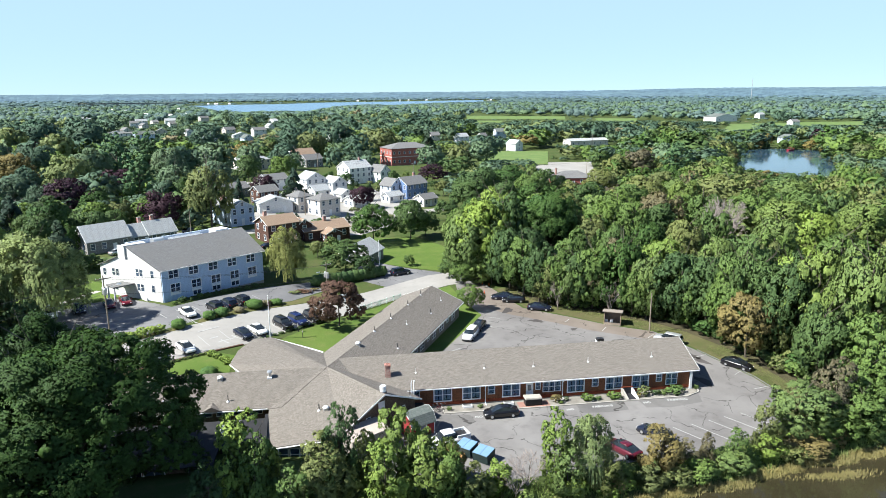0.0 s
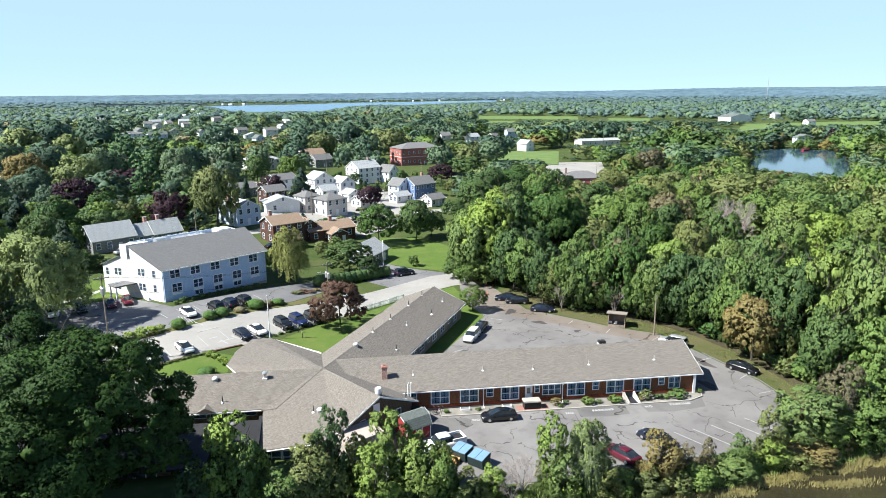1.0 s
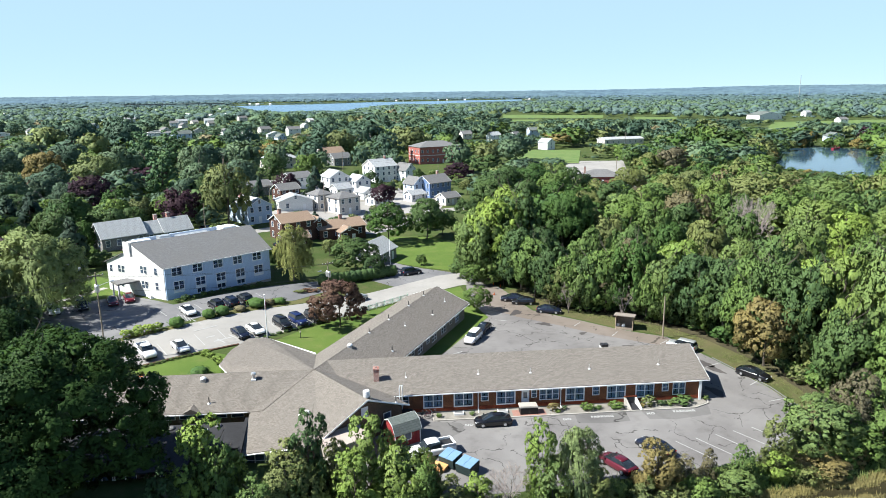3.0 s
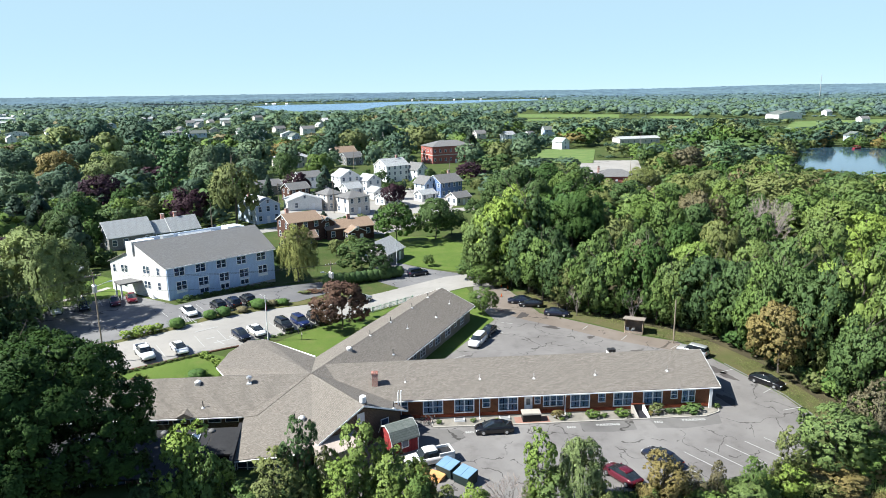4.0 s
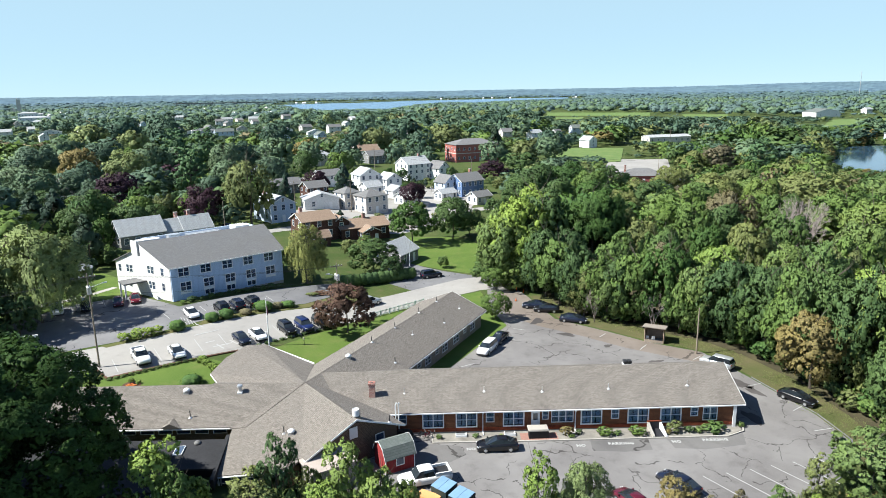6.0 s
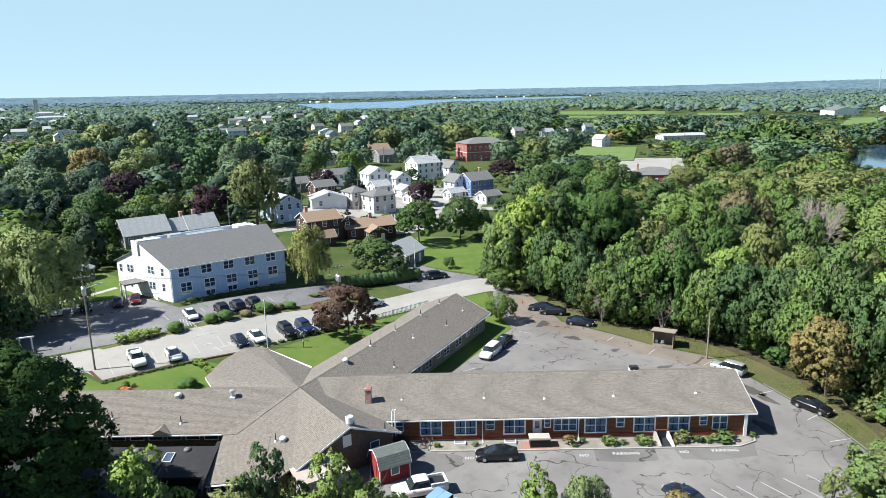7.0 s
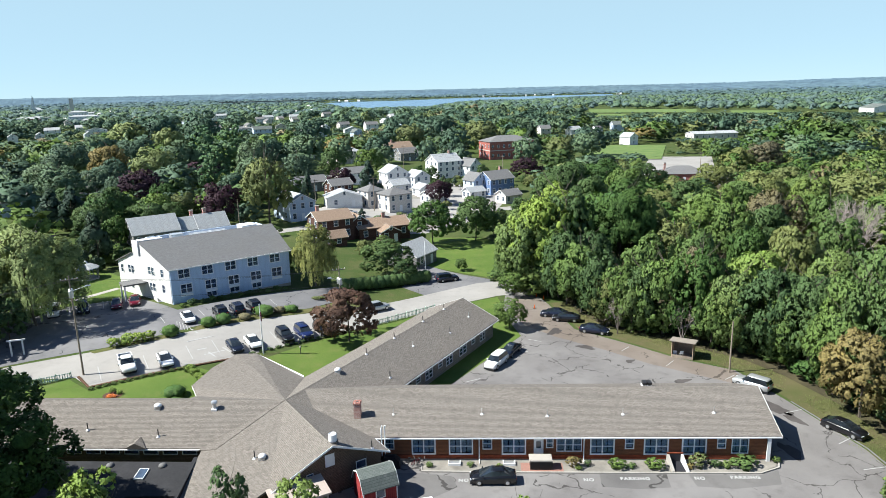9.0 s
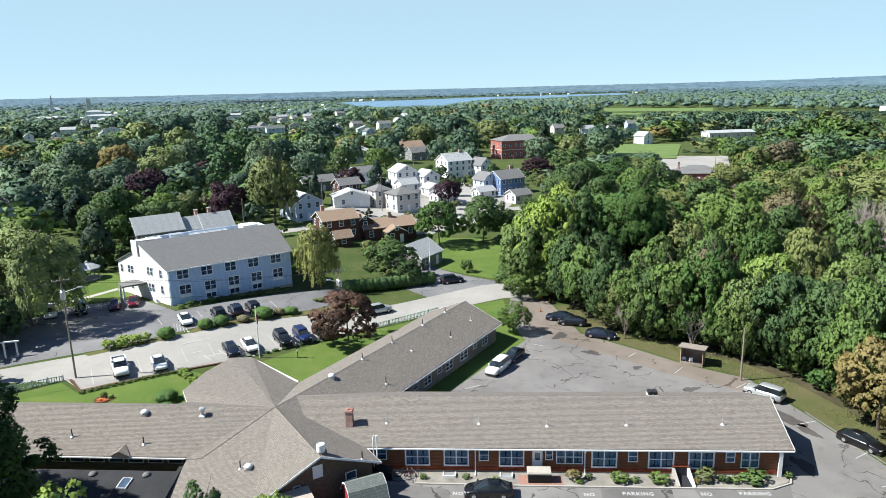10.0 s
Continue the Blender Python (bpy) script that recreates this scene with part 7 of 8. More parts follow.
house(-31.0, 153.0, 20, 11.5, 7.5, 3.6, 1.8, WHITE_SIDING, ROOF_PALE, "white garage with a pale grey roof", "y", floors=1, front=2, name="garage")
house(-22.2, 156.4, 38, 6.2, 7.0, 5.6, 1.6, CREAM_SIDING, ROOF_GREY, "cream two-storey house with a grey hip roof", hip=True, front=2)
house(-14.0, 152.5, 38, 8.6, 8.0, 5.8, 1.8, CREAM_SIDING, ROOF_GREY, "cream two-storey house with a grey hip roof", hip=True)
house(-20.4, 207, 30, 9, 9, 5.8, 2.6, WHITE_SIDING, ROOF_PALE, "white gabled house with a pale roof", "y")
house(-10.6, 206, 34, 7, 8, 5.0, 2.2, WHITE_SIDING, ROOF_PALE, "white gabled house beside its neighbour", "y", front=2)
house(-17.0, 190, 36, 7, 6, 3.4, 1.8, WHITE_SIDING, ROOF_PALE, "low white garage with a pale roof", "x", floors=1, name="garage")
house(-7.0, 186, 34, 6, 6, 3.2, 1.6, WHITE_SIDING, ROOF_PALE, "small white outbuilding with a pale roof", "y", floors=1, front=2, name="garage")
house(-1.6, 243, 34, 12.5, 11, 7.6, 3.0, WHITE_SIDING, ROOF_PALE, "large white three-storey house with pale roof", "x", front=4, side=3, floors=3, chimney=(3, 0))
house(10.5, 242, 40, 6.5, 8, 5.5, 3.0, WHITE_SIDING, ROOF_GREY, "small white gabled house with a steep roof", "y", front=2)
house(20.2, 192, 36, 11, 9, 6.0, 2.6, DEEP_SIDING, ROOF_GREY, "slate blue two-storey house with white trim", "x", front=4, side=3, chimney=(3, 1))
house(12.4, 191, 36, 6, 7, 5.6, 2.6, LIGHT_SIDING, ROOF_GREY, "light blue gabled house wing with porch", "y", front=2, porch=True)
house(12.0, 180.5, 36, 7, 5, 2.8, 1.4, WHITE_SIDING, ROOF_PALE, "low white garage below the blue house", "x", floors=1, name="garage")
house(24, 170, 36, 7, 6, 3.0, 1.6, CREAM_SIDING, ROOF_GREY, "low cream cottage with a grey roof", "x", floors=1)
house(-57.0, 300, 40, 17, 13, 5.6, 3.4, CREAM_SIDING, ROOF_PALE, "wide cream house with a hipped pale roof", hip=True, front=5, side=3, chimney=(2, 1))
house(-32.0, 334, 30, 15, 10, 6.0, 3.0, WHITE_SIDING, ROOF_TAN, "white house with a brown roof and chimney", "x", front=4, chimney=(-4, 0))
house(-25.0, 312, 34, 11, 8, 4.6, 2.6, GREY_SIDING, ROOF_GREY, "grey shingled house with a grey roof", "x")
house(-86, 326, 38, 9, 9, 7.0, 1.2, WHITE_SIDING, ROOF_GREY, "white box-shaped house with a low roof", hip=True, front=3)
house(-51, 188, 36, 13, 8, 3.6, 2.0, GREY_SIDING, ROOF_GREY, "low grey ranch house with a grey roof", "x", floors=1, front=4)
house(-66, 222, 38, 9, 8, 5.2, 2.2, GREY_SIDING, ROOF_GREY, "grey two-storey house with a grey roof", "x")
house(-36, 172, 36, 8, 7, 4.6, 1.9, BROWN_SIDING, ROOF_GREY, "brown two-storey house with a grey roof", "x")
house(-36, 206, 36, 10, 8, 4.8, 2.0, WHITE_SIDING, ROOF_GREY, "white two-storey house with a grey roof", "x")
house(-2, 172, 36, 8, 6, 3.0, 1.5, WHITE_SIDING, ROOF_PALE, "low white garage with a pale roof", "x", floors=1, name="garage")
# cottage behind the blue building, in three sections
house(-69.4, 99.2, 39.5, 11.0, 8.0, 3.6, 3.4, GREY_SIDING, ROOF_PALE, "grey shingled cottage with a pale grey roof", "x", floors=1, front=4, side=2)
house(-62.6, 104.6, 39.5, 6.0, 6.0, 3.0, 2.7, GREY_SIDING, ROOF_PALE, "low grey link of the cottage with chimney", "x", floors=1, front=2, side=1, chimney=(1.6, 1.4))
house(-58.0, 108.0, 39.5, 7.6, 6.6, 3.0, 3.0, GREY_SIDING, ROOF_PALE, "grey cottage wing with a pale roof", "x", floors=1, front=3, side=1, chimney=(-1, 0.8))
house(-123, 165, 40, 15, 9, 3.8, 2.6, WHITE_SIDING, ROOF_GREY, "white house with a grey roof among trees", "x", floors=1)
house(-117, 152, 40, 7, 7, 3.4, 2.4, WHITE_SIDING, ROOF_GREY, "white gabled garage with a grey roof", "y", floors=1, front=1, name="garage")
house(-136, 143, 38, 12, 9, 5.0, 2.6, LIGHT_SIDING, ROOF_GREY, "light blue house half hidden by trees", "x")
house(-136, 205, 38, 16, 9, 4.0, 2.6, GREY_SIDING, ROOF_TAN, "long low house with a brown roof", "x", floors=1, front=4)
# red brick school
sch = house(31, 326, 22, 27, 16, 10.0, 2.8, BRICK_FAR, ROOF_GREY, "red brick school with a low grey roof", hip=True, front=8, side=4, floors=2, name="school", group="public buildings")
part("string_course", Shape().box(-13.6, 13.6, -8.1, 8.1, 4.8, 5.2), CREAM_SIDING, sch, "pale stone band")
# clubhouse, store and barn to the east
house(98, 218, -6, 18, 12, 3.6, 2.6, BRICK_FAR, ROOF_GREY, "low brick clubhouse with a grey hip roof", hip=True, front=5, floors=1, side=3, chimney=(-7, 0), name="clubhouse", group="public buildings")
house(107, 206, -6, 8, 6, 2.8, 0.6, CONCRETE, ROOF_GREY, "low flat-roofed grey outbuilding", hip=True, floors=1, front=2, side=1, name="garage", group="public buildings")
house(184, 436, 12, 34, 12, 4.2, 1.4, CREAM_SIDING, ROOF_PALE, "long white flat-roofed store building", "x", front=7, floors=1, name="store", group="public buildings")
house(505, 792, 12, 36, 24, 6.5, 4.0, WHITE_SIDING, ROOF_GREEN, "large white barn with a green-grey roof", "y", floors=1, front=3, side=5, name="barn", group="public buildings")
house(-205, 600, 20, 38, 16, 6.5, 0.8, WHITE_SIDING, ROOF_GREY, "long white flat-roofed building far off", hip=True, front=9, side=3, name="store", group="public buildings")
for i, (x, y, ang, w) in enumerate(HOMES):
    k = i % 5
    wall, word = ((WHITE_SIDING, "white"), (CREAM_SIDING, "cream"), (WHITE_SIDING, "white"), (WHITE_SIDING, "white"), (LIGHT_SIDING, "light blue"))[k]
    house(x, y, ang, w, min(w, 8 + (i * 3 % 3)), 4.4 + (i * 5 % 3), 2.6, wall, (ROOF_GREY, ROOF_PALE, ROOF_PALE, ROOF_GREEN, ROOF_GREY)[(i * 3 + 1) % 5], word + " house far off among the trees", "x" if i % 3 else "y", front=2 if w < 15 else 4, side=1)

# ------------------------------------------------ pale blue building with white end walls
BZ = 2.5
fb = face((-42.0, 47.9), (-24.6, 62.2), BZ)
bl = (Vector((-24.6, 62.2)) - Vector((-42.0, 47.9))).length
blue = thing("residence", fb @ Matrix.Diagonal((1, 1, 1.075, 1)), "pale blue two-storey residence with white end walls", "building")
bw_up = [(x, x + 1.9, 4.35, 5.75) for x in (1.4, 5.6, 9.9, 14.2, 18.6)]
bw_lo = [(x, x + 1.9, 1.75, 3.2) for x in (1.6, 6.0, 10.3, 14.6, 18.8)]
bw_ba = [(x, x + 1.7, 0.35, 1.15) for x in (6.1, 10.4, 14.7)]
part("wall", wall_shape(bl, 6.3, 0.25, bw_up + bw_lo + bw_ba), BLUE_SIDING, blue, "pale blue clapboard front")
part("foundation", Shape().box(0, bl, 0.02, 0.3, -1.2, 0), CONCRETE, blue)
# near-black sheet behind the front windows, standing for unlit rooms
part("partition", Shape().box(0.3, bl - 0.3, 1.5, 1.6, -0.5, 6.2), DARKNESS, blue)
for a, b, c, d in bw_up + bw_lo + bw_ba:
    window(blue, pose(a, 0, c), b - a, d - c, 2, 2 if d - c > 1 else 1, PANE_CLEAR, depth=0.2, curtain=0, rim=0.13, label="white double window")
for a, b, c, d in bw_lo:
    part("panel", Shape().box(a - 0.13, b + 0.13, -0.03, 0.0, c - 0.62, c - 0.2), WHITE, blue, "white panel under the window")
# the west end runs back askew: gable, stair tower and rear wing in one plane
EL = math.hypot(4.9, 16.1)
fle = face((-5.0, 16.4), (-0.1, 0.3))
prof = [(0, -1.2), (EL, -1.2), (EL, 6.2), (EL - 8.5, 9.72), (EL - 8.5, 7.2), (EL - 9.3, 7.2), (EL - 9.3, 9.9), (EL - 11.2, 9.9), (EL - 11.2, 7.7), (0, 5.6)]
gab = Shape()
m = len(prof)
gab.add([(x, 0, z) for x, z in prof] + [(x, 0.25, z) for x, z in prof], [tuple(range(m)), tuple(range(2 * m - 1, m - 1, -1))] + [(i, m + i, m + (i + 1) % m, (i + 1) % m) for i in range(m)])
part("wall", gab, WHITE_SIDING, blue, "bright white clapboard end wall", fle)
part("wall", Shape().add([(bl, 0.26, -1.2), (bl, 8, -1.2), (bl, 8, 9.75), (bl, 0.26, 6.25), (bl - 0.25, 0.26, -1.2), (bl - 0.25, 8, -1.2), (bl - 0.25, 8, 9.75), (bl - 0.25, 0.26, 6.25)], [(0, 1, 2, 3), (4, 7, 6, 5), (0, 4, 5, 1), (1, 5, 6, 2), (2, 6, 7, 3), (3, 7, 4, 0)]), BLUE_SIDING, blue)
for x, z in ((EL - 2.6, 4.5), (EL - 2.6, 1.8), (EL - 5.6, 4.5), (EL - 6.6, 4.5), (EL - 5.6, 1.7), (EL - 6.6, 1.7), (4.6, 4.0), (3.5, 4.0), (0.9, 3.8), (4.0, 1.2)):
    window(blue, fle @ pose(x, 0, z), 0.8, 1.3, 1, 2, rim=0.08)
rs = Shape().slab([(-0.35, -0.45, 6.15), (bl + 0.35, -0.45, 6.15), (bl + 0.35, 8.1, 9.9), (-2.85, 8.1, 9.9)], 0.2)
part("roof", rs, ROOF_GREY, blue, "plain grey shingle roof slope")
part("gutter", Shape().box(-0.35, bl + 0.35, -0.58, -0.46, 5.93, 6.1), WHITE, blue)
part("wall", Shape().box(0.1, bl - 0.1, 8.15, 15.6, -1.2, 8.4), WHITE_SIDING, blue, "white rear block with a flat roof")
part("parapet", Shape().box(0.1, bl - 0.1, 8.12, 8.4, 8.4, 9.6).box(0.1, bl - 0.1, 15.3, 15.6, 8.4, 9.2).box(0.1, 0.4, 8.4, 15.3, 8.4, 9.2).box(bl - 0.4, bl - 0.1, 8.4, 15.3, 8.4, 9.2), LIGHT_SIDING, blue, "pale blue parapet round the flat roof")
part("flat_roof", Shape().box(0.4, bl - 0.4, 8.4, 15.3, 8.3, 8.5), ROOF_PALE, blue)
part("stair_tower", Shape().box(-2.5, 1.7, 9.3, 11.0, -1.2, 9.85), WHITE_SIDING, blue, "white stair tower")
part("rear_wing", Shape().add([(-3.1, 11.2, -1.2), (-4.7, 16.4, -1.2), (-4.7, 16.4, 5.5), (-3.1, 11.2, 7.5), (6, 11.2, -1.2), (6, 16.4, -1.2), (6, 16.4, 5.5), (6, 11.2, 7.5)], [(0, 3, 2, 1), (4, 5, 6, 7), (0, 1, 5, 4), (1, 2, 6, 5), (2, 3, 7, 6), (3, 0, 4, 7)]), WHITE_SIDING, blue, "white rear wing")
part("wing_roof", Shape().slab([(-3.7, 11.1, 7.8), (6, 11.1, 7.8), (6, 16.7, 5.65), (-5.4, 16.7, 5.65)], 0.14), ROOF_GREY, blue, "grey shingle roof over the rear wing")
part("rooftop_unit", Shape().box(3.4, 5.6, 9.2, 11.0, 8.5, 10.1), METAL, blue, "grey rooftop air unit")
part("skylight_rail", Shape().box(7, 14, 9.2, 9.35, 8.5, 9.75).box(7, 14, 10.4, 10.55, 8.5, 9.75), WHITE, blue, "white rail along the flat roof")
part("roof_hatch", Shape().box(17, 20, 9, 12, 8.5, 10.0), WHITE_SIDING, blue, "white stair head on the flat roof")
por = part("porch_roof", Shape().box(-6.4, -1.6, 7.2, 10.8, 2.75, 3.0), ROOF_GREY, blue, "flat grey porch roof on white posts")
for x, y in ((-6.2, 7.4), (-6.2, 10.4), (-1.8, 7.4)):
    part("porch_post", Shape().box(x - 0.14, x + 0.14, y - 0.14, y + 0.14, -0.4, 2.75), WHITE, por)
part("ramp_rail", Shape().box(-1.8, -1.7, 3.4, 8.4, 0.0, 0.9).box(-0.9, -0.8, 3.4, 8.4, 0, 0.9).box(-1.8, -0.8, 3.4, 8.4, -0.3, 0.1), WHITE, blue, "white wooden ramp rail")


# ---------------------------------------------------------------- cars
RUBBER = surface("black_tyre_rubber", (0.02, 0.02, 0.02), rough=0.85, spread=0.2)
RIM = surface("alloy_wheel", (0.55, 0.56, 0.58), rough=0.3, metal=0.8, spread=0.1)
CAR_GLASS = glass("tinted_car_glass", (0.012, 0.016, 0.02))
LAMP = surface("clear_headlamp", (0.75, 0.77, 0.8), rough=0.1, spread=0.05)
TAIL = surface("red_tail_lamp", (0.45, 0.02, 0.02), rough=0.2, spread=0.1)
PLASTIC = surface("black_plastic_trim", (0.025, 0.025, 0.027), rough=0.6, spread=0.2)
PAINT = {"black": paint("black_car_paint", (0.008, 0.008, 0.010)), "white": paint("white_car_paint", (0.78, 0.79, 0.8)), "silver": paint("silver_car_paint", (0.52, 0.54, 0.55), 0.3, 0.5), "red": paint("red_car_paint", (0.12, 0.008, 0.016)),
         "maroon": paint("maroon_car_paint", (0.09, 0.01, 0.02)), "blue": paint("dark_blue_car_paint", (0.012, 0.022, 0.085)), "navy": paint("navy_car_paint", (0.010, 0.014, 0.030)), "grey": paint("grey_car_paint", (0.09, 0.095, 0.10)), "green": paint("dark_green_car_paint", (0.010, 0.028, 0.022))}


def ring(x, w, z0, z1, tuck=0.82):
    """A rounded cross-section of a car body at x."""
    m = z0 + (z1 - z0) * 0.55
    return [(x, -w * 0.9, z0), (x, w * 0.9, z0), (x, w, z0 + 0.12), (x, w, m), (x, w * 0.97, z1 - 0.07), (x, w * tuck, z1), (x, -w * tuck, z1), (x, -w * 0.97, z1 - 0.07), (x, -w, m), (x, -w, z0 + 0.12)]


def cabin(x, w0, z0, w1, z1):
    return [(x, -w0, z0), (x, w0, z0), (x, w1, z1), (x, -w1, z1)]


car_parts = {}
STYLE = {
    "sedan": dict(L=4.75, W=0.91, body=[(-2.36, .72, .45, .72), (-2.25, .86, .3, .95), (-1.5, .91, .22, 1.02), (-.2, .92, .2, .98), (1.0, .91, .2, .96), (1.9, .88, .24, .84), (2.28, .76, .3, .68), (2.38, .6, .4, .58)], glass=((-2.0, .74, .98), (-1.0, .60, 1.40), (.1, .60, 1.44), (1.4, .76, .93)), roof=(-1.05, .12, .59, 1.44), wheels=(-1.42, 1.42), R=.33),
    "suv": dict(L=4.7, W=0.95, body=[(-2.34, .8, .5, .9), (-2.28, .92, .36, 1.12), (-1.4, .95, .28, 1.14), (0, .95, .26, 1.1), (1.1, .94, .26, 1.08), (1.95, .9, .3, 1.0), (2.3, .8, .36, .84), (2.38, .66, .45, .7)], glass=((-2.28, .84, 1.06), (-1.95, .72, 1.72), (.35, .72, 1.72), (1.2, .83, 1.06)), roof=(-2.05, .45, .71, 1.73), wheels=(-1.4, 1.45), R=.37),
    "pickup": dict(L=5.6, W=1.0, body=[(-2.8, .9, .5, 1.05), (-2.7, .98, .4, 1.12), (-.9, 1.0, .34, 1.12), (.2, 1.0, .32, 1.14), (1.5, .99, .34, 1.14), (2.45, .94, .38, 1.06), (2.78, .82, .46, .92)], glass=((-1.0, .86, 1.08), (-.75, .74, 1.8), (.55, .74, 1.8), (1.3, .86, 1.08)), roof=(-.82, .62, .73, 1.81), wheels=(-1.75, 1.8), R=.4),
}


def car_meshes(style):
    if style in car_parts:
        return car_parts[style]
    s = STYLE[style]
    body = Shape().loft([ring(*b) for b in s["body"]])
    (xa, wa_, za), (xb, wb_, zb), (xc, wc_, zc), (xd, wd_, zd) = s["glass"]
    gl = Shape()
    gl.loft([cabin(xa, wa_, za - 0.05, wa_, za), cabin(xb, wa_ * 1.01, za - 0.02, wb_, zb), cabin(xc, wd_ * 1.01, zd, wc_, zc), cabin(xd, wd_, zd - 0.05, wd_, zd)])
    x0, x1, w, z = s["roof"]
    rf = Shape().loft([[(x, -ww, zz - 0.03), (x, -ww * 0.8, zz + 0.02), (x, ww * 0.8, zz + 0.02), (x, ww, zz - 0.03)] for x, ww, zz in ((x0 - 0.08, w * 0.94, z - 0.05), (x0 + 0.15, w, z), ((x0 + x1) / 2, w * 1.02, z + 0.02), (x1 - 0.15, w, z), (x1 + 0.08, w * 0.94, z - 0.05))])
    wheel = Shape().lathe([(s["R"] * 0.62, -0.11), (s["R"] * 0.96, -0.11), (s["R"], -0.05), (s["R"], 0.05), (s["R"] * 0.96, 0.11), (s["R"] * 0.62, 0.11)], 18)
    hub = Shape().lathe([(s["R"] * 0.6, -0.09), (s["R"] * 0.6, 0.118), (s["R"] * 0.2, 0.125)], 12)
    lamp = Shape().box(-0.05, 0.06, -0.16, 0.16, -0.07, 0.07)
    trim = Shape().box(s["body"][0][0] + 0.02, s["body"][-1][0] - 0.03, -s["W"] * 0.86, s["W"] * 0.86, 0.16, 0.34)
    mirror = Shape().box(-0.08, 0.06, -0.09, 0.09, -0.07, 0.07)
    car_parts[style] = {n: sh.mesh(n, mt, sm) for n, sh, mt, sm in (("body", body, None, True), ("window_glass", gl, CAR_GLASS, False), ("roof", rf, None, True), ("wheel", wheel, RUBBER, True), ("rim", hub, RIM, False), ("headlight", lamp, LAMP, False), ("tail_light", Shape().box(-0.05, 0.05, -0.14, 0.14, -0.08, 0.1), TAIL, False), ("sill", trim, PLASTIC, False), ("mirror", mirror, None, False))}
    for n in ("body", "roof", "mirror"):
        car_parts[style][n].materials.append(None)
    return car_parts[style]


def car(x, y, heading, style, colour, where):
    z = ground(x, y) + 0.035
    words = {"suv": "sport utility vehicle", "sedan": "sedan", "pickup": "pickup truck"}[style]
    t = thing("car" if style != "pickup" else "pickup_truck", pose(x, y, z, 0, 0, heading), colour.replace("navy", "dark navy") + " " + words + " parked " + where, "car" if style != "pickup" else "pickup truck", "parked cars")
    s, ms = STYLE[style], car_meshes(style)

    def put(n, m, parent=t, own=False):
        o = new(n, ms[n])
        o.parent, o.matrix_basis = parent, m
        if own:
            o.material_slots[0].link = "OBJECT"
            o.material_slots[0].material = PAINT[colour]
        return o
    put("body", Matrix(), own=True), put("window_glass", Matrix()), put("roof", Matrix(), own=True), put("sill", Matrix())
    for wx in s["wheels"]:
        for sy in (-1, 1):
            wl_ = put("wheel", pose(wx, sy * (s["W"] - 0.1), s["R"], -90 * sy, 0, 0))
            put("rim", Matrix(), wl_)
    for sy in (-1, 1):
        put("headlight", pose(s["body"][-2][0] - 0.02, sy * s["W"] * 0.66, s["body"][-2][3] - 0.08, 0, 0, -sy * -14))
        put("tail_light", pose(s["body"][1][0] - 0.02, sy * s["W"] * 0.72, s["body"][1][3] - 0.2))
        put("mirror", pose(s["glass"][3][0] - 0.35, sy * (s["W"] + 0.06), s["glass"][3][2] + 0.06), own=True)
    if style == "pickup":
        bedm = Shape().box(-2.62, -1.05, -0.8, 0.8, 1.13, 1.15)
        part("bed_liner", bedm, PLASTIC, t, "black bed liner")
        part("bed_wall", Shape().box(-2.72, -1.0, 0.82, 0.96, 1.1, 1.42).box(-2.72, -1.0, -0.96, -0.82, 1.1, 1.42).box(-2.78, -2.66, -0.9, 0.9, 1.1, 1.4), PAINT[colour], t)
    return t


car(13.2, -3.5, 181, "sedan", "black", "by the brown motel wall")
car(53.3, 6.6, -56, "sedan", "black", "at the edge of the woods")
car(47.7, 18.4, 134, "suv", "silver", "beside the wooden pole")
car(14.6, 26.2, -118, "suv", "white", "on the rear lot")
car(16.9, 30.6, -118, "sedan", "navy", "behind the white car")
car(27.2, 45.2, 168, "sedan", "black", "under the trees of the lot")
car(25.4, 47.6, 168, "sedan", "navy", "under the trees of the lot")
car(30.9, 39.3, -22, "sedan", "navy", "under the trees of the lot")
car(25.4, -15.0, 118, "sedan", "maroon", "behind the bushes of the lot")
car(31.0, -12.0, 120, "sedan", "navy", "between painted lines of the lot")
car(4.9, -10.0, 196, "pickup", "white", "beside the red shed")
ROW = "in a bay along the street"
for x, y, st, c in ((-37.8, 22.6, "pickup", "white"), (-33.0, 24.2, "sedan", "white"), (-24.6, 29.4, "sedan", "navy"), (-22.4, 31.2, "sedan", "white"), (-18.3, 34.2, "suv", "black"), (-15.8, 36.2, "suv", "blue"), (-13.2, 38.2, "suv", "black")):
    car(x, y, -56, st, c, ROW)
ROW = "beside the blue building"
for x, y, h, st, c in ((-56.4, 44.4, -60, "suv", "navy"), (-51.8, 46.9, -64, "sedan", "maroon"), (-49.4, 48.8, -64, "sedan", "red"), (-35.8, 39.4, -56, "sedan", "white"), (-31.6, 42.6, 124, "suv", "black"), (-29.4, 44.6, 124, "suv", "navy"), (-27.2, 46.8, 124, "suv", "black"), (-60.6, 42.6, -60, "suv", "white")):
    car(x, y, h, st, c, ROW)
car(-6.0, 51.0, 38, "suv", "silver", "along the pale street")
car(6.0, 70.6, 24, "suv", "navy", "in the dark driveway")
for x, y, h, c in ((-20, 128, 30, "white"), (-26.5, 139, 40, "white"), (-52, 119, 60, "grey"), (-11, 119, 120, "maroon"), (96, 244, 10, "white"), (-27, 96, 40, "black"), (-64, 93, 50, "silver"), (-80, 92, 50, "white"), (-76, 90, 50, "grey")):
    car(x, y, h, "sedan", c, "near the houses")

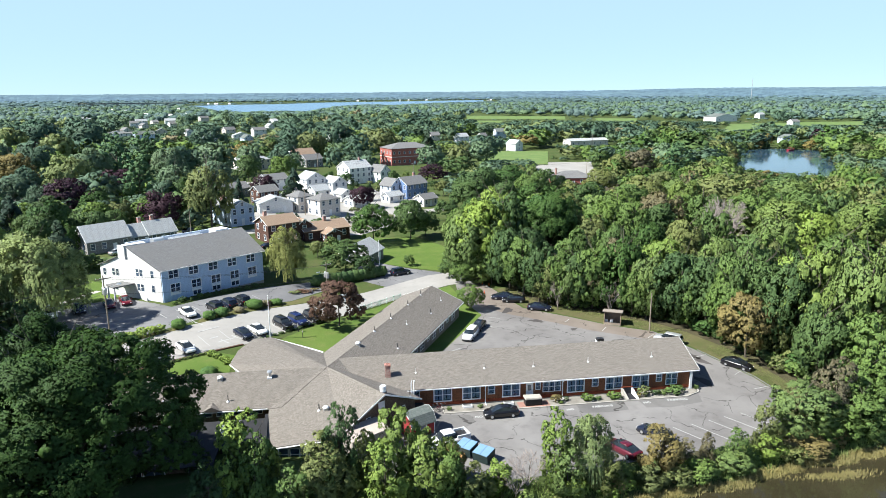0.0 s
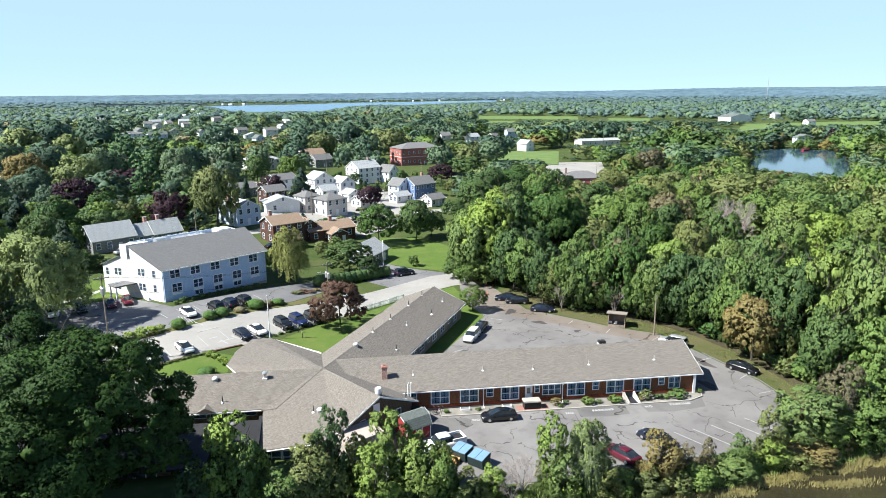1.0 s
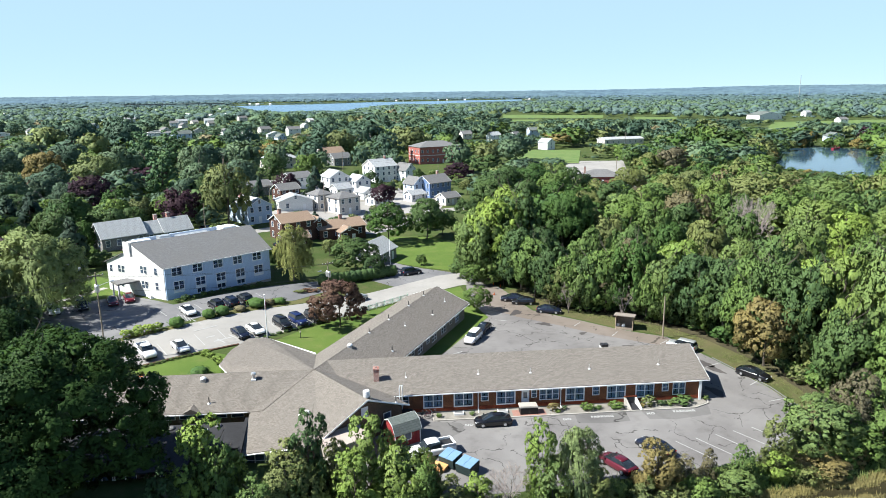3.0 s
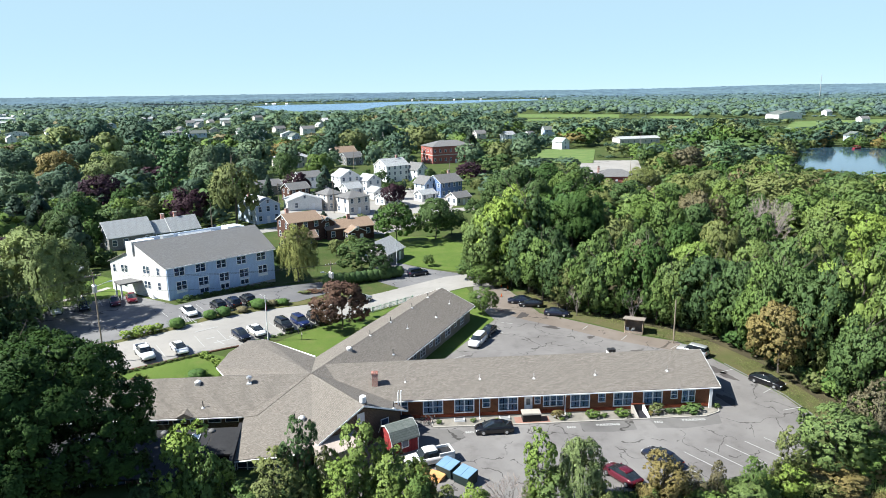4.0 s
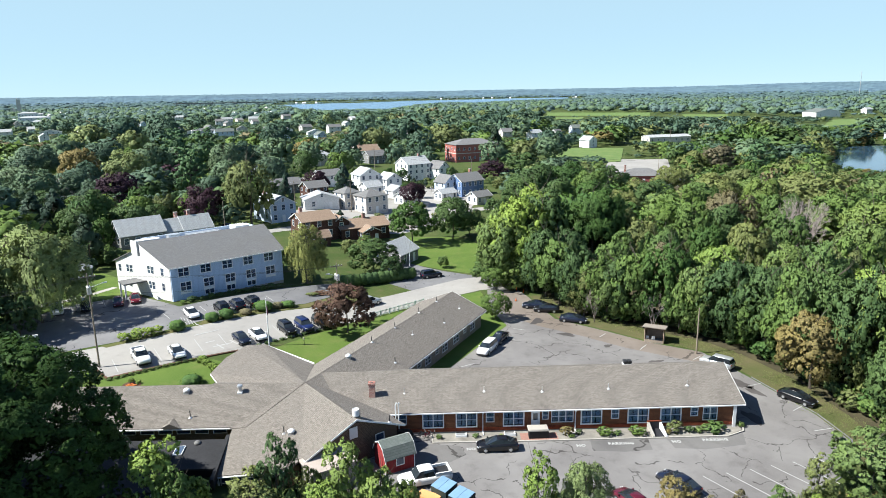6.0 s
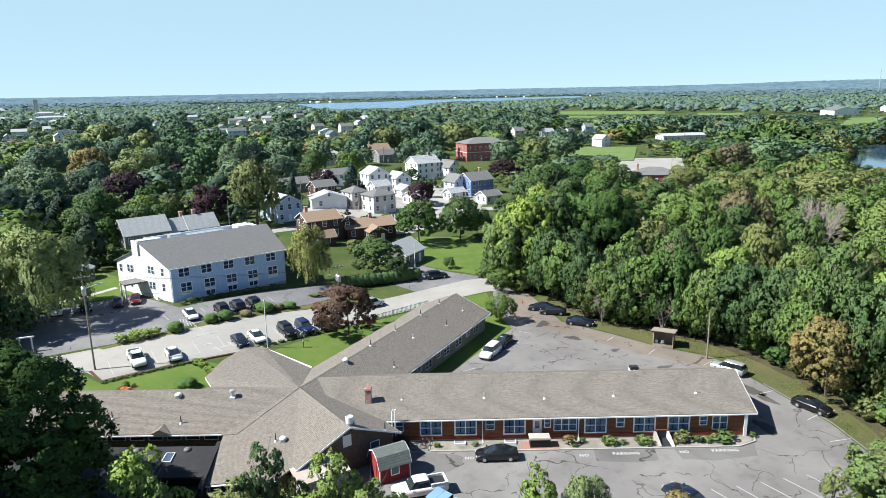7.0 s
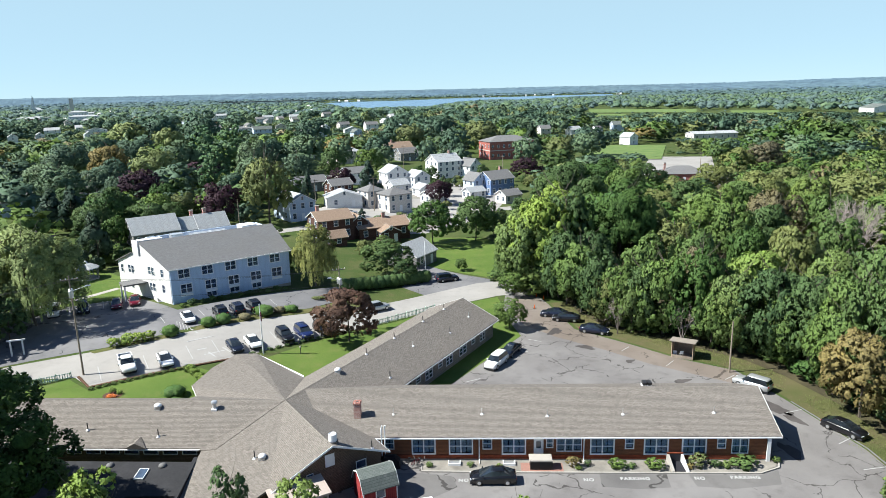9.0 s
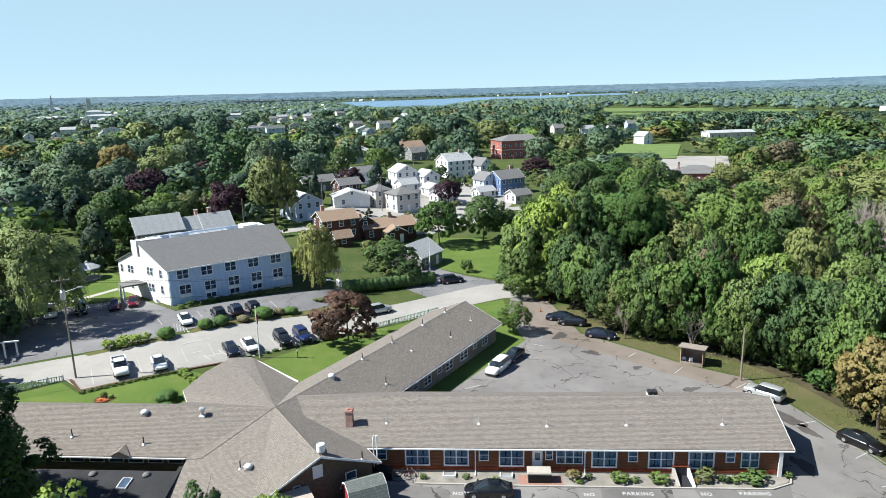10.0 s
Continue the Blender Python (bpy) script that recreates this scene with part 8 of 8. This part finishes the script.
# ---------------------------------------------------------------- sheds, poles and small things
red = thing("shed", face((0.77, -8.29), (3.78, -6.71)), "barn-red gambrel garden shed with a green-grey roof", "shed")
part("wall", Shape().box(0, 3.4, 0, 3.0, -0.1, 1.9).add([(0, 0, 1.9), (0, 3, 1.9), (0, 2.5, 2.8), (0, 1.5, 3.25), (0, 0.5, 2.8), (3.4, 0, 1.9), (3.4, 3, 1.9), (3.4, 2.5, 2.8), (3.4, 1.5, 3.25), (3.4, 0.5, 2.8)], [(0, 4, 3, 2, 1), (5, 6, 7, 8, 9)]), BARN_RED, red, "barn-red board walls")
prof = [(-0.2, 1.75), (0.45, 2.85), (1.5, 3.33), (2.55, 2.85), (3.2, 1.75)]
gam = Shape().loft([[(x, y, z) for y, z in prof] + [(x, y, z - 0.1) for y, z in prof[::-1]] for x in (-0.15, 3.55)])
part("roof", gam, ROOF_GREEN, red, "green-grey gambrel shingle roof")
for x in (-0.17, 3.56):
    tr_ = Shape()
    for (y0, z0), (y1, z1) in zip(prof, prof[1:]):
        tr_.loft([[(x, yy, zz - 0.12), (x + 0.03, yy, zz - 0.12), (x + 0.03, yy, zz + 0.02), (x, yy, zz + 0.02)] for yy, zz in ((y0, z0), (y1, z1))])
    part("trim", tr_, WHITE, red, "white roof trim")
window(red, pose(1.3, 0, 0.8), 0.8, 0.8, 1, 1)
for x in (0, 3.4):
    part("corner_board", Shape().box(x - 0.05, x + 0.05, -0.03, 0.06, -0.1, 1.85), WHITE, red)
part("door", Shape().box(0.9, 2.1, 0, 0.05, 0, 1.85), BARN_RED, red, "", face((-0.04, 3.0), (-0.04, 0)))

blk = thing("pump_house", face((-6.6, -11.8), (-1.6, -8.7)), "low concrete block shed with a pale flat roof", "shed")
part("wall", Shape().box(0, 5.0, 0, 2.6, -0.5, 2.4), BLOCKWALL, blk)
part("roof", Shape().add([(-0.2, -0.3, 2.35), (5.2, -0.3, 2.35), (5.2, 2.7, 2.75), (-0.2, 2.7, 2.75), (-0.2, -0.3, 2.5), (5.2, -0.3, 2.5), (5.2, 2.7, 2.9), (-0.2, 2.7, 2.9)], [(3, 2, 1, 0), (4, 5, 6, 7), (0, 1, 5, 4), (1, 2, 6, 5), (2, 3, 7, 6), (3, 0, 4, 7)]), surface("pale_roll_roofing", (0.42, 0.36, 0.32), rough=0.9, spread=0.15), blk, "pale roll roofing")

shel = thing("shelter", face((40.2, 28.9), (42.9, 27.6)), "open-fronted tan wooden smoking shelter", "shelter")
for nm, sh in (("side_panel", Shape().box(0, 0.08, 0, 2.3, 0, 2.3)), ("side_panel", Shape().box(2.92, 3.0, 0, 2.3, 0, 2.3)), ("back_panel", Shape().box(0.08, 2.92, 2.2, 2.3, 0, 2.1)), ("front_panel", Shape().box(0.08, 2.92, 0.0, 0.06, 0, 0.5))):
    part(nm, sh, surface("tan_plywood", (0.42, 0.32, 0.24), rough=0.85, spread=0.15) if nm == "side_panel" else WOOD_POLE, shel)
part("roof", Shape().slab([(-0.3, -0.4, 2.75), (3.3, -0.4, 2.75), (3.3, 2.6, 2.3), (-0.3, 2.6, 2.3)], 0.12), surface("weathered_roll_roofing", (0.27, 0.235, 0.205), rough=0.9, spread=0.2), shel, "grey-brown sloping roof")
part("floor", Shape().box(0.08, 2.92, 0, 2.2, 0, 0.06), CONCRETE, shel)
for k, (x, y) in enumerate(((40.9, 29.4), (41.7, 29.1))):
    chair = thing("plastic_chair", pose(x, y, 0.06, 0, 0, 160 + 25 * k), "white moulded plastic garden chair in the shelter", "chair", "chairs in the shelter")
    part("seat", Shape().box(-0.24, 0.24, -0.24, 0.24, 0.40, 0.44), WHITE, chair)
    part("backrest", Shape().box(-0.24, 0.24, 0.22, 0.27, 0.44, 0.9), WHITE, chair)
    for lx in (-0.22, 0.22):
        for ly in (-0.22, 0.22):
            part("leg", Shape().tube((lx, ly, 0), (lx * 0.95, ly * 0.95, 0.41), 0.025, 0.03, 6), WHITE, chair)


def utility_pole(x, y, h, label, arm=True, can=True, lamp=0.0, turn=0.0, mat=WOOD_POLE):
    p = thing("utility_pole", pose(x, y, ground(x, y), 0, 0, turn), label, "utility pole", "utility poles")
    part("pole", Shape().tube((0, 0, -0.3), (0, 0, h), 0.14, 0.09, 10), mat, p)
    if arm:
        ar = part("crossarm", Shape().box(-1.1, 1.1, -0.06, 0.06, h - 0.6, h - 0.46), mat, p)
        for ix in (-1.0, -0.4, 0.4, 1.0):
            part("insulator", Shape().lathe([(0.05, h - 0.46), (0.06, h - 0.4), (0.03, h - 0.3)], 8), METAL, ar, m=pose(ix, 0, 0))
    if can:
        for cy in (-0.42, 0.42):
            part("transformer", Shape().lathe([(0.27, h - 3.0), (0.29, h - 2.9), (0.29, h - 2.0), (0.2, h - 1.9)], 14), METAL, p, "pale grey transformer can", pose(0, cy, 0))
    if lamp:
        la = part("lamp_arm", Shape().tube((0, 0, h - 2.2), (lamp, 0, h - 1.7), 0.04), METAL, p)
        part("lamp_head", Shape().loft([[(lamp - 0.1, -0.12, h - 1.75), (lamp - 0.1, 0.12, h - 1.75), (lamp - 0.1, 0.1, h - 1.62), (lamp - 0.1, -0.1, h - 1.62)], [(lamp + 0.55, -0.14, h - 1.72), (lamp + 0.55, 0.14, h - 1.72), (lamp + 0.55, 0.1, h - 1.6), (lamp + 0.55, -0.1, h - 1.6)]]), METAL, la)
    return p


utility_pole(-43.2, 20.8, 14.4, "grey utility pole with transformers by the street", lamp=1.9, turn=30)
utility_pole(-10.4, 40.4, 10.8, "utility pole with transformer and street lamp", lamp=-1.9, turn=30)
utility_pole(46.6, 23.4, 7.4, "plain weathered wooden pole at the lot", False, False)
utility_pole(-47.6, 101.0, 10.6, "plain wooden pole behind the blue building", False, False)
utility_pole(-36, 136, 11, "wooden utility pole among the houses", True, False, turn=20)
utility_pole(-20, 148, 11, "wooden utility pole among the houses", True, False, turn=20)
utility_pole(-18, 226, 15, "tall wooden utility pole among the houses", True, False, turn=40)
utility_pole(24, 214, 12, "wooden utility pole near the blue house", True, False, turn=40)
utility_pole(104, 214, 12, "wooden utility pole beside the clubhouse", True, False, lamp=1.8)
utility_pole(146, 320, 16, "tall wooden utility pole near the store", True, False)


def cable(a, b, sag, r=0.018):
    cu = bpy.data.curves.new("cable", "CURVE")
    cu.dimensions, cu.bevel_depth, cu.bevel_resolution = "3D", r, 1
    sp = cu.splines.new("POLY")
    n = 14
    sp.points.add(n - 1)
    for i in range(n):
        u = i / (n - 1)
        p = Vector(a).lerp(Vector(b), u) - Vector((0, 0, 4 * sag * u * (1 - u)))
        sp.points[i].co = (*p, 1)
    me = bpy.data.meshes.new_from_object(bpy.data.objects.new("cable", cu))
    me.materials.append(BLACK_METAL)
    return tagged(new("cable", me), "thin black overhead cable between poles", "cable", "overhead cables")


p1 = Vector((-43.2, 20.8, ground(-43.2, 20.8) + 13.9))
p2 = Vector((-10.4, 40.4, ground(-10.4, 40.4) + 10.3))
for dz, dx in ((0, 0.8), (0, -0.8), (-2.4, 0)):
    cable(p1 + Vector((dx * 0.8, dx * 0.5, dz)), p2 + Vector((dx * 0.8, dx * 0.5, dz)), 0.7)
    cable(p1 + Vector((dx * 0.8, dx * 0.5, dz)), Vector((-84, 2, 12 + dz)), 0.9)
    cable(Vector((-18, 226, 14.6 + dz * 0.4)), Vector((24, 214, 11.6 + dz * 0.4)), 1.2, 0.03)
    cable(Vector((104, 214, 11.6 + dz * 0.4)), Vector((24, 214, 11.6 + dz * 0.4)), 1.6, 0.03)

flag = thing("flagpole", pose(-20.0, 28.4, ground(-20.0, 28.4)), "tall white flagpole in the lawn", "flagpole")
part("pole", Shape().tube((0, 0, -0.2), (0, 0, 7.6), 0.1, 0.06, 10), WHITE, flag)
part("finial", Shape().lathe([(0.02, 7.6), (0.12, 7.7), (0.12, 7.8), (0.02, 7.9)], 10), METAL, flag)
part("flag", Shape().box(0.06, 0.16, -0.12, 0.12, 5.2, 6.6), surface("furled_dark_flag", (0.12, 0.03, 0.05), rough=0.9), flag, "furled dark red flag")
fp2 = thing("flagpole", pose(1.2, 74.6, 0), "white flagpole beside the driveway hedge", "flagpole")
part("pole", Shape().tube((0, 0, -0.2), (0, 0, 7.4), 0.1, 0.07, 10), WHITE, fp2)
part("finial", Shape().lathe([(0.02, 7.4), (0.12, 7.5), (0.02, 7.65)], 10), METAL, fp2)


def picket_fence(a, b, mat, label):
    t = thing("fence", face(a, b, (ground(*a) + ground(*b)) / 2), label, "fence", "pale fences")
    ln = (Vector(b) - Vector(a)).length
    n = int(ln / 2.2) + 1
    for i in range(n + 1):
        part("post", Shape().box(ln * i / n - 0.06, ln * i / n + 0.06, -0.06, 0.06, -0.4, 1.15), mat, t)
    for z in (0.25, 0.85):
        part("rail", Shape().box(0, ln, -0.03, 0.03, z, z + 0.09), mat, t)
    k = int(ln / 0.3)
    pk = Shape().box(-0.05, 0.05, -0.05, -0.03, 0.1, 1.02).mesh("picket", mat)
    for i in range(k):
        part("picket", pk, mat, t, "", pose(ln * (i + 0.5) / k, 0, 0))
    return t


GREENISH = surface("pale_green_fence_paint", (0.50, 0.60, 0.55), rough=0.7, spread=0.1)
picket_fence((-52.5, 15.4), (-44.6, 20.2), GREENISH, "pale green picket fence along the lawn")
picket_fence((-5.0, 43.4), (4.4, 51.4), GREENISH, "pale green fence at the lawn's edge")
gz = thing("gazebo", pose(-67.8, 65.8, ground(-67.8, 65.8)), "small dark gazebo with a pale hexagonal roof", "gazebo")
part("roof", Shape().lathe([(2.6, 2.3), (2.5, 2.42), (1.2, 3.1), (0.4, 3.4), (0.35, 3.6), (0.05, 3.9)], 8), ROOF_PALE, gz)
for i in range(8):
    a = i * math.tau / 8
    part("post", Shape().box(-0.07, 0.07, -0.07, 0.07, 0, 2.35), GREY_SIDING, gz, "", pose(2.2 * math.cos(a), 2.2 * math.sin(a), 0))
part("floor", Shape().lathe([(2.4, 0), (2.4, 0.2)], 8), CONCRETE, gz)
arb = thing("arbor", pose(-56.4, 26.6, ground(-56.4, 26.6), 0, 0, 20), "white wooden garden arbor under the trees", "arbor")
for x in (-0.8, 0.8):
    part("post", Shape().box(x - 0.1, x + 0.1, -0.1, 0.1, -0.2, 2.3), WHITE, arb)
part("beam", Shape().box(-1.2, 1.2, -0.12, 0.12, 2.3, 2.5), WHITE, arb)
grill = thing("covered_grill", pose(18.3, -0.9, 0.1), "black covered box with an off-white lid by the door", "storage box")
part("body", Shape().box(-1.15, 1.15, -0.6, 0.6, 0, 0.95), COVER_BLACK, grill)
part("lid", Shape().box(-1.25, 1.15, -0.68, 0.66, 0.95, 1.1).box(-1.2, 1.1, -0.6, 0.6, 1.1, 1.16), TARP, grill, "flat off-white lid")
bbq = thing("covered_barbecue", pose(2.4, -0.9, 0.0), "large black fabric-covered barbecue against the wall", "barbecue")
part("cover", Shape().loft([[(-1.1, -0.5, 0.1), (1.1, -0.5, 0.1), (1.1, 0.5, 0.1), (-1.1, 0.5, 0.1)], [(-1.05, -0.5, 0.9), (1.05, -0.5, 0.9), (1.05, 0.5, 0.9), (-1.05, 0.5, 0.9)], [(-0.5, -0.4, 1.3), (0.6, -0.4, 1.3), (0.6, 0.4, 1.3), (-0.5, 0.4, 1.3)]]), COVER_BLACK, bbq)
part("foot", Shape().box(-0.9, 0.9, -0.4, 0.4, -0.02, 0.1), BLACK_METAL, bbq)
for k, (x, y, turn) in enumerate(((4.4, -0.6, 15), (5.0, -0.9, 30), (5.5, -0.6, 5))):
    bk = thing("bicycle", pose(x, y, 0.03, 0, 12, turn), "dark bicycle leaning by the motel wall", "bicycle", "bicycles by the wall")
    for wx in (-0.5, 0.5):
        tyre = Shape().hoop((wx, 0, 0.34), 0.33, 0.025)
        part("wheel", tyre, RUBBER, bk)
    fr_ = Shape()
    for a, b in (((-0.5, 0.34), (-0.1, 0.34)), ((-0.5, 0.34), (-0.15, 0.8)), ((-0.1, 0.34), (-0.15, 0.8)), ((-0.1, 0.34), (0.36, 0.82)), ((-0.15, 0.8), (0.36, 0.85)), ((0.5, 0.34), (0.34, 1.0))):
        fr_.tube((a[0], 0, a[1]), (b[0], 0, b[1]), 0.025, 0.025, 6)
    part("frame", fr_, PAINT["red"] if k == 1 else BLACK_METAL, bk)
    part("handlebar", Shape().tube((0.34, -0.28, 1.02), (0.34, 0.28, 1.02), 0.02), METAL, bk)
    part("saddle", Shape().box(-0.28, -0.02, -0.07, 0.07, 0.86, 0.92), PLASTIC, bk)
bh = thing("bulkhead", pose(32.5, -0.75, 0.0), "concrete cellar stair bulkhead with a dark opening", "bulkhead")
part("cheek", Shape().loft([[(-0.85, -1.2, 0), (-0.6, -1.2, 0), (-0.6, -1.2, 0.25), (-0.85, -1.2, 0.25)], [(-0.85, 1.2, 0), (-0.6, 1.2, 0), (-0.6, 1.2, 0.95), (-0.85, 1.2, 0.95)]]), CONCRETE, bh)
part("cheek", Shape().loft([[(0.6, -1.2, 0), (0.85, -1.2, 0), (0.85, -1.2, 0.25), (0.6, -1.2, 0.25)], [(0.6, 1.2, 0), (0.85, 1.2, 0), (0.85, 1.2, 0.95), (0.6, 1.2, 0.95)]]), WHITE, bh)
# flat black pieces stand for the unlit depth of stair well and door opening
part("well", Shape().box(-0.6, 0.6, -1.0, 1.2, 0.02, 0.1), DARKNESS, bh, "black slab standing for the unlit stair well")
part("doorway", Shape().box(-0.6, 0.6, 1.0, 1.2, 0.1, 1.0), DARKNESS, bh)
part("lintel", Shape().box(-0.85, 0.85, 1.0, 1.22, 0.95, 1.1), SHINGLE_RED, bh)
for x, w in ((9.2, 1.3), (15.0, 1.3)):
    ww_ = thing("window_well", pose(x, -0.3, 0.08), "low white-framed cellar window well", "window well", "cellar window wells")
    part("frame", Shape().box(-w / 2, w / 2, -0.4, -0.32, 0, 0.25).box(-w / 2, -w / 2 + 0.08, -0.32, 0.4, 0, 0.25).box(w / 2 - 0.08, w / 2, -0.32, 0.4, 0, 0.25), WHITE, ww_)
    part("grate", Shape().box(-w / 2 + 0.08, w / 2 - 0.08, -0.32, 0.4, 0.1, 0.14), METAL, ww_)
DUMP = surface("dark_green_dumpster_steel", (0.02, 0.035, 0.035), rough=0.6, spread=0.3)
LID = surface("blue_plastic_lid", (0.16, 0.27, 0.40), rough=0.5, spread=0.15)
for x, y in ((6.9, -12.4), (8.6, -14.2)):
    du = thing("dumpster", pose(x, y, 0.03, 0, 0, -44), "dark steel dumpster with a light blue lid", "dumpster", "dumpsters on the lot")
    part("body", Shape().loft([[(-1.0, -0.75, 0.1), (1.0, -0.75, 0.1), (1.0, 0.75, 0.1), (-1.0, 0.75, 0.1)], [(-1.05, -0.9, 1.1), (1.05, -0.9, 1.1), (1.05, 0.9, 1.4), (-1.05, 0.9, 1.4)]]), DUMP, du)
    part("lid", Shape().slab([(-1.0, -0.9, 1.22), (-0.02, -0.9, 1.22), (-0.02, 0.85, 1.52), (-1.0, 0.85, 1.52)], 0.06), LID, du, "light blue plastic lid")
    part("lid", Shape().slab([(0.02, -0.9, 1.22), (1.0, -0.9, 1.22), (1.0, 0.85, 1.52), (0.02, 0.85, 1.52)], 0.06), LID, du, "light blue plastic lid")
    part("foot", Shape().box(-0.9, 0.9, -0.6, 0.6, -0.02, 0.1), BLACK_METAL, du)
pl_ = thing("lumber_pile", pose(5.2, -12.9, 0.03, 0, 0, -40), "stack of orange-tan plywood sheets", "lumber")
for k in range(5):
    part("sheet", Shape().box(-1.2, 1.2, -0.6, 0.6, 0.1 * k, 0.1 * k + 0.08), surface("orange_plywood", (0.55, 0.30, 0.12), rough=0.8) if k == 0 else pl_.children[0].data.materials[0], pl_, "", pose(0.03 * k, 0.02 * k, 0, 0, 0, 2 * k))
for x, y in ((24.6, 57.4), (23.4, 59.0), (22.4, 52.0)):
    co = thing("traffic_cone", pose(x, y, 0.03), "orange traffic cone at the lot entrance", "traffic cone", "traffic cones")
    part("cone", Shape().lathe([(0.14, 0.03), (0.03, 0.7)], 12), surface("orange_cone_plastic", (0.75, 0.14, 0.02), rough=0.5), co)
    part("base", Shape().box(-0.2, 0.2, -0.2, 0.2, 0, 0.04), PLASTIC, co)
for x, y in ((-14.6, 29.2), (-30.0, 9.2), (-42, 7.6), (-15.5, 31.8)):
    bo = thing("garden_lamp", pose(x, y, ground(x, y)), "small black post lamp in the lawn", "garden lamp", "lawn lamps")
    part("post", Shape().tube((0, 0, -0.1), (0, 0, 1.0), 0.06, 0.05, 8), BLACK_METAL, bo)
    part("lamp_head", Shape().lathe([(0.12, 1.0), (0.14, 1.2), (0.05, 1.32)], 10), TARP, bo)
# distant landmarks
st = thing("church", pose(-1010, 1520, 0, 0, 0, 20), "distant white church with a tall steeple", "church")
part("nave", Shape().box(-9, 9, -22, 22, 0, 12).add([(-9, -22, 12), (9, -22, 12), (0, -22, 18), (-9, 22, 12), (9, 22, 12), (0, 22, 18)], [(0, 1, 2), (3, 5, 4), (0, 2, 5, 3), (1, 4, 5, 2)]), WHITE_SIDING, st)
part("tower", Shape().box(-3.5, 3.5, -29, -22, 0, 24).loft([[(-3, -28.5, 24), (3, -28.5, 24), (3, -22.5, 24), (-3, -22.5, 24)], [(-2.2, -27.7, 33), (2.2, -27.7, 33), (2.2, -23.3, 33), (-2.2, -23.3, 33)], [(-0.2, -25.7, 46), (0.2, -25.7, 46), (0.2, -25.3, 46), (-0.2, -25.3, 46)]]), WHITE_SIDING, st)
t2 = thing("church", pose(-880, 1420, 0, 0, 0, 30), "distant pale church with a square tower", "church")
part("nave", Shape().box(-8, 8, -18, 18, 0, 11).add([(-8, -18, 11), (8, -18, 11), (0, -18, 20), (-8, 18, 11), (8, 18, 11), (0, 18, 20)], [(0, 1, 2), (3, 5, 4), (0, 2, 5, 3), (1, 4, 5, 2)]), CREAM_SIDING, t2)
part("tower", Shape().box(8, 16, -18, -10, 0, 36).box(9, 10.5, -17, -15.5, 36, 39).box(13.5, 15, -17, -15.5, 36, 39), CREAM_SIDING, t2)
for x, y, w, d, h in ((-560, 930, 40, 16, 12), (-600, 985, 26, 14, 17), (-640, 930, 22, 14, 10), (-520, 880, 30, 12, 8), (-690, 1010, 44, 20, 9)):
    house(x, y, 24, w, d, h, 2.0, WHITE_SIDING if w != 22 else BRICK_FAR, ROOF_PALE, "distant white town building with a pale roof", hip=True, front=6, side=3, floors=3, name="town_building", group="public buildings")
br_ = thing("viaduct", pose(-640, 2130, 0, 0, 0, 14), "long low dark bridge far off", "bridge")
part("deck", Shape().box(-150, 150, -5, 5, 12, 15), GREY_SIDING, br_)
for k in range(9):
    part("pier", Shape().box(-142 + 35 * k, -138 + 35 * k, -4, 4, -1, 12), CONCRETE, br_)
mast = thing("radio_mast", pose(1500, 2300, 0), "thin distant radio mast on the skyline", "mast")
part("mast", Shape().tube((0, 0, 0), (0, 0, 84), 1.3, 0.9, 6), METAL, mast)
part("base", Shape().box(-4, 4, -4, 4, -0.5, 4), CONCRETE, mast)

# specks of white houses along the far shore and among the distant woods
specks = Shape()
sp = random.Random(77)
spots = [(radians(sp.uniform(-11, 0)), sp.uniform(2420, 2600)) for _ in range(30)] + [(radians(sp.uniform(1, 13)), sp.uniform(3080, 3250)) for _ in range(14)] + [(radians(sp.uniform(-34, -10)), sp.uniform(1150, 1750)) for _ in range(24)]
for a, d in spots:
    if inside(5 + d * math.sin(a), -75 + d * math.cos(a), BAY_OUT):
        continue
    x, y, w, h = 5 + d * math.sin(a), -75 + d * math.cos(a), sp.uniform(2.8, 4.6), sp.uniform(4, 5.5)
    if d < 2000:
        h, w = h + 2.5, w * 0.7
    specks.box(x - w, x + w, y - 4, y + 4, 0, h)
    specks.add([(x - w, y - 4, h), (x + w, y - 4, h), (x + w, y + 4, h), (x - w, y + 4, h), (x - w, y, h + 3), (x + w, y, h + 3)], [(0, 1, 5, 4), (2, 3, 4, 5), (0, 4, 3), (1, 2, 5)])
tagged(new("far_houses", specks.mesh("far_houses", WHITE_SIDING)), "tiny white houses along the far shore and woods", "houses", "", "stuff")

# a red boat moored at the far side of the pond
boat = thing("boat", pose(304, 353, 0.25, 0, 0, 20), "small red boat moored on the pond", "boat")
hull_rows = [[(x, -w, 0.9 + u), (x, w, 0.9 + u), (x, w * 0.6, -0.05), (x, -w * 0.6, -0.05)] for x, w, u in ((-3.4, 1.1, 0.0), (-1.5, 1.35, 0.0), (1.2, 1.25, 0.1), (2.8, 0.7, 0.3), (3.8, 0.08, 0.55))]
RED_HULL = surface("red_boat_paint", (0.24, 0.025, 0.04), rough=0.4, spread=0.15)
part("hull", Shape().loft(hull_rows), RED_HULL, boat)
part("canopy", Shape().box(-2.2, 0.8, -1.0, 1.0, 2.1, 2.22), RED_HULL, boat, "red fabric canopy")
for x, y in ((-2.1, -0.9), (-2.1, 0.9), (0.7, -0.9), (0.7, 0.9)):
    part("post", Shape().tube((x, y, 0.8), (x, y, 2.12), 0.05, 0.05, 6), METAL, boat)
